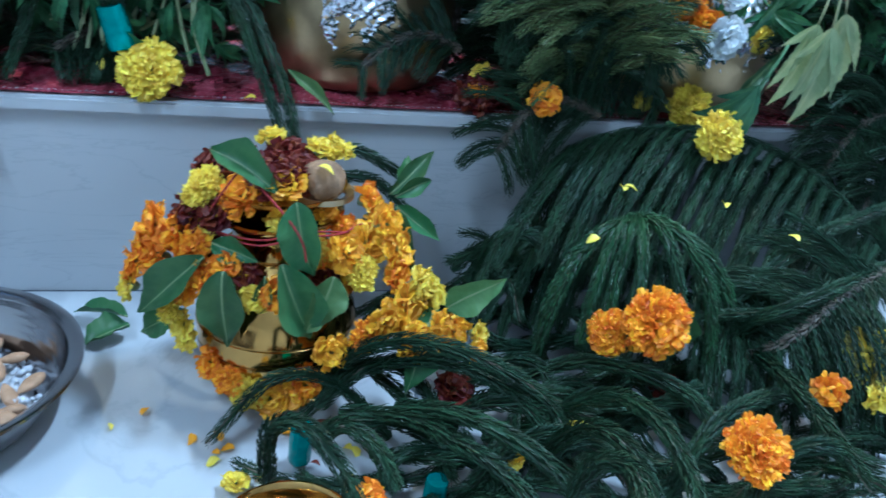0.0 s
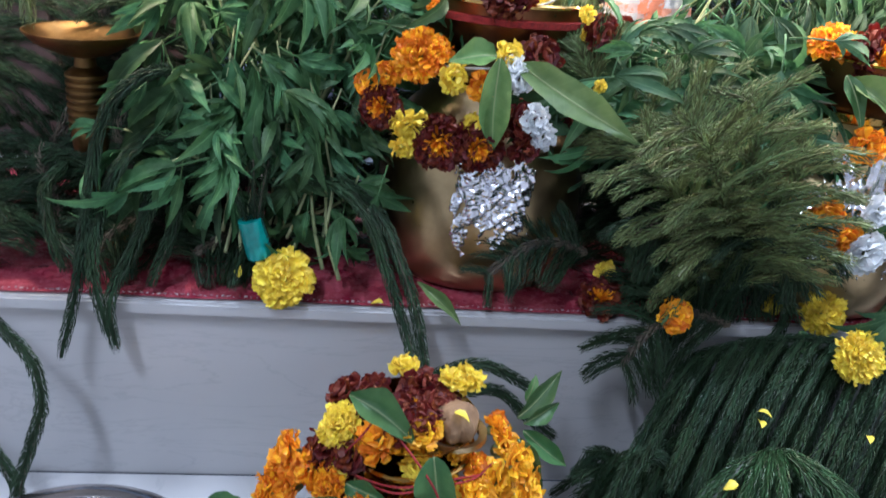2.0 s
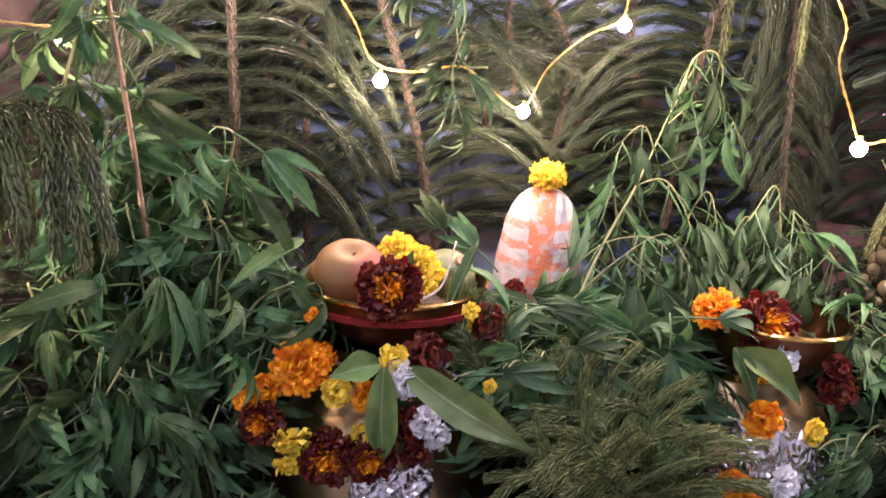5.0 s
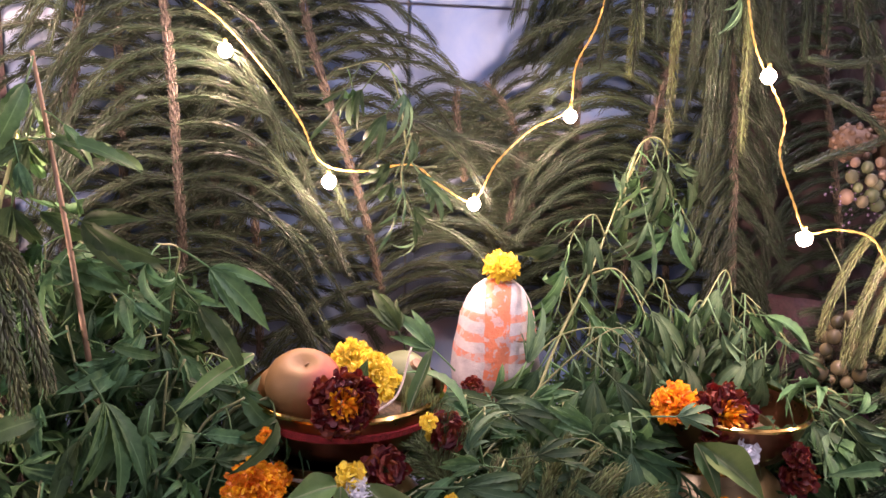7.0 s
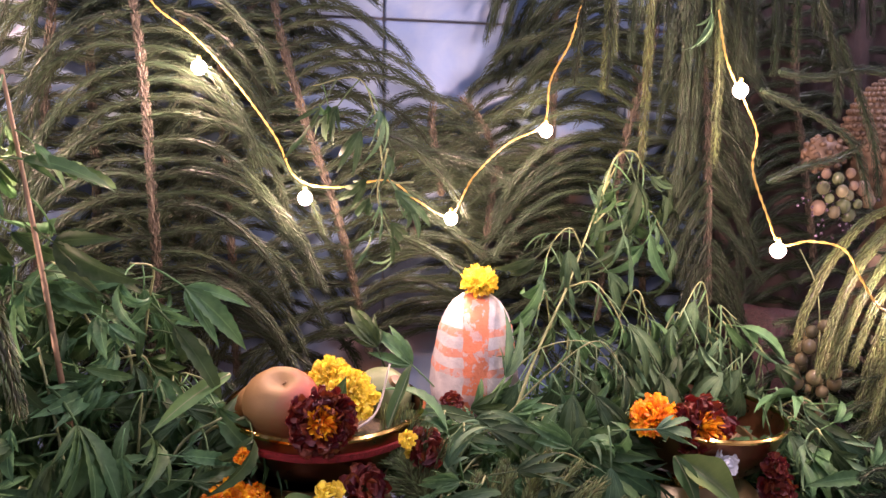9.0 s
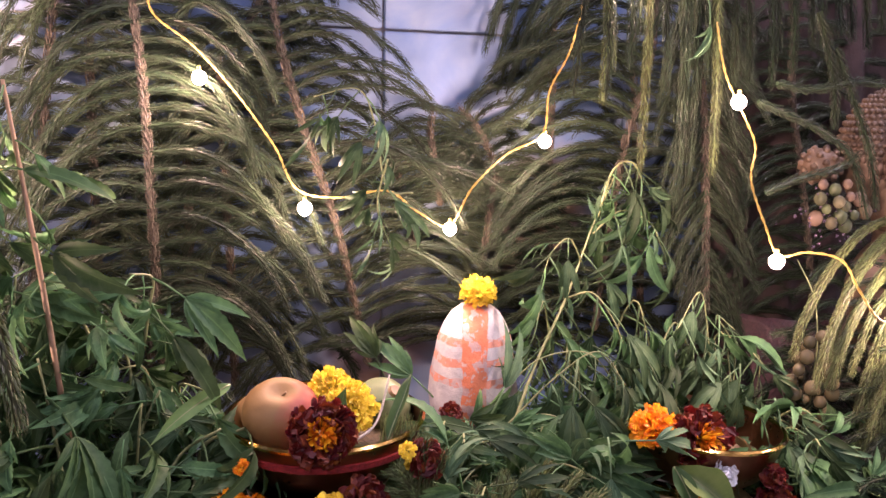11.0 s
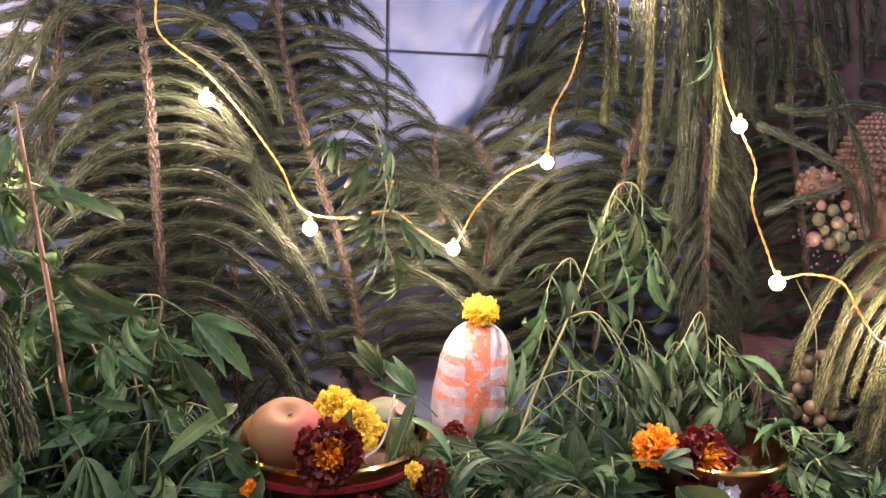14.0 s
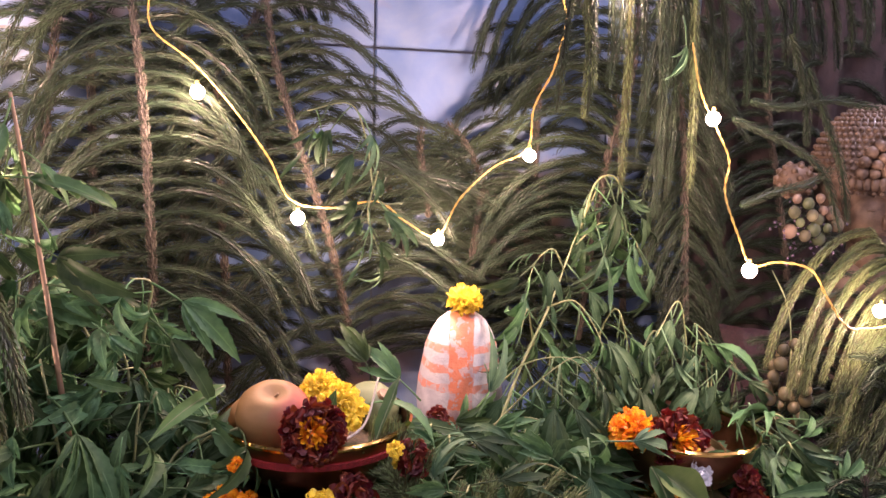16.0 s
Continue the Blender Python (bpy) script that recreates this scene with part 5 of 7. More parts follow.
comb_frond("long pine frond hanging over the brass lamp", [(-0.2752, 0.77, 0.5284), (-0.244, 0.765, 0.5661), (-0.2154, 0.76, 0.5833), (-0.1843, 0.755, 0.5887), (-0.1575, 0.75, 0.5841)], ((0.06, -0.22, 0.15), (0.10, -0.22, 0.05)), 19, 0.140, 2.2, 11, NEEDLE_LIT, "wall pines", 1.35, 0.2)
comb_frond("long pine frond hanging over the brass lamp", [(-0.2872, 0.758, 0.5144), (-0.256, 0.753, 0.5521), (-0.2274, 0.748, 0.5693), (-0.1963, 0.743, 0.5747)], ((0.05, -0.35, 0.15), (0.03, -0.35, 0.00)), 11, 0.180, 2.4, 15, NEEDLE_LIT, "wall pines", 1.3, 0.2)
pine_branch("dark pine branch behind the brass lamp", [(-0.384, 0.830, 0.199), (-0.328, 0.840, 0.275), (-0.290, 0.860, 0.361), (-0.267, 0.880, 0.455)], 26, 0.13, 13, angle=0.4, droop=1.4, group="wall pines")
pine_branch(WALLPINE, [(0.734, 0.990, 0.461), (0.709, 1.000, 0.606), (0.686, 1.010, 0.731), (0.673, 1.010, 0.851)], 26, 0.15, 14, angle=0.2, droop=1.5, needle=NEEDLE_OLIVE, group="wall pines", forward=-0.05)

for k, (st, n, ln) in enumerate((
        ([(-0.125, 1.042, 0.405), (-0.116, 1.042, 0.565), (-0.116, 1.042, 0.717), (-0.112, 1.042, 0.840)], 34, 0.14),
        ([(-0.035, 1.042, 0.398), (-0.026, 1.042, 0.563), (-0.026, 1.042, 0.719), (-0.022, 1.042, 0.846)], 34, 0.14),
        ([(0.070, 1.042, 0.582), (0.066, 1.042, 0.655), (0.061, 1.042, 0.732), (0.054, 1.042, 0.795)], 22, 0.15),
        ([(0.223, 1.042, 0.534), (0.214, 1.042, 0.580), (0.200, 1.042, 0.625), (0.188, 1.042, 0.669)], 18, 0.12),
        ([(0.384, 1.042, 0.394), (0.390, 1.042, 0.516), (0.385, 1.042, 0.633), (0.385, 1.042, 0.825)], 36, 0.14),
        ([(0.517, 1.042, 0.385), (0.509, 1.042, 0.554), (0.489, 1.042, 0.714), (0.478, 1.042, 0.843)], 32, 0.13),
        ([(0.652, 1.042, 0.391), (0.641, 1.042, 0.576), (0.618, 1.042, 0.750), (0.605, 1.042, 0.891)], 34, 0.13),
        ([(0.846, 1.042, 0.378), (0.828, 1.042, 0.573), (0.798, 1.042, 0.756), (0.779, 1.042, 0.903)], 34, 0.15))):
    pine_branch("dark pine branch close against the wall", st, int(n * 0.55), ln, 170 + k, fat=1.1, angle=0.3, droop=1.7, lift=0.2, needle=NEEDLE_OLIVE, group="wall pines", forward=-0.03, short_tip=0.3)

for k, st in enumerate(([(0.330, 1.035, 0.559), (0.313, 1.035, 0.632), (0.292, 1.037, 0.676), (0.267, 1.040, 0.704)], [(0.247, 1.035, 0.593), (0.239, 1.035, 0.644), (0.235, 1.037, 0.676), (0.239, 1.040, 0.704)])):
    pine_branch("dark pine branch close against the wall", st, 12, 0.085, 190 + k, angle=0.3, droop=1.7, lift=0.1, needle=NEEDLE_OLIVE, group="wall pines", fat=1.1, forward=-0.03, short_tip=0.3)

# Filler branches, added to keep the gaps behind pots and hemp dark.
BEHIND = "added pine branch filling the dark gaps behind the pots"
for k, st in enumerate(([(0.20, 0.83, 0.20), (0.21, 0.82, 0.26), (0.21, 0.81, 0.32), (0.20, 0.81, 0.37)], [(0.28, 0.84, 0.20), (0.29, 0.82, 0.26), (0.29, 0.81, 0.32), (0.28, 0.81, 0.38)], [(0.24, 0.80, 0.20), (0.245, 0.785, 0.25), (0.25, 0.775, 0.30), (0.25, 0.77, 0.35)],
                        [(-0.05, 0.88, 0.20), (-0.06, 0.87, 0.32), (-0.06, 0.87, 0.44), (-0.05, 0.88, 0.55)], [(-0.18, 0.88, 0.20), (-0.19, 0.87, 0.32), (-0.20, 0.87, 0.44), (-0.21, 0.88, 0.55)], [(-0.30, 0.88, 0.20), (-0.32, 0.87, 0.32), (-0.33, 0.87, 0.44), (-0.34, 0.88, 0.58)])):
    pine_branch(BEHIND, st, 16, 0.08 if k < 3 else 0.12, 110 + k, angle=0.35, droop=1.5, group="back pines", forward=0.1, floor=STEP_Z + 0.006)
for k, (x, y, top) in enumerate(((-0.11, 0.86, 0.44), (-0.02, 0.87, 0.42), (0.02, 0.89, 0.42), (0.14, 0.86, 0.40), (0.17, 0.80, 0.33), (-0.15, 0.80, 0.34), (-0.06, 0.80, 0.33), (-0.24, 0.84, 0.45), (0.33, 0.85, 0.40), (0.37, 0.88, 0.42), (-0.305, 0.765, 0.30), (-0.250, 0.800, 0.32), (-0.215, 0.775, 0.28))):
    st = [(x, y, 0.20), (x + 0.006, y - 0.008, 0.13 + top * 0.4), (x - 0.004, y - 0.010, 0.07 + top * 0.72), (x, y, top)]
    pine_branch(BEHIND, st, 14, 0.085, 700 + k, angle=0.3, droop=1.4, group="back pines", forward=0.1, floor=STEP_Z + 0.006)
for k, st in enumerate(([(-0.20, 0.775, 0.205), (-0.22, 0.755, 0.235), (-0.24, 0.735, 0.235), (-0.26, 0.715, 0.215)], [(-0.10, 0.765, 0.205), (-0.12, 0.750, 0.230), (-0.15, 0.735, 0.230), (-0.18, 0.72, 0.215)],
                        [(0.30, 0.725, 0.203), (0.27, 0.71, 0.220), (0.24, 0.70, 0.222), (0.21, 0.695, 0.210)], [(-0.34, 0.77, 0.205), (-0.36, 0.75, 0.25), (-0.36, 0.73, 0.25), (-0.34, 0.71, 0.22)])):
    pine_branch("dark pine sprig on the red cloth", st, 10, 0.07, 120 + k, angle=0.5, droop=1.2, group="conifer sprays", facing=(0, -0.7, 0.7), floor=STEP_Z + 0.006)

for k, pts in enumerate((((0.5137, 0.845, 0.7144), (0.5932, 0.845, 0.6861), (0.6345, 0.845, 0.6556), (0.6603, 0.845, 0.5965)),
                          ((0.5338, 0.845, 0.7322), (0.5795, 0.845, 0.7274), (0.6251, 0.845, 0.7366), (0.7003, 0.845, 0.732)),
                          ((0.5311, 0.845, 0.6246), (0.571, 0.845, 0.6395), (0.6133, 0.845, 0.6481), (0.6409, 0.845, 0.6641)),
                          ((0.5997, 0.845, 0.7693), (0.6316, 0.845, 0.7119), (0.6558, 0.845, 0.6643), (0.671, 0.845, 0.6026)),
                          ((0.575, 0.845, 0.8022), (0.5933, 0.845, 0.7632), (0.6049, 0.845, 0.723), (0.6074, 0.845, 0.6876)))):
    root = thing("pine_twig", pts[0], "olive pine twig drooping before the statue", "twig", "hanging twigs")
    pine_twig("needles", [Vector(p) - Vector(pts[0]) for p in pts], NEEDLE_OLIVE, root, 630 + k, 0.0084, 0.0014, 7, 0.56)
for k in range(15):
    rng = random.Random(600 + k)
    x, y = 0.338 + 0.0105 * k + rng.uniform(-0.006, 0.006), 0.880 + rng.uniform(-0.03, 0.03)
    drop = rng.uniform(0.10, 0.19) if k < 8 else rng.uniform(0.16, 0.27)
    sway = rng.uniform(-0.02, 0.02)
    root = thing("pine_twig", (x, y, 0.88), "long pine twig hanging down in front of the wall", "twig", "hanging twigs")
    pine_twig("needles", [(0, 0, 0), (sway * 0.3, -0.006, -drop * 0.35), (sway * 0.7, -0.010, -drop * 0.7), (sway, -0.010, -drop)], NEEDLE_OLIVE if k % 4 else NEEDLE_LIT, root, 600 + k, 0.0082, 0.0014, 7, 0.56)

# ---- feathery fan between the two pots ----
FAN = "feathery grey-green conifer spray between the pots"
for k, st in enumerate((
        [(0.281, 0.675, 0.231), (0.246, 0.635, 0.311), (0.206, 0.610, 0.374), (0.173, 0.610, 0.402)],
        [(0.283, 0.675, 0.231), (0.260, 0.640, 0.318), (0.247, 0.620, 0.380), (0.239, 0.625, 0.415)],
        [(0.286, 0.675, 0.231), (0.285, 0.645, 0.297), (0.293, 0.635, 0.344), (0.301, 0.640, 0.382)],
        [(0.280, 0.680, 0.233), (0.226, 0.650, 0.304), (0.190, 0.640, 0.341), (0.164, 0.650, 0.359)],
        [(0.213, 0.660, 0.324), (0.203, 0.680, 0.349), (0.193, 0.700, 0.366), (0.182, 0.720, 0.379)],
        [(0.243, 0.650, 0.337), (0.233, 0.670, 0.367), (0.225, 0.690, 0.379), (0.213, 0.710, 0.387)])):
    pine_branch(FAN, st, 9, 0.082, 40 + k, angle=0.75, droop=0.9, lift=0.1, needle=CEDAR, bark=CEDAR, group="conifer sprays", fat=1.12, forward=0.25, step=0.0026, brush=0.80, lean=0.60)
pine_branch(FAN, [(0.153, 0.730, 0.385), (0.142, 0.735, 0.407), (0.131, 0.745, 0.423), (0.119, 0.750, 0.438)], 9, 0.05, 50, angle=0.8, droop=0.3, needle=CEDAR, bark=CEDAR, group="conifer sprays", fat=0.85)
pine_branch("dark pine sprig on the red cloth", [(0.166, 0.715, 0.240), (0.132, 0.705, 0.253), (0.102, 0.700, 0.245), (0.074, 0.695, 0.222)], 10, 0.055, 51, angle=0.6, droop=0.8, facing=(0, -0.7, 0.7), group="conifer sprays", fat=0.9, floor=STEP_Z)
pine_branch("dark pine sprig on the red cloth", [(0.283, 0.670, 0.244), (0.234, 0.660, 0.280), (0.202, 0.655, 0.292), (0.178, 0.660, 0.280)], 10, 0.07, 52, angle=0.5, droop=2.0, group="conifer sprays")
pine_branch("dark pine sprig on the red cloth", [(0.283, 0.670, 0.244), (0.295, 0.650, 0.285), (0.319, 0.650, 0.285), (0.338, 0.650, 0.265)], 10, 0.07, 53, angle=0.5, droop=2.0, group="conifer sprays")

SIDE = "dark pine branch filling the corner beside the second pot"
for k, st in enumerate(([(0.50, 0.70, 0.20), (0.53, 0.68, 0.27), (0.55, 0.67, 0.33), (0.56, 0.68, 0.40)], [(0.55, 0.70, 0.20), (0.59, 0.68, 0.26), (0.62, 0.67, 0.32), (0.64, 0.68, 0.38)],
                        [(0.60, 0.78, 0.20), (0.63, 0.76, 0.30), (0.65, 0.75, 0.40), (0.67, 0.75, 0.50)], [(0.60, 0.86, 0.20), (0.63, 0.86, 0.32), (0.65, 0.86, 0.44), (0.66, 0.86, 0.56)], [(0.56, 0.85, 0.20), (0.57, 0.84, 0.30), (0.58, 0.83, 0.40), (0.60, 0.83, 0.48)], [(0.63, 0.83, 0.20), (0.64, 0.82, 0.30), (0.65, 0.82, 0.40), (0.66, 0.82, 0.47)], [(0.68, 0.80, 0.20), (0.71, 0.79, 0.32), (0.73, 0.79, 0.44), (0.74, 0.80, 0.54)])):
    pine_branch(SIDE, st, 18, 0.13, 90 + k, needle=NEEDLE_OLIVE if k > 1 else NEEDLE, angle=0.4, droop=1.5, group="side pines", forward=0.15, floor=STEP_Z + 0.004)

# ---- comb-like fronds lying at the foot of the step ----
comb_frond("large dark green pine frond draped from the step", [(0.264, 0.668, 0.165), (0.306, 0.660, 0.186), (0.363, 0.655, 0.194), (0.427, 0.645, 0.189), (0.483, 0.630, 0.169), (0.529, 0.610, 0.139), (0.565, 0.590, 0.102)], ((-0.54, -0.58, -0.04), (-0.66, -0.64, -0.10)), 23, 0.175, 1.0, 60, None, "low fronds", 1.08)
# Added underlayer: gives the dark between the large frond's twigs.
comb_frond("filler pine frond darkening the gaps of the large one", [(0.259, 0.680, 0.148), (0.316, 0.676, 0.167), (0.377, 0.674, 0.174), (0.448, 0.668, 0.165), (0.508, 0.655, 0.143), (0.557, 0.635, 0.110), (0.606, 0.615, 0.064)], ((-0.30, -0.35, -0.45), (-0.45, -0.50, -0.50)), 30, 0.16, 1.0, 67, None, "low fronds", 1.15)
comb_frond("curled dark green pine frond on the marble", [(0.268, 0.548, 0.146), (0.280, 0.544, 0.156), (0.296, 0.540, 0.158), (0.312, 0.535, 0.150)], ((-0.85, -0.40, 0.20), (0.75, -0.45, 0.05)), 9, 0.130, 3.2, 61, NEEDLE_SPRING, "low fronds", 1.12)
comb_frond("dark green pine frond in the shade of the step", [(0.204, 0.608, 0.100), (0.248, 0.623, 0.110), (0.304, 0.623, 0.100), (0.346, 0.569, 0.100), (0.399, 0.520, 0.100), (0.501, 0.499, 0.090)], ((-0.5, -0.5, 0.0), (-0.1, -0.8, 0.0)), 34, 0.12, 1.6, 66)
pine_branch("dark pine branch trailing over the step edge", [(0.289, 0.665, 0.201), (0.248, 0.655, 0.216), (0.214, 0.650, 0.203), (0.189, 0.645, 0.164)], 12, 0.075, 62, angle=0.5, droop=1.0, group="low fronds", needle=NEEDLE, floor=0.01)
pine_branch("dark pine branch on the marble beyond the marigolds", [(0.494, 0.505, 0.130), (0.448, 0.486, 0.120), (0.396, 0.468, 0.090), (0.364, 0.481, 0.060)], 16, 0.10, 63, angle=0.5, droop=0.8, facing=(0, -0.5, 0.8), group="low fronds", floor=0.008)
pine_branch("dark pine branch against the riser", [(0.272, 0.615, 0.020), (0.237, 0.631, 0.060), (0.202, 0.617, 0.090), (0.175, 0.604, 0.080)], 14, 0.08, 64, angle=0.5, droop=0.9, group="low fronds", floor=0.008)

for k, st in enumerate(([(0.629, 0.660, 0.232), (0.567, 0.655, 0.220), (0.531, 0.650, 0.192), (0.513, 0.645, 0.147)], [(0.669, 0.650, 0.168), (0.613, 0.650, 0.160), (0.576, 0.645, 0.131), (0.560, 0.635, 0.085)],
                        [(0.357, 0.700, 0.255), (0.313, 0.695, 0.243), (0.271, 0.690, 0.226), (0.235, 0.685, 0.205)])):
    pine_branch("dark pine branch beside the large frond", st, 20, 0.10, 180 + k, angle=0.4, droop=1.3, group="low fronds", floor=0.01 if k < 2 else STEP_Z + 0.006, fat=1.15)

# ---- single twigs ----
def loose_twig(pts, seed, label, group="loose pine twigs", needle=None, fat=1.0):
    root = thing("pine_twig", pts[0], label, "twig", group)
    pine_twig("needles", [Vector(p) - Vector(pts[0]) for p in pts], needle or NEEDLE, root, seed, 0.0052 * fat, 0.00095 * fat, 10, 0.56, 0.0021 * fat, 0.0024)
    tube("stem", [Vector(p) - Vector(pts[0]) for p in pts], 0.0017, NEEDLE_BROWN, root, "thin brown stem", 0.006, 5, 0.5)
    return root


OVER = "dark green pine twig hanging over the step edge"
for k, pts in enumerate((
        [(-0.172, 0.735, 0.360), (-0.201, 0.720, 0.375), (-0.236, 0.705, 0.348), (-0.251, 0.692, 0.285), (-0.262, 0.680, 0.209), (-0.278, 0.670, 0.142)],
        [(-0.162, 0.730, 0.288), (-0.194, 0.712, 0.286), (-0.214, 0.695, 0.245), (-0.235, 0.677, 0.195), (-0.232, 0.672, 0.150)],
        [(-0.176, 0.740, 0.313), (-0.213, 0.715, 0.318), (-0.236, 0.695, 0.283), (-0.248, 0.680, 0.223), (-0.237, 0.672, 0.162)],
        [(-0.160, 0.735, 0.265), (-0.183, 0.715, 0.265), (-0.195, 0.700, 0.232), (-0.208, 0.695, 0.199)],
        [(-0.141, 0.735, 0.286), (-0.173, 0.720, 0.297), (-0.201, 0.705, 0.284), (-0.220, 0.692, 0.226)],
        [(-0.113, 0.735, 0.281), (-0.066, 0.710, 0.294), (-0.034, 0.690, 0.276), (-0.012, 0.668, 0.232), (0.006, 0.645, 0.190), (0.017, 0.625, 0.162)],
        [(-0.057, 0.720, 0.298), (-0.021, 0.690, 0.274), (0.001, 0.665, 0.234), (0.015, 0.650, 0.197), (0.025, 0.628, 0.156)],
        [(-0.287, 0.750, 0.284), (-0.299, 0.730, 0.268), (-0.292, 0.710, 0.237), (-0.279, 0.700, 0.207)],
        [(-0.332, 0.740, 0.243), (-0.300, 0.720, 0.237), (-0.271, 0.705, 0.220), (-0.254, 0.700, 0.202)],
        [(-0.344, 0.670, 0.197), (-0.309, 0.650, 0.174), (-0.286, 0.638, 0.152), (-0.281, 0.628, 0.116), (-0.299, 0.622, 0.054), (-0.306, 0.620, 0.026)],
        [(-0.369, 0.670, 0.078), (-0.335, 0.650, 0.065), (-0.316, 0.640, 0.044), (-0.304, 0.630, 0.017)],
        [(0.354, 0.690, 0.221), (0.342, 0.672, 0.198), (0.323, 0.660, 0.173), (0.316, 0.655, 0.142)],
        [(0.025, 0.620, 0.166), (0.062, 0.630, 0.173), (0.095, 0.640, 0.156), (0.123, 0.650, 0.134)],
        [(0.054, 0.620, 0.154), (0.086, 0.635, 0.144), (0.116, 0.640, 0.116), (0.143, 0.640, 0.096)])):
    loose_twig(pts, 300 + k, OVER, fat=1.55)

LOW = "dark green pine twig lying on the marble"
for k, pts in enumerate((
        [(0.036, 0.504, 0.020), (0.061, 0.480, 0.075), (0.100, 0.456, 0.100), (0.144, 0.438, 0.095), (0.186, 0.432, 0.070), (0.202, 0.419, 0.050)],
        [(0.034, 0.478, 0.030), (0.070, 0.483, 0.060), (0.118, 0.460, 0.080), (0.164, 0.439, 0.070), (0.198, 0.413, 0.040)],
        [(-0.001, 0.415, 0.020), (0.002, 0.400, 0.075), (0.022, 0.390, 0.085), (0.042, 0.372, 0.070), (0.055, 0.355, 0.050)],
        [(0.031, 0.412, 0.050), (0.044, 0.406, 0.070), (0.065, 0.398, 0.060), (0.079, 0.378, 0.040)],
        [(0.048, 0.445, 0.050), (0.091, 0.425, 0.060), (0.123, 0.394, 0.060), (0.149, 0.372, 0.050), (0.166, 0.348, 0.040)],
        [(0.085, 0.437, 0.060), (0.117, 0.410, 0.075), (0.151, 0.392, 0.070), (0.177, 0.370, 0.060), (0.192, 0.345, 0.050)],
        [(0.191, 0.493, 0.040), (0.232, 0.485, 0.060), (0.270, 0.459, 0.070), (0.304, 0.440, 0.060), (0.327, 0.412, 0.040)],
        [(0.204, 0.431, 0.060), (0.226, 0.404, 0.090), (0.237, 0.362, 0.100), (0.244, 0.332, 0.090), (0.243, 0.310, 0.080)],
        [(0.179, 0.397, 0.050), (0.194, 0.371, 0.090), (0.206, 0.342, 0.100), (0.213, 0.320, 0.090), (0.214, 0.304, 0.080)],
        [(0.180, 0.345, 0.060), (0.190, 0.340, 0.090), (0.202, 0.324, 0.100), (0.199, 0.293, 0.100)],
        [(0.347, 0.496, 0.050), (0.354, 0.501, 0.090), (0.389, 0.513, 0.120), (0.456, 0.546, 0.140), (0.561, 0.594, 0.150)],
        [(0.368, 0.512, 0.050), (0.369, 0.477, 0.100), (0.412, 0.477, 0.120), (0.508, 0.515, 0.130)],
        [(0.388, 0.529, 0.050), (0.371, 0.445, 0.080), (0.370, 0.385, 0.080), (0.370, 0.325, 0.070)],
        [(0.375, 0.495, 0.050), (0.397, 0.456, 0.050), (0.431, 0.450, 0.070), (0.507, 0.477, 0.060)],
        [(0.262, 0.370, 0.030), (0.279, 0.379, 0.060), (0.320, 0.406, 0.070), (0.382, 0.436, 0.060), (0.427, 0.433, 0.050)],
        [(0.300, 0.337, 0.050), (0.320, 0.354, 0.070), (0.351, 0.357, 0.080), (0.404, 0.355, 0.060)],
        [(0.168, 0.591, 0.070), (0.182, 0.588, 0.110), (0.209, 0.585, 0.120), (0.229, 0.579, 0.110)],
        [(0.162, 0.630, 0.060), (0.187, 0.636, 0.080), (0.200, 0.583, 0.080), (0.202, 0.543, 0.060)],
        [(0.118, 0.436, 0.040), (0.143, 0.434, 0.060), (0.184, 0.432, 0.060), (0.231, 0.430, 0.050)],
        [(0.130, 0.390, 0.030), (0.156, 0.398, 0.050), (0.187, 0.402, 0.060), (0.233, 0.405, 0.040)],
        [(0.329, 0.615, 0.020), (0.253, 0.562, 0.030), (0.194, 0.540, 0.040), (0.164, 0.559, 0.050)],
        [(0.073, 0.534, 0.030), (0.095, 0.496, 0.030), (0.113, 0.448, 0.030), (0.118, 0.391, 0.030)])):
    loose_twig(pts, 340 + k, LOW, fat=1.8)

# a thick litter of twigs on the marble
rng = random.Random(12)
for k in range(95):
    if k < 50:
        x, y = rng.uniform(0.06, 0.50), rng.uniform(0.33, 0.47)
    else:
        x, y = rng.uniform(0.13, 0.55), rng.uniform(0.45, 0.655)
    a, ln, top = rng.uniform(-0.9, 0.9) + (math.pi if rng.random() < 0.5 else 0), rng.uniform(0.07, 0.13), rng.uniform(0.012, 0.05)
    pts = []
    for q in (0.0, 0.3, 0.65, 1.0):
        bend = 0.03 * math.sin(q * 3) * (1 if k % 2 else -1)
        pts.append((x + math.cos(a) * ln * q - math.sin(a) * bend, min(0.678, y + math.sin(a) * ln * q * 0.7 + math.cos(a) * bend), 0.007 + top * math.sin(math.pi * min(1, q * 0.9 + 0.05))))
    loose_twig(pts, 400 + k, LOW, fat=1.5)

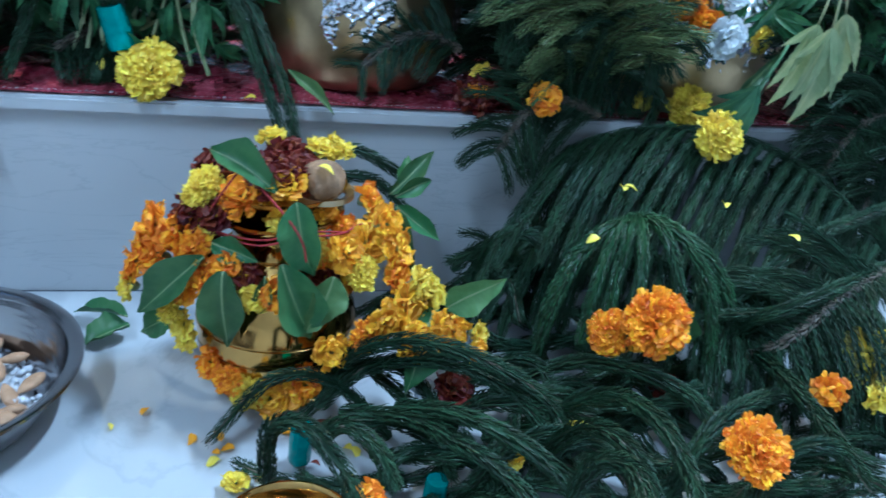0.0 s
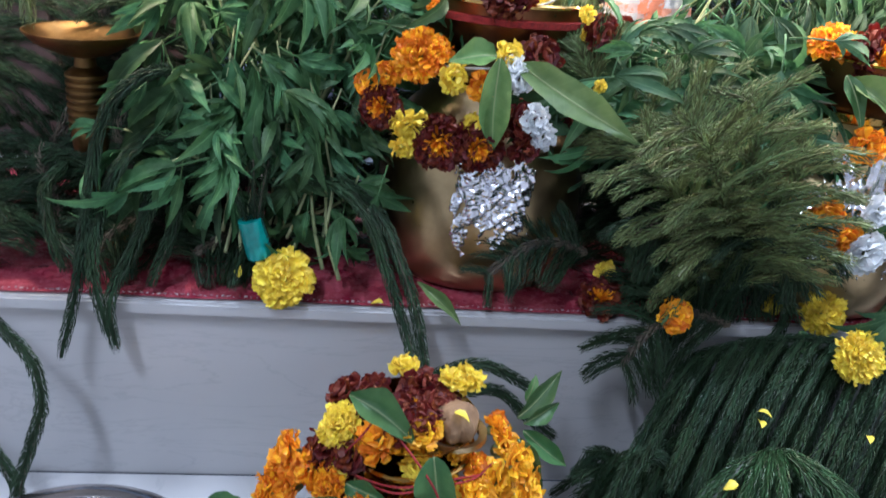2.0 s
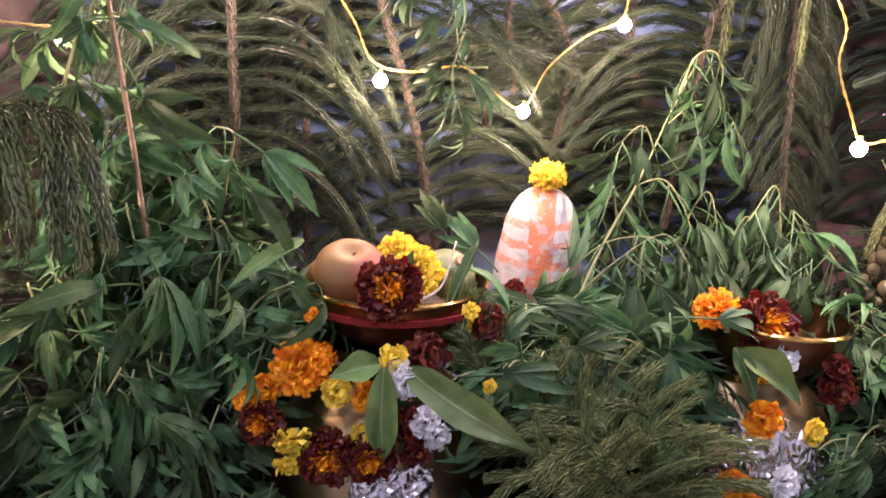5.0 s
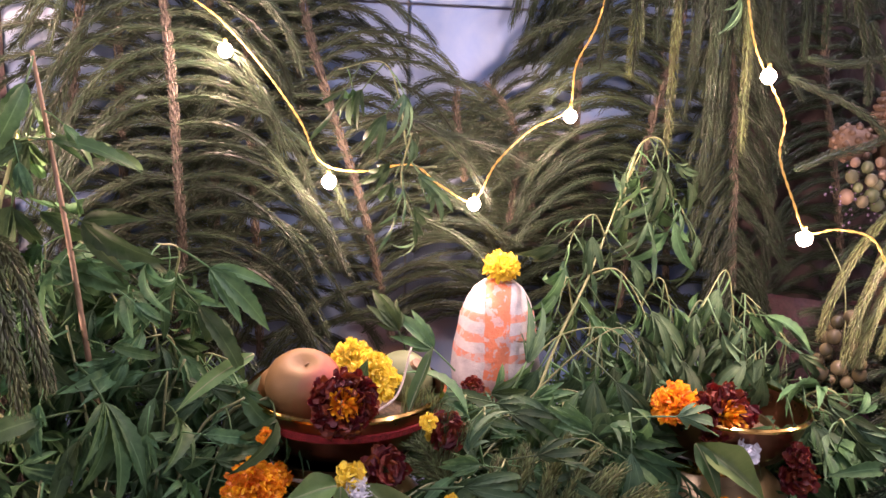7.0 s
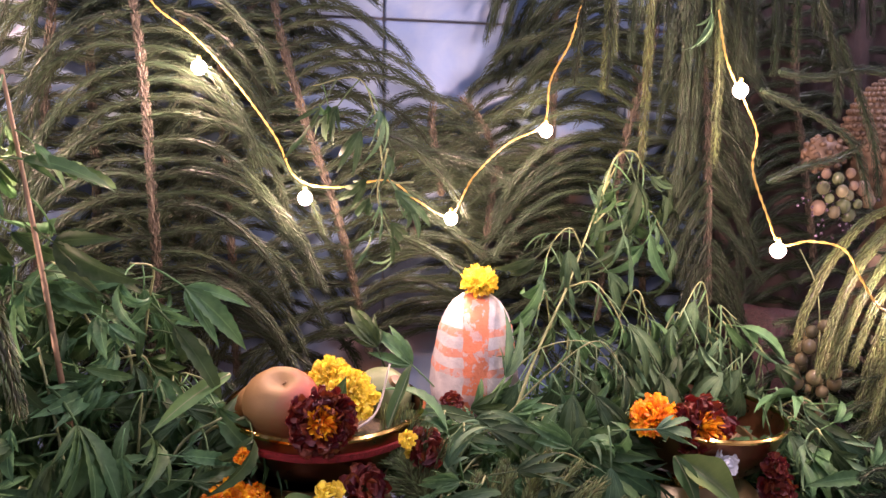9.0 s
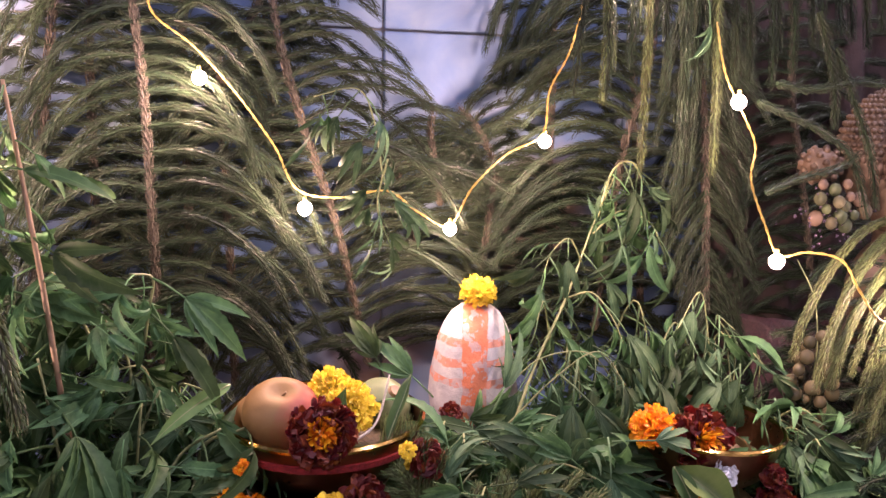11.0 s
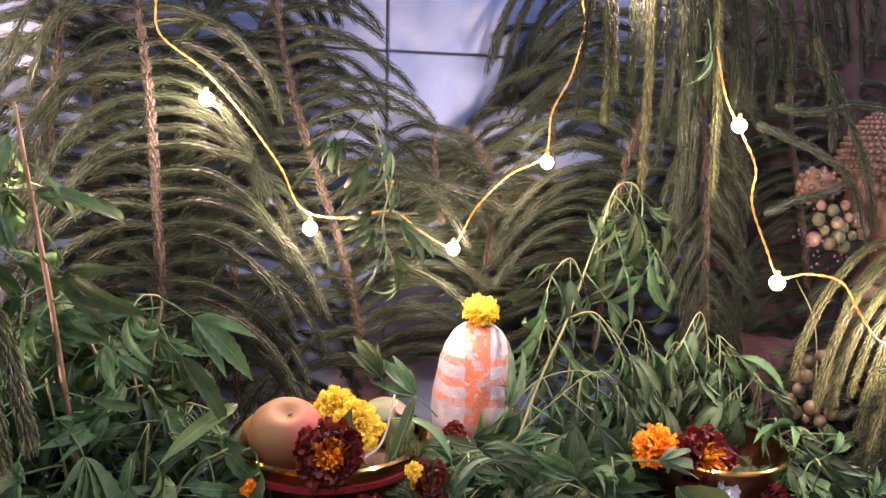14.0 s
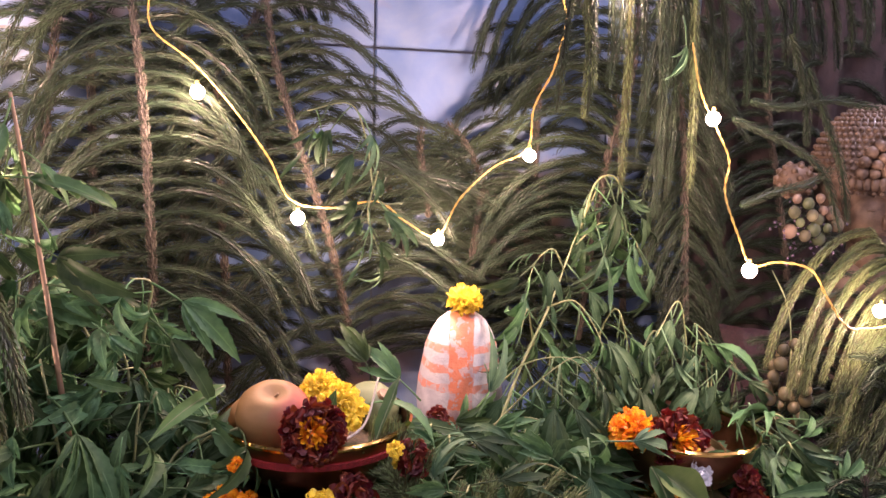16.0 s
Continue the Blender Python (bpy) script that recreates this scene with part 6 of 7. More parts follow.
# ---- teal tape round the cut ends ----
for k, (a, b, lab) in enumerate((((-0.1279, 0.703, 0.2605), (-0.1194, 0.703, 0.2271), "band of teal tape holding the twig bundle"),
                                 ((0.023, 0.450, 0.035), (0.022, 0.449, 0.006), "teal tape at the foot of a pine bunch"), ((0.110, 0.397, 0.030), (0.108, 0.396, 0.006), "teal tape at the foot of a pine bunch"))):
    a, b = Vector(a), Vector(b)
    root = thing("tape_band", b, lab, "tape", "tape bands")
    tr = 0.84 if k == 0 else 0.62
    prof = [(0.0115, 0.0), (0.0125, 0.001), (0.0128, 0.010), (0.0122, 0.012), (0.0128, 0.014), (0.0127, 0.024), (0.0122, 0.026), (0.0126, 0.028), (0.0120, 0.036)]
    lathe("tape", [(r * tr, z * (a - b).length / 0.036) for r, z in prof], TEAL, root, "", 28, 0.08)
    root.rotation_euler = Vector((0, 0, 1)).rotation_difference((a - b).normalized()).to_euler()
    if k == 0:
        for j, dx in enumerate((-0.004, 0.003, 0.006)):
            loose_twig([b + Vector((dx, 0.002, -0.020)), b + Vector((dx, 0, 0.01)), a + Vector((dx * 1.3, 0.0, 0.005)), a + Vector((dx * 4 - 0.01, 0.006, 0.05))], 380 + j, "cut pine stems bound with teal tape")

# ---- hemp bunches ----
TALL = "tall hemp stem with drooping green leaves"
hemp_plant(TALL, [(-0.098, 0.790, 0.329), (-0.114, 0.790, 0.477), (-0.124, 0.800, 0.561), (-0.135, 0.815, 0.632), (-0.148, 0.830, 0.715)], 16, 1, 0.95, None, STALK_RED, 0.0032)
for k, (st, n, sz) in enumerate((
        ([(-0.088, 0.755, 0.235), (-0.102, 0.765, 0.305), (-0.139, 0.765, 0.415), (-0.149, 0.740, 0.385)], 7, 1.0),
        ([(-0.121, 0.745, 0.240), (-0.142, 0.755, 0.308), (-0.166, 0.760, 0.388), (-0.186, 0.770, 0.444)], 11, 1.0),
        ([(-0.116, 0.745, 0.240), (-0.110, 0.760, 0.327), (-0.113, 0.770, 0.420), (-0.129, 0.790, 0.514)], 13, 1.05),
        ([(-0.111, 0.745, 0.240), (-0.087, 0.760, 0.317), (-0.068, 0.770, 0.393), (-0.059, 0.790, 0.473)], 13, 1.0),
        ([(-0.106, 0.745, 0.240), (-0.068, 0.750, 0.296), (-0.044, 0.755, 0.344), (-0.022, 0.765, 0.414)], 11, 0.9),
        ([(-0.125, 0.745, 0.240), (-0.160, 0.740, 0.284), (-0.178, 0.725, 0.305), (-0.198, 0.715, 0.299)], 8, 1.05),
        ([(-0.111, 0.745, 0.234), (-0.058, 0.735, 0.266), (-0.044, 0.720, 0.288), (-0.040, 0.715, 0.300)], 4, 0.65),
        ([(-0.067, 0.715, 0.212), (-0.076, 0.725, 0.249), (-0.081, 0.735, 0.286), (-0.086, 0.745, 0.322)], 6, 0.6),
        ([(-0.052, 0.705, 0.207), (-0.064, 0.720, 0.241), (-0.067, 0.735, 0.276), (-0.072, 0.745, 0.313)], 4, 0.55),
        ([(-0.087, 0.770, 0.329), (-0.055, 0.775, 0.385), (-0.032, 0.780, 0.432), (-0.001, 0.775, 0.453)], 9, 0.95),
        ([(-0.144, 0.760, 0.286), (-0.147, 0.770, 0.361), (-0.162, 0.780, 0.425), (-0.187, 0.790, 0.459)], 10, 1.05),
        ([(-0.088, 0.800, 0.396), (-0.070, 0.810, 0.457), (-0.070, 0.820, 0.498), (-0.088, 0.830, 0.534)], 11, 0.85),
        ([(-0.125, 0.800, 0.387), (-0.154, 0.810, 0.453), (-0.152, 0.820, 0.521), (-0.146, 0.820, 0.571)], 11, 0.9),
        ([(-0.173, 0.820, 0.534), (-0.180, 0.830, 0.587), (-0.169, 0.830, 0.630), (-0.159, 0.830, 0.673)], 7, 1.1))):
    hemp_plant(TALL if k < 5 else "short hemp stem with fresh green leaves", st, n, 20 + k, sz, first=0.42 if k < 6 else 0.2)

for k, (st, n, sz) in enumerate((
        ([(-0.075, 0.765, 0.279), (-0.083, 0.770, 0.329), (-0.100, 0.775, 0.377), (-0.119, 0.770, 0.409)], 10, 0.9),
        ([(-0.047, 0.785, 0.350), (-0.056, 0.790, 0.404), (-0.060, 0.795, 0.447), (-0.046, 0.800, 0.479)], 10, 0.9),
        ([(-0.182, 0.770, 0.333), (-0.188, 0.775, 0.389), (-0.195, 0.780, 0.425), (-0.203, 0.785, 0.451)], 9, 1.0),
        ([(-0.103, 0.820, 0.430), (-0.089, 0.830, 0.486), (-0.103, 0.840, 0.523), (-0.121, 0.850, 0.549)], 10, 0.85),
        ([(-0.024, 0.785, 0.380), (-0.019, 0.790, 0.419), (-0.010, 0.785, 0.440), (0.017, 0.775, 0.452)], 8, 0.85))):
    hemp_plant("drooping hemp stem in the tall bunch", st, n, 200 + k, sz, HEMP_LEAVES + WILTED, None, 0.0024, 0.1, 0.9, 0.9)

rng = random.Random(301)
for k in range(7):
    p = Vector((-0.075 - 0.021 * k, rng.uniform(0.745, 0.775), rng.uniform(0.225, 0.30)))
    w = Vector((rng.uniform(-0.3, 0.3), -0.15, 1)) * rng.uniform(0.07, 0.11)
    hemp_plant("short hemp stem with fresh green leaves", [p, p + w * 0.4, p + w * 0.75, p + w + Vector((rng.uniform(-.02, .02), -0.01, -0.008))], 7, 320 + k, rng.uniform(0.6, 0.85), HEMP_LEAVES, None, 0.0016, 0.1, 1.0, 0.6)

for k in range(17):
    p = Vector((rng.uniform(-0.19, 0.00), rng.uniform(0.80, 0.86), rng.uniform(0.37, 0.53)))
    if p.x > -0.05:
        p.z = min(p.z, 0.44)
    w = Vector((rng.uniform(-0.5, 0.5), -0.2, rng.uniform(0.5, 1.0))) * rng.uniform(0.06, 0.10)
    hemp_plant("hemp stem with hanging leaves in the tall bunch", [p, p + w * 0.4, p + w * 0.75, p + w + Vector((rng.uniform(-.02, .02), -0.015, -0.012))], 8, 350 + k, rng.uniform(0.7, 1.0), HEMP_LEAVES, None, 0.0016, 0.1, 1.0, 0.95)

for k in range(13):
    x = -0.062 - 0.0095 * k
    p = Vector((x + rng.uniform(-.008, .008), rng.uniform(0.718, 0.740), rng.uniform(0.215, 0.25)))
    t = p + Vector((rng.uniform(-.05, .04), rng.uniform(0, .03), rng.uniform(0.12, 0.19)))
    hemp_plant("bare pale hemp stem rising from the bunch", [p, p.lerp(t, 0.35) + Vector((0.006, 0, 0)), p.lerp(t, 0.7), t + Vector((rng.uniform(-.02, .02), 0, 0))], 6, 400 + k, 0.75, HEMP_LEAVES + WILTED, PALE_STALK, 0.0018, 0.4, 1.0, 1.0)

WILT = "wilted pale hemp stem with hanging leaves"
for k, (st, n, sz) in enumerate((
        ([(0.250, 0.810, 0.402), (0.288, 0.840, 0.465), (0.332, 0.872, 0.522), (0.380, 0.920, 0.582), (0.409, 0.930, 0.637)], 9, 0.9),
        ([(0.386, 0.920, 0.593), (0.403, 0.925, 0.641), (0.422, 0.920, 0.650), (0.434, 0.915, 0.629)], 14, 0.95),
        ([(0.376, 0.910, 0.577), (0.404, 0.905, 0.601), (0.435, 0.900, 0.589), (0.447, 0.895, 0.566)], 12, 1.0),
        ([(0.357, 0.895, 0.551), (0.343, 0.895, 0.575), (0.323, 0.890, 0.564), (0.312, 0.885, 0.543)], 8, 0.85),
        ([(0.329, 0.872, 0.519), (0.348, 0.850, 0.529), (0.363, 0.835, 0.507), (0.371, 0.825, 0.484)], 5, 1.05),
        ([(0.245, 0.800, 0.423), (0.283, 0.790, 0.466), (0.323, 0.785, 0.491), (0.342, 0.765, 0.465)], 8, 1.0),
        ([(0.260, 0.840, 0.445), (0.293, 0.840, 0.470), (0.335, 0.830, 0.476), (0.361, 0.820, 0.450)], 10, 0.9),
        ([(0.479, 0.830, 0.395), (0.477, 0.840, 0.464), (0.463, 0.842, 0.526), (0.425, 0.820, 0.496)], 11, 0.95),
        ([(0.499, 0.830, 0.393), (0.503, 0.835, 0.464), (0.482, 0.840, 0.502), (0.490, 0.820, 0.492)], 9, 0.85),
        ([(0.519, 0.820, 0.395), (0.523, 0.820, 0.455), (0.512, 0.820, 0.468), (0.510, 0.800, 0.462)], 7, 0.8),
        ([(0.427, 0.830, 0.400), (0.422, 0.840, 0.456), (0.411, 0.845, 0.467), (0.384, 0.830, 0.467)], 7, 0.85),
        ([(0.171, 0.860, 0.626), (0.147, 0.860, 0.631), (0.137, 0.865, 0.686), (0.122, 0.865, 0.716), (0.084, 0.870, 0.709)], 9, 0.72),
        ([(0.148, 0.862, 0.656), (0.138, 0.858, 0.616), (0.147, 0.855, 0.586)], 7, 0.68))):
    hemp_plant(WILT, st, n, 60 + k, sz, WILTED + HEMP_LEAVES[3:4], None, 0.0016 if k < 2 else 0.0010, 0.15, 0.9, 1.2, "wilted hemp")

rng = random.Random(55)
for k in range(12):
    p = Vector((rng.uniform(0.30, 0.56), rng.uniform(0.845, 0.90), rng.uniform(0.37, 0.46)))
    s = rng.uniform(-1, 1)
    k1, k2 = rng.uniform(0.6, 1.2), rng.uniform(-0.3, 1.0)
    hemp_plant(WILT, [p, p + Vector((0.020 * s, -0.005, 0.04 * k1)), p + Vector((0.045 * s, -0.02, 0.062 * k1)), p + Vector((0.075 * s, -0.035, 0.055 * k1 * k2))], 9, 230 + k, rng.uniform(0.75, 1.0), WILTED + HEMP_LEAVES[2:5], None, 0.0013, 0.15, 1.0, 1.1, "wilted hemp")

HEAPED = "hemp stem lying in the heap of greenery"
rng = random.Random(77)
for k in range(78):
    x = rng.uniform(0.20, 0.56)
    y = rng.uniform(0.75, 0.86)
    z = 0.335 + 0.25 * (y - 0.70) + rng.uniform(-0.02, 0.03)
    if 0.30 < x < 0.51 and y < 0.87:
        x = 0.25 + rng.uniform(-0.05, 0.06)
    if abs(x - 0.25) < 0.07:
        z -= 0.008
    p = Vector((x, y, z))
    w = Vector((rng.uniform(-1, 1), -0.4, rng.uniform(-0.1, 0.35))).normalized() * rng.uniform(0.06, 0.11)
    hemp_plant(HEAPED, [p, p + w * 0.35 + Vector((0, 0, 0.012)), p + w * 0.7 + Vector((0, 0, 0.014)), p + w], 7, 100 + k, rng.uniform(0.7, 1.05), HEMP_LEAVES + WILTED, None, 0.0016, 0.1, 1.0, 0.25, "heaped hemp")
for k in range(12):
    p = Vector((rng.uniform(0.49, 0.58), rng.uniform(0.69, 0.75), rng.uniform(0.29, 0.35)))
    w = Vector((rng.uniform(-1, 1), -0.4, rng.uniform(-0.1, 0.5))).normalized() * 0.08
    hemp_plant(HEAPED, [p, p + w * 0.35 + Vector((0, 0, 0.012)), p + w * 0.7 + Vector((0, 0, 0.014)), p + w], 6, 140 + k, rng.uniform(0.65, 1.0), None, None, 0.0016, 0.1, 1.0, 0.3, "heaped hemp")

# leaves hanging into the second bowl from behind
rng = random.Random(91)
for k in range(13):
    a = math.radians(20 + 11 * k)
    p = Vector((0.408 + 0.085 * math.cos(a), 0.778 + 0.085 * math.sin(a), rng.uniform(0.455, 0.485)))
    w = Vector((0.408, 0.765, 0.430)) - p + Vector((rng.uniform(-.03, .03), 0, rng.uniform(-.03, .0)))
    ob = shared("hemp_leaf", WILTED[k % 4], aim(p, w, (rng.uniform(-.4, .4), -0.7, 0.8), rng.uniform(0.6, 0.85)))
    tagged(ob, "wilted hemp leaf drooping into the copper bowl", "leaf", "single hemp leaves")

# leaves lit from behind by the bulb at the tall stem
for k, (p, w) in enumerate((((-0.150, 0.838, 0.676), (-0.25, -0.1, -1)), ((-0.166, 0.842, 0.672), (0.15, -0.1, -1)), ((-0.140, 0.836, 0.655), (0.9, -0.2, -0.3)), ((-0.176, 0.840, 0.655), (-0.5, -0.2, -0.8)))):
    ob = shared("hemp_leaf", HEMP_LEAVES[(k + 1) % 6], aim(p, w, (0.1, -1, 0.2), 0.85))
    tagged(ob, "hemp leaf glowing before a fairy light", "leaf", "single hemp leaves")
leaf_between((0.0067, 0.775, 0.4885), (-0.0484, 0.735, 0.4634), 0.015, (0.1, -0.8, 0.6), True, 0.3, 33, "long pale green leaf drooping beside the fruit bowl")

# leaves before the foot of the white stone
for k in range(11):
    p = Vector((0.190 + 0.012 * k, rng.uniform(0.845, 0.870), rng.uniform(0.365, 0.385)))
    w = Vector((rng.uniform(-0.7, 0.7), -0.15, rng.uniform(0.3, 1.0)))
    ob = shared("hemp_leaf", (WILTED + HEMP_LEAVES)[k % 9], aim(p, w, (rng.uniform(-.4, .4), -1, 0.4), rng.uniform(0.42, 0.62)))
    tagged(ob, "hemp leaf standing before the white stone", "leaf", "single hemp leaves")

# single large leaves that stand out
for k, (a, b, n, sc, pale) in enumerate((
        ((-0.148, 0.738, 0.383), (-0.154, 0.725, 0.329), (-0.2, -1, 0.2), 1.15, False), ((-0.150, 0.715, 0.309), (-0.198, 0.700, 0.300), (0, -0.6, 0.8), 1.15, False),
        ((-0.058, 0.745, 0.422), (-0.001, 0.730, 0.422), (0, -0.8, 0.6), 1.1, False), ((-0.149, 0.712, 0.308), (-0.158, 0.700, 0.276), (0.2, -1, 0.3), 0.85, False),
        ((-0.017, 0.700, 0.316), (-0.030, 0.690, 0.266), (0, -1, 0.2), 0.8, False), ((0.145, 0.840, 0.454), (0.126, 0.850, 0.505), (0, -1, 0.3), 0.85, False),
        ((0.185, 0.830, 0.444), (0.145, 0.840, 0.486), (0, -1, 0.4), 0.85, False), ((-0.158, 0.820, 0.639), (-0.167, 0.810, 0.593), (0, -1, 0.3), 1.2, False),
        ((0.484, 0.800, 0.464), (0.477, 0.790, 0.400), (0, -1, 0), 0.9, True), ((0.476, 0.760, 0.434), (0.487, 0.740, 0.386), (0.2, -1, 0.2), 0.9, True),
        ((0.457, 0.820, 0.494), (0.449, 0.810, 0.441), (0, -1, 0), 0.9, True), ((0.298, 0.705, 0.442), (0.347, 0.690, 0.445), (0, -0.8, 0.5), 0.95, True), ((0.297, 0.710, 0.444), (0.291, 0.690, 0.416), (0, -1, 0.3), 0.9, True), ((0.494, 0.760, 0.443), (0.496, 0.740, 0.391), (0.2, -1, 0.1), 1.0, True), ((0.440, 0.660, 0.355), (0.420, 0.640, 0.327), (0, -1, 0.3), 0.9, True),
        ((0.418, 0.800, 0.805), (0.428, 0.800, 0.752), (0.6, -1, 0), 0.75, True), ((0.433, 0.630, 0.286), (0.395, 0.610, 0.231), (0, -1, 0.1), 1.3, True), ((0.001, 0.800, 0.458), (-0.042, 0.780, 0.449), (0, -0.8, 0.6), 1.0, True))):
    a, b = Vector(a), Vector(b)
    pool = WILTED if pale else HEMP_LEAVES
    ob = shared("hemp_leaf", pool[k % len(pool)], aim(a, b - a, n, sc))
    tagged(ob, "single spread hemp leaf with toothed fingers", "leaf", "single hemp leaves")

for a, b, sc in (((0.427, 0.580, 0.349), (0.426, 0.560, 0.220), 1.15), ((0.432, 0.586, 0.353), (0.455, 0.570, 0.247), 1.0), ((0.428, 0.590, 0.343), (0.409, 0.575, 0.238), 1.0)):
    wl = shared("hemp_leaf", BIG_WILTED, aim(a, Vector(b) - Vector(a), (0.1, -1, 0.15), sc))
    tagged(wl, "large withered pale hemp leaf hanging beside the pot", "leaf", "single hemp leaves")
for k, (a, b) in enumerate((
        ((-0.173, 0.754, 0.469), (-0.185, 0.742, 0.396)),
        ((-0.133, 0.742, 0.494), (-0.151, 0.73, 0.433)),
        ((-0.084, 0.73, 0.555), (-0.051, 0.718, 0.529)),
        ((-0.069, 0.754, 0.46), (-0.076, 0.742, 0.4)),
        ((-0.048, 0.742, 0.443), (0.007, 0.73, 0.437)),
        ((-0.139, 0.73, 0.418), (-0.148, 0.718, 0.328)),
        ((-0.155, 0.754, 0.347), (-0.2, 0.742, 0.298)),
        ((-0.094, 0.742, 0.405), (-0.08, 0.73, 0.356)),
        ((-0.035, 0.73, 0.411), (-0.04, 0.718, 0.36)),
        ((-0.124, 0.754, 0.373), (-0.113, 0.742, 0.325)),
        ((-0.123, 0.742, 0.444), (-0.128, 0.73, 0.402)),
        ((-0.095, 0.73, 0.33), (-0.14, 0.718, 0.301)),
        ((-0.03, 0.754, 0.329), (-0.055, 0.742, 0.291)),
        ((-0.173, 0.742, 0.639), (-0.164, 0.73, 0.607)),
        ((-0.141, 0.73, 0.655), (-0.132, 0.718, 0.616)),
        ((-0.196, 0.754, 0.604), (-0.162, 0.742, 0.598)))):
    a, b = Vector(a), Vector(b)
    bl = shared("hemp_leaf", BROAD_HEMP[k % 3], aim(a, b - a, (0.25 * (-1) ** k, -1, 0.45), (b - a).length / 0.104))
    tagged(bl, "broad green hemp leaf drooping in the tall bunch", "leaf", "single hemp leaves")

# ---- brass oil lamp ----
lampst = thing("oil_lamp", (-0.277, 0.790, STEP_Z + 0.005), "tarnished brass oil lamp stand with a ringed column, shade painted in", "lamp")
SLIM = 0.78
lathe("foot", [(r * SLIM, z) for r, z in ((0.045, 0.0), (0.046, 0.004), (0.043, 0.008), (0.045, 0.011), (0.036, 0.016), (0.026, 0.024), (0.016, 0.030))], SHADED_BRASS, lampst)
col = [(0.014, 0.028), (0.017, 0.034), (0.012, 0.042), (0.013, 0.060), (0.018, 0.085), (0.021, 0.105)]
for i in range(8):
    z = 0.110 + i * 0.0065
    col += [(0.0195, z), (0.0225, z + 0.0016), (0.0225, z + 0.0042), (0.0195, z + 0.0058)]
col += [(0.012, 0.166), (0.010, 0.180)]
lathe("column", [(r * SLIM, z) for r, z in col], SHADED_BRASS, lampst, "ringed brass column", 40)
lathe("dish", thick([(r * SLIM, z) for r, z in ((0.012, 0.174), (0.030, 0.178), (0.050, 0.186), (0.060, 0.194), (0.061, 0.196))], 0.0016), SHADED_BRASS, lampst, "shallow oil dish", 56)
ball = thing("brass_bell", (-0.165, 0.800, STEP_Z + 0.004), "small dark brass bell behind the leaves", "bell")
lathe("bell", [(0.026, 0.0), (0.027, 0.004), (0.021, 0.018), (0.018, 0.036), (0.012, 0.046), (0.004, 0.050), (0.004, 0.070), (0.007, 0.074), (0.006, 0.080), (0.0005, 0.082)], SHADED_BRASS, ball)


# ---- statue, beads and grapes ----
def statue(place):
    bm = bmesh.new()

    def ball_at(x, y, z, rx, ry, rz, sub=3):
        bmesh.ops.create_icosphere(bm, subdivisions=sub, radius=1.0, matrix=Matrix.Translation((x, y, z)) @ Matrix.Diagonal((rx, ry, rz, 1)))

    def cone_at(x, y, z0, z1, r0, r1, seg=24):
        bmesh.ops.create_cone(bm, cap_ends=True, segments=seg, radius1=r0, radius2=r1, depth=z1 - z0, matrix=Matrix.Translation((x, y, (z0 + z1) / 2)))
    cone_at(0, 0, -0.011, 0.17, 0.062, 0.050)
    ball_at(0, 0, 0.17, 0.056, 0.046, 0.070)
    ball_at(0, 0.004, 0.28, 0.048, 0.036, 0.080)
    for sx in (-1, 1):
        ball_at(0.090 * sx, 0.0, 0.440, 0.022, 0.020, 0.020)
        for k in range(40):
            z = 1 - 2 * (k + 0.5) / 40
            q, a = math.sqrt(1 - z * z), k * 2.4
            ball_at(0.090 * sx + 0.022 * q * math.cos(a), 0.020 * q * math.sin(a), 0.440 + 0.020 * z, 0.0045, 0.0045, 0.0045, 1)
        ball_at(0.034 * sx, 0.002, 0.398, 0.009, 0.010, 0.018, 2)
    cone_at(0, 0, 0.33, 0.385, 0.022, 0.020)
    ball_at(0, -0.006, 0.402, 0.033, 0.036, 0.042)
    ball_at(0, -0.041, 0.398, 0.005, 0.007, 0.010, 2)
    for sx in (-1, 1):
        ball_at(0.013 * sx, -0.036, 0.410, 0.0070, 0.003, 0.0024, 2)
    ball_at(0, -0.037, 0.383, 0.008, 0.004, 0.0028, 2)
    ball_at(0, -0.006, 0.437, 0.042, 0.038, 0.014)
    for k in range(15):
        a = math.pi * (1.05 + 0.90 * k / 14)
        ball_at(0.041 * math.cos(a), -0.006 + 0.038 * math.sin(a), 0.440, 0.0056, 0.005, 0.0085, 2)
        ball_at(0.043 * math.cos(a), -0.006 + 0.039 * math.sin(a), 0.429, 0.0030, 0.003, 0.0030, 1)
    ball_at(0, 0.012, 0.455, 0.066, 0.046, 0.075)
    for row in range(15):
        el = -0.10 + row * 0.112
        count = int(52 * math.cos(el)) + 3
        for k in range(count):
            a = 2 * math.pi * (k + 0.5 * (row % 2)) / count
            ball_at(0.066 * math.cos(el) * math.cos(a), 0.012 + 0.046 * math.cos(el) * math.sin(a), 0.455 + 0.075 * math.sin(el), 0.0034, 0.0034, 0.0036, 1)
    for ring, (rr, n, b) in enumerate(((0.030, 9, 0.0075), (0.018, 7, 0.0065))):
        for k in range(n):
            a = math.pi * k / (n - 1)
            ball_at(rr * math.cos(a), -0.036 - 0.004 * ring, 0.452 + rr * 1.15 * math.sin(a), b, 0.008, b, 2)
    ball_at(0, -0.040, 0.456, 0.012, 0.009, 0.013, 2)
    for v in bm.verts:
        v.co += v.co.normalized() * noise.noise(v.co * 260) * 0.0008
    ob = part("statue", bm, CLAY, None, "", True)
    ob.location = place
    ob.rotation_euler = (0, 0, radians(-18))
    return tagged(ob, "painted clay statue with a tall ornate crown", "statue")


statue((0.757, 0.905, STEP_Z + 0.018))


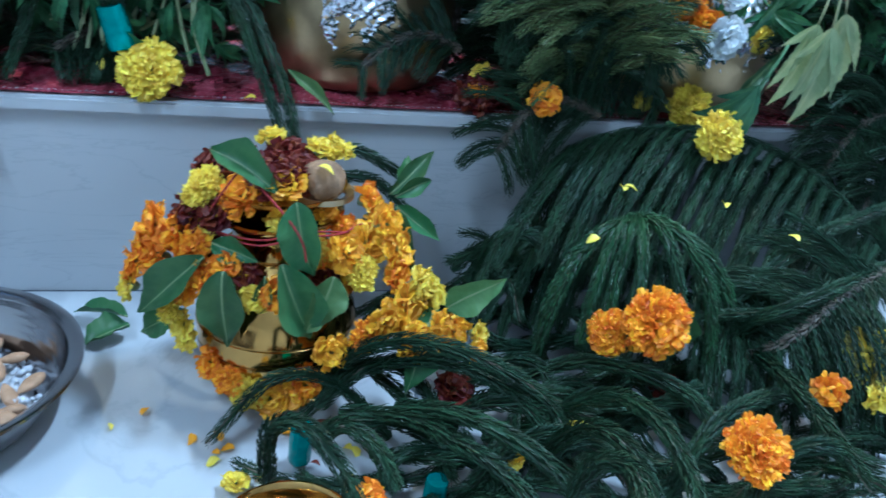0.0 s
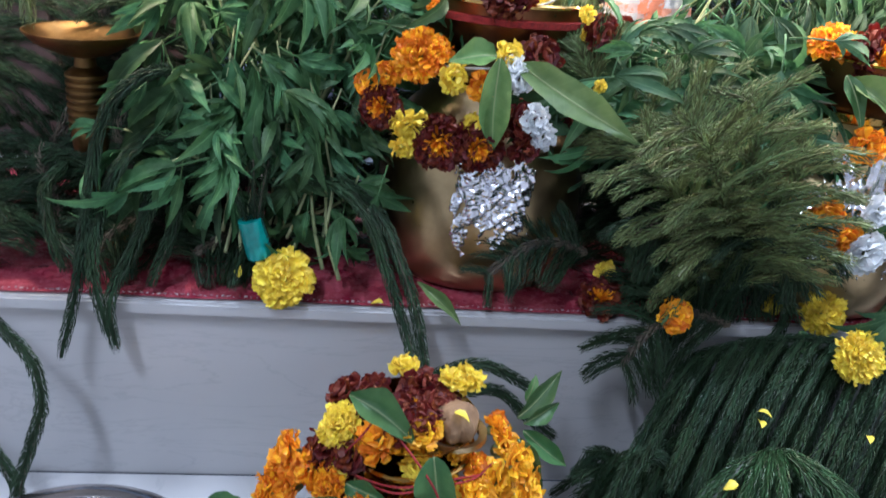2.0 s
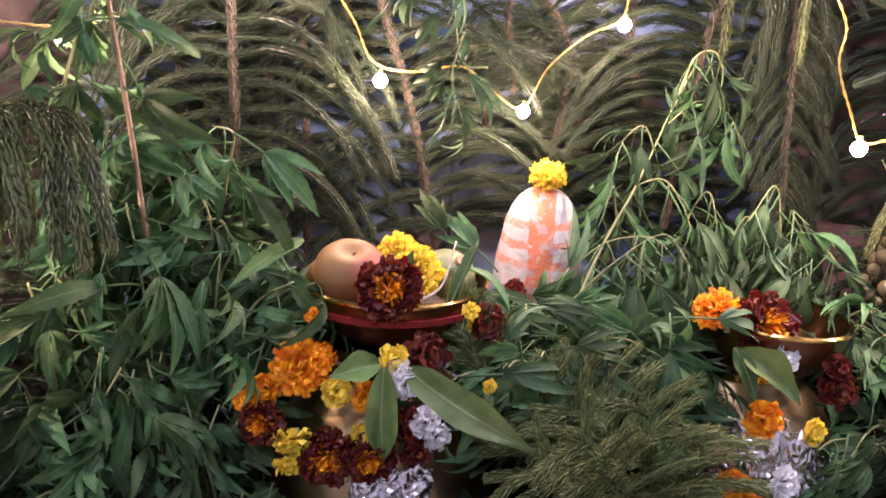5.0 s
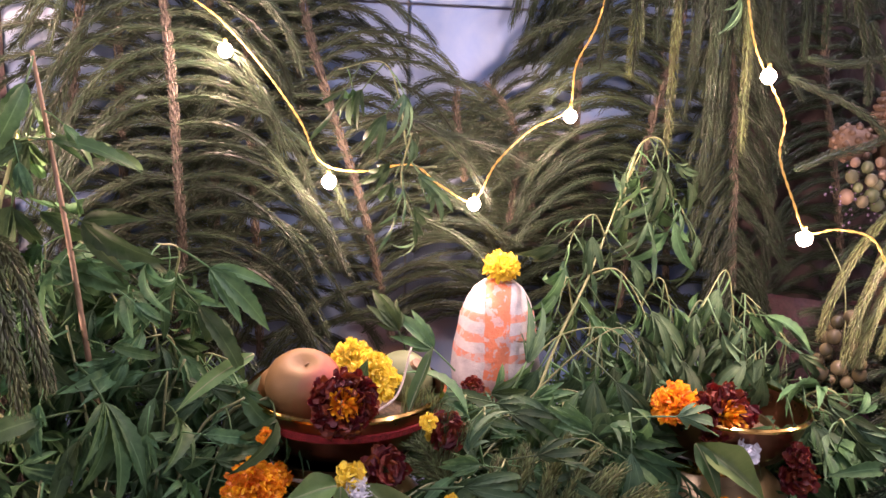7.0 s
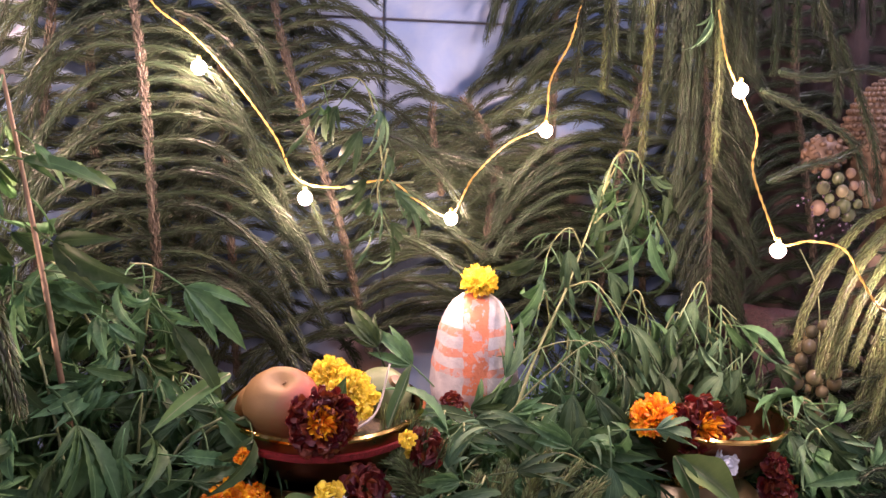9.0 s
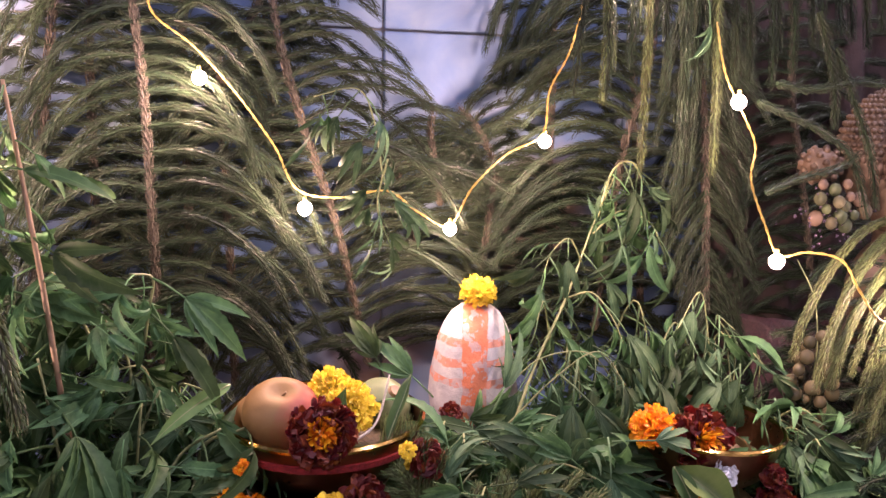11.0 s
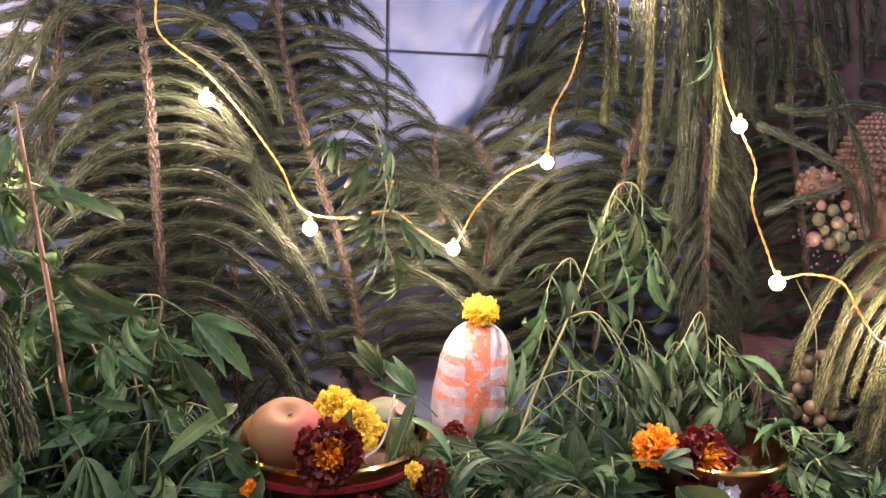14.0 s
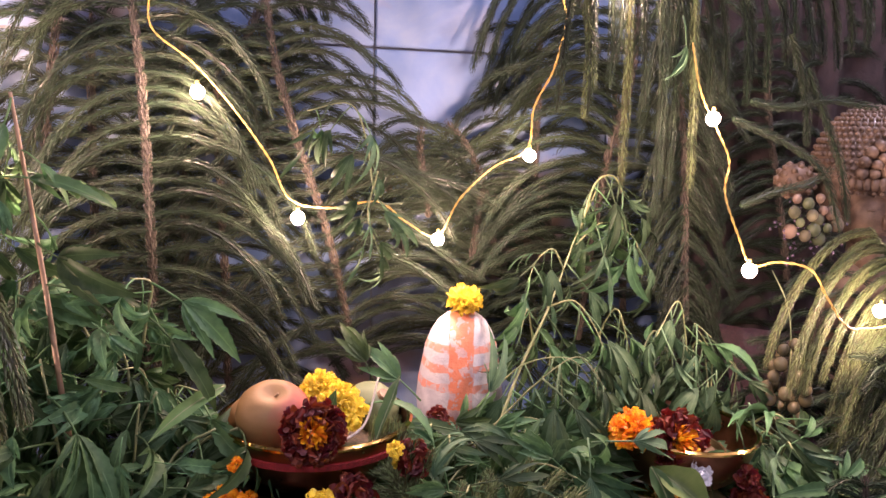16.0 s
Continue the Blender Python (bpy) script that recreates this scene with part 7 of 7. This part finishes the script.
def bead_cluster(name, piece, place, label, cat, mat, spots, r, group):
    root = thing(name, place, label, cat, group)
    bm = bmesh.new()
    bmesh.ops.create_icosphere(bm, subdivisions=2, radius=1.0)
    me = bpy.data.meshes.new(piece)
    bm.to_mesh(me)
    bm.free()
    me.materials.append(mat)
    me.polygons.foreach_set("use_smooth", [True] * len(me.polygons))
    for k, (x, y, z, s) in enumerate(spots):
        shared(piece, me, Matrix.Translation((x, y, z)) @ Matrix.Diagonal((r * s, r * s, r * s * 1.12, 1)), root)
    return root


rng = random.Random(31)
spots = []
for i in range(9):
    z, rad = -0.055 + i * 0.0125, (0.006, 0.011, 0.015, 0.018, 0.020, 0.020, 0.018, 0.014, 0.008)[i]
    for k in range((2, 3, 4, 5, 5, 5, 4, 3, 2)[i]):
        a = k * 6.283 / (2, 3, 4, 5, 5, 5, 4, 3, 2)[i] + i * 0.8
        spots.append((rad * math.cos(a), rad * math.sin(a), z + rng.uniform(-.003, .003), rng.uniform(0.85, 1.1)))
gr = bead_cluster("grape_bunch", "grape", (0.570, 0.800, 0.432), "hanging bunch of glassy pale grapes", "fruit", GRAPE, [(x, y, 1.15 * z, s) for x, y, z, s in spots], 0.0072, "grapes")
tube("stalk", [(0, 0, -0.05), (0.001, 0, 0.0), (0.002, 0, 0.05), (0.010, 0.02, 0.09), (0.02, 0.06, 0.12)], 0.0009, STALK, gr, "", 0.005)
spots = []
for k in range(15):
    a, q = k * 2.4, 0.0078 * math.sqrt(k + 0.3)
    spots.append((1.15 * q * math.cos(a), -0.010 + 0.25 * q + rng.uniform(-.004, .004), 0.95 * q * math.sin(a), rng.choice((0.75, 0.95, 1.0, 1.15))))
bead_cluster("bead_garland", "bead", (0.650, 0.878, 0.606), "garland of pearly beads on maroon sequined cloth", "beads", PEARL, spots, 0.0072, "beads")
spots = [(rng.gauss(0, 0.030), -0.004 + rng.uniform(-.006, .006), rng.gauss(0, 0.018), rng.choice((0.6, 0.9, 1.3))) for k in range(70)]
bead_cluster("sequin_trim", "sequin", (0.640, 0.880, 0.588), "scatter of tiny glittering sequins round the beads", "sequins", GLINT, spots, 0.0014, "beads")
drape = thing("sequin_drape", (0.668, 0.895, STEP_Z + 0.003), "maroon sequined drape behind the beads", "cloth")
V, F = [], []
for j in range(31):
    for i in range(31):
        u, v = i / 30, j / 30
        V.append((-0.050 + 0.15 * u, -0.035 + 0.004 * math.sin(u * 40) + 0.05 * (2 * u - 1) ** 2 + 0.075 * v * v, 0.27 * v))
for j in range(30):
    for i in range(30):
        a = j * 31 + i
        F.append((a, a + 1, a + 32, a + 31))
dr = mesh_ob("fabric", V, F, SEQUIN, drape, "", True)
dr.modifiers.new("thick", "SOLIDIFY").thickness = 0.002

# ---- patterned cloth hung at the far side of the wall ----
hang = thing("wall_cloth", (-0.62, WALL_Y - 0.012, STEP_Z + 0.004), "brown patterned cloth hanging on the tiled wall", "cloth")
V, F = [], []
for j in range(21):
    for i in range(61):
        u, v = i / 60, j / 20
        V.append((-0.5 + 0.90 * u, -0.008 + 0.009 * math.sin(u * 46 + 0.6 * math.sin(v * 3)), 0.9 * v))
for j in range(20):
    for i in range(60):
        a = j * 61 + i
        F.append((a, a + 1, a + 62, a + 61))
hg = mesh_ob("fabric", V, F, BACKCLOTH, hang, "", True)
hg.modifiers.new("thick", "SOLIDIFY").thickness = 0.002


# Added sheet, stands in for the dimness of the wall behind the statue.
dark_backing = thing("wall_cloth", (1.02, WALL_Y - 0.012, STEP_Z + 0.004), "added dark brown sheet darkening the wall behind the statue", "cloth")
V, F = [], []
for j in range(21):
    for i in range(61):
        u, v = i / 60, j / 20
        V.append((-0.42 + 0.62 * u, -0.008 + 0.009 * math.sin(u * 52 + 0.8 * math.sin(v * 4)), 0.9 * v))
for j in range(20):
    for i in range(60):
        a = j * 61 + i
        F.append((a, a + 1, a + 62, a + 61))
backing_mesh = mesh_ob("fabric", V, F, BACKCLOTH, dark_backing, "", True)
backing_mesh.modifiers.new("thick", "SOLIDIFY").thickness = 0.002


# ---- fairy lights ----
def fairy_lights(wires, bulbs):
    root = thing("fairy_lights", wires[0][0], "string of warm fairy lights on twisted yellow wire", "string lights")
    o = Vector(wires[0][0])
    for pts in wires:
        path = smooth_path([Vector(p) - o for p in pts], 0.0015)
        t, u, v = frames_along(path)
        s = np.arange(len(path)) * 0.0015
        for ph in (0, math.pi):
            q = path + 0.00062 * (u * np.cos(s * 330 + ph)[:, None] + v * np.sin(s * 330 + ph)[:, None])
            vv, ff = tube_arrays(q[::2], 0.00058, 5, 1.0)
            mesh_ob("wire", vv, ff, WIRE, root, "", True)
    for p in bulbs:
        q = Vector(p) - o
        c = lathe("socket", [(0.0012, 0.0056), (0.0017, 0.0058), (0.0017, 0.0100), (0.0008, 0.0108)], WIRE, root, "", 12)
        c.location = q
        b = lathe("bulb", [(0.0006, -0.0068), (0.0036, -0.0058), (0.0062, -0.0022), (0.0065, 0.0011), (0.0048, 0.0044), (0.0016, 0.0062)], BULB, c, "glowing warm bulb", 16)
        b.visible_shadow = False
        data = bpy.data.lights.new("fairy_glow", "POINT")
        data.energy, data.color, data.shadow_soft_size = FAIRY, FAIRY_COLOUR, 0.005
        new("fairy_glow", data).location = p


fairy_lights((
    ((-0.053, 0.976, 0.818), (-0.050, 0.971, 0.783), (-0.014, 0.961, 0.753), (0.021, 0.951, 0.713), (0.055, 0.931, 0.664), (0.073, 0.911, 0.626), (0.109, 0.901, 0.618), (0.154, 0.891, 0.625), (0.186, 0.905, 0.604), (0.225, 0.925, 0.586),
     (0.239, 0.896, 0.627), (0.282, 0.919, 0.658), (0.319, 0.919, 0.678), (0.325, 0.919, 0.721), (0.345, 0.919, 0.760), (0.357, 0.919, 0.810), (0.352, 0.910, 0.836), (0.3826, 0.86, 0.8581)),
    ((0.441, 0.816, 0.783), (0.440, 0.796, 0.737), (0.448, 0.776, 0.700), (0.455, 0.766, 0.674), (0.446, 0.756, 0.645), (0.453, 0.741, 0.607), (0.462, 0.732, 0.583), (0.482, 0.721, 0.587), (0.504, 0.706, 0.582), (0.515, 0.696, 0.559), (0.535, 0.691, 0.533), (0.595, 0.725, 0.520), (0.623, 0.720, 0.524)),
    ((-0.241, 0.820, 0.648), (-0.210, 0.820, 0.645), (-0.175, 0.825, 0.644), (-0.156, 0.850, 0.648))),
    ((-0.010, 0.930, 0.724), (0.079, 0.898, 0.609), (0.226, 0.925, 0.583), (0.321, 0.917, 0.671), (0.443, 0.778, 0.712), (0.460, 0.732, 0.578), (0.605, 0.725, 0.537), (-0.172, 0.868, 0.641), (-0.261, 0.755, 0.524), (-0.215, 0.945, 0.770), (0.3826, 0.86, 0.8501)))


# ---- wall tiles ----
def wall_tiles():
    w, h, gap = 0.30, 0.30, 0.003
    me = {}
    x0, z0 = 0.1855, 0.786
    for j in range(-3, 3):
        for i in range(-4, 4):
            a, b = x0 + i * w + gap / 2, z0 + j * h + gap / 2
            ob = slab("tile", (a, WALL_Y, b, a + w - gap, WALL_Y + 0.009, b + h - gap), TILE, wall, 0.0012)


wall_tiles()
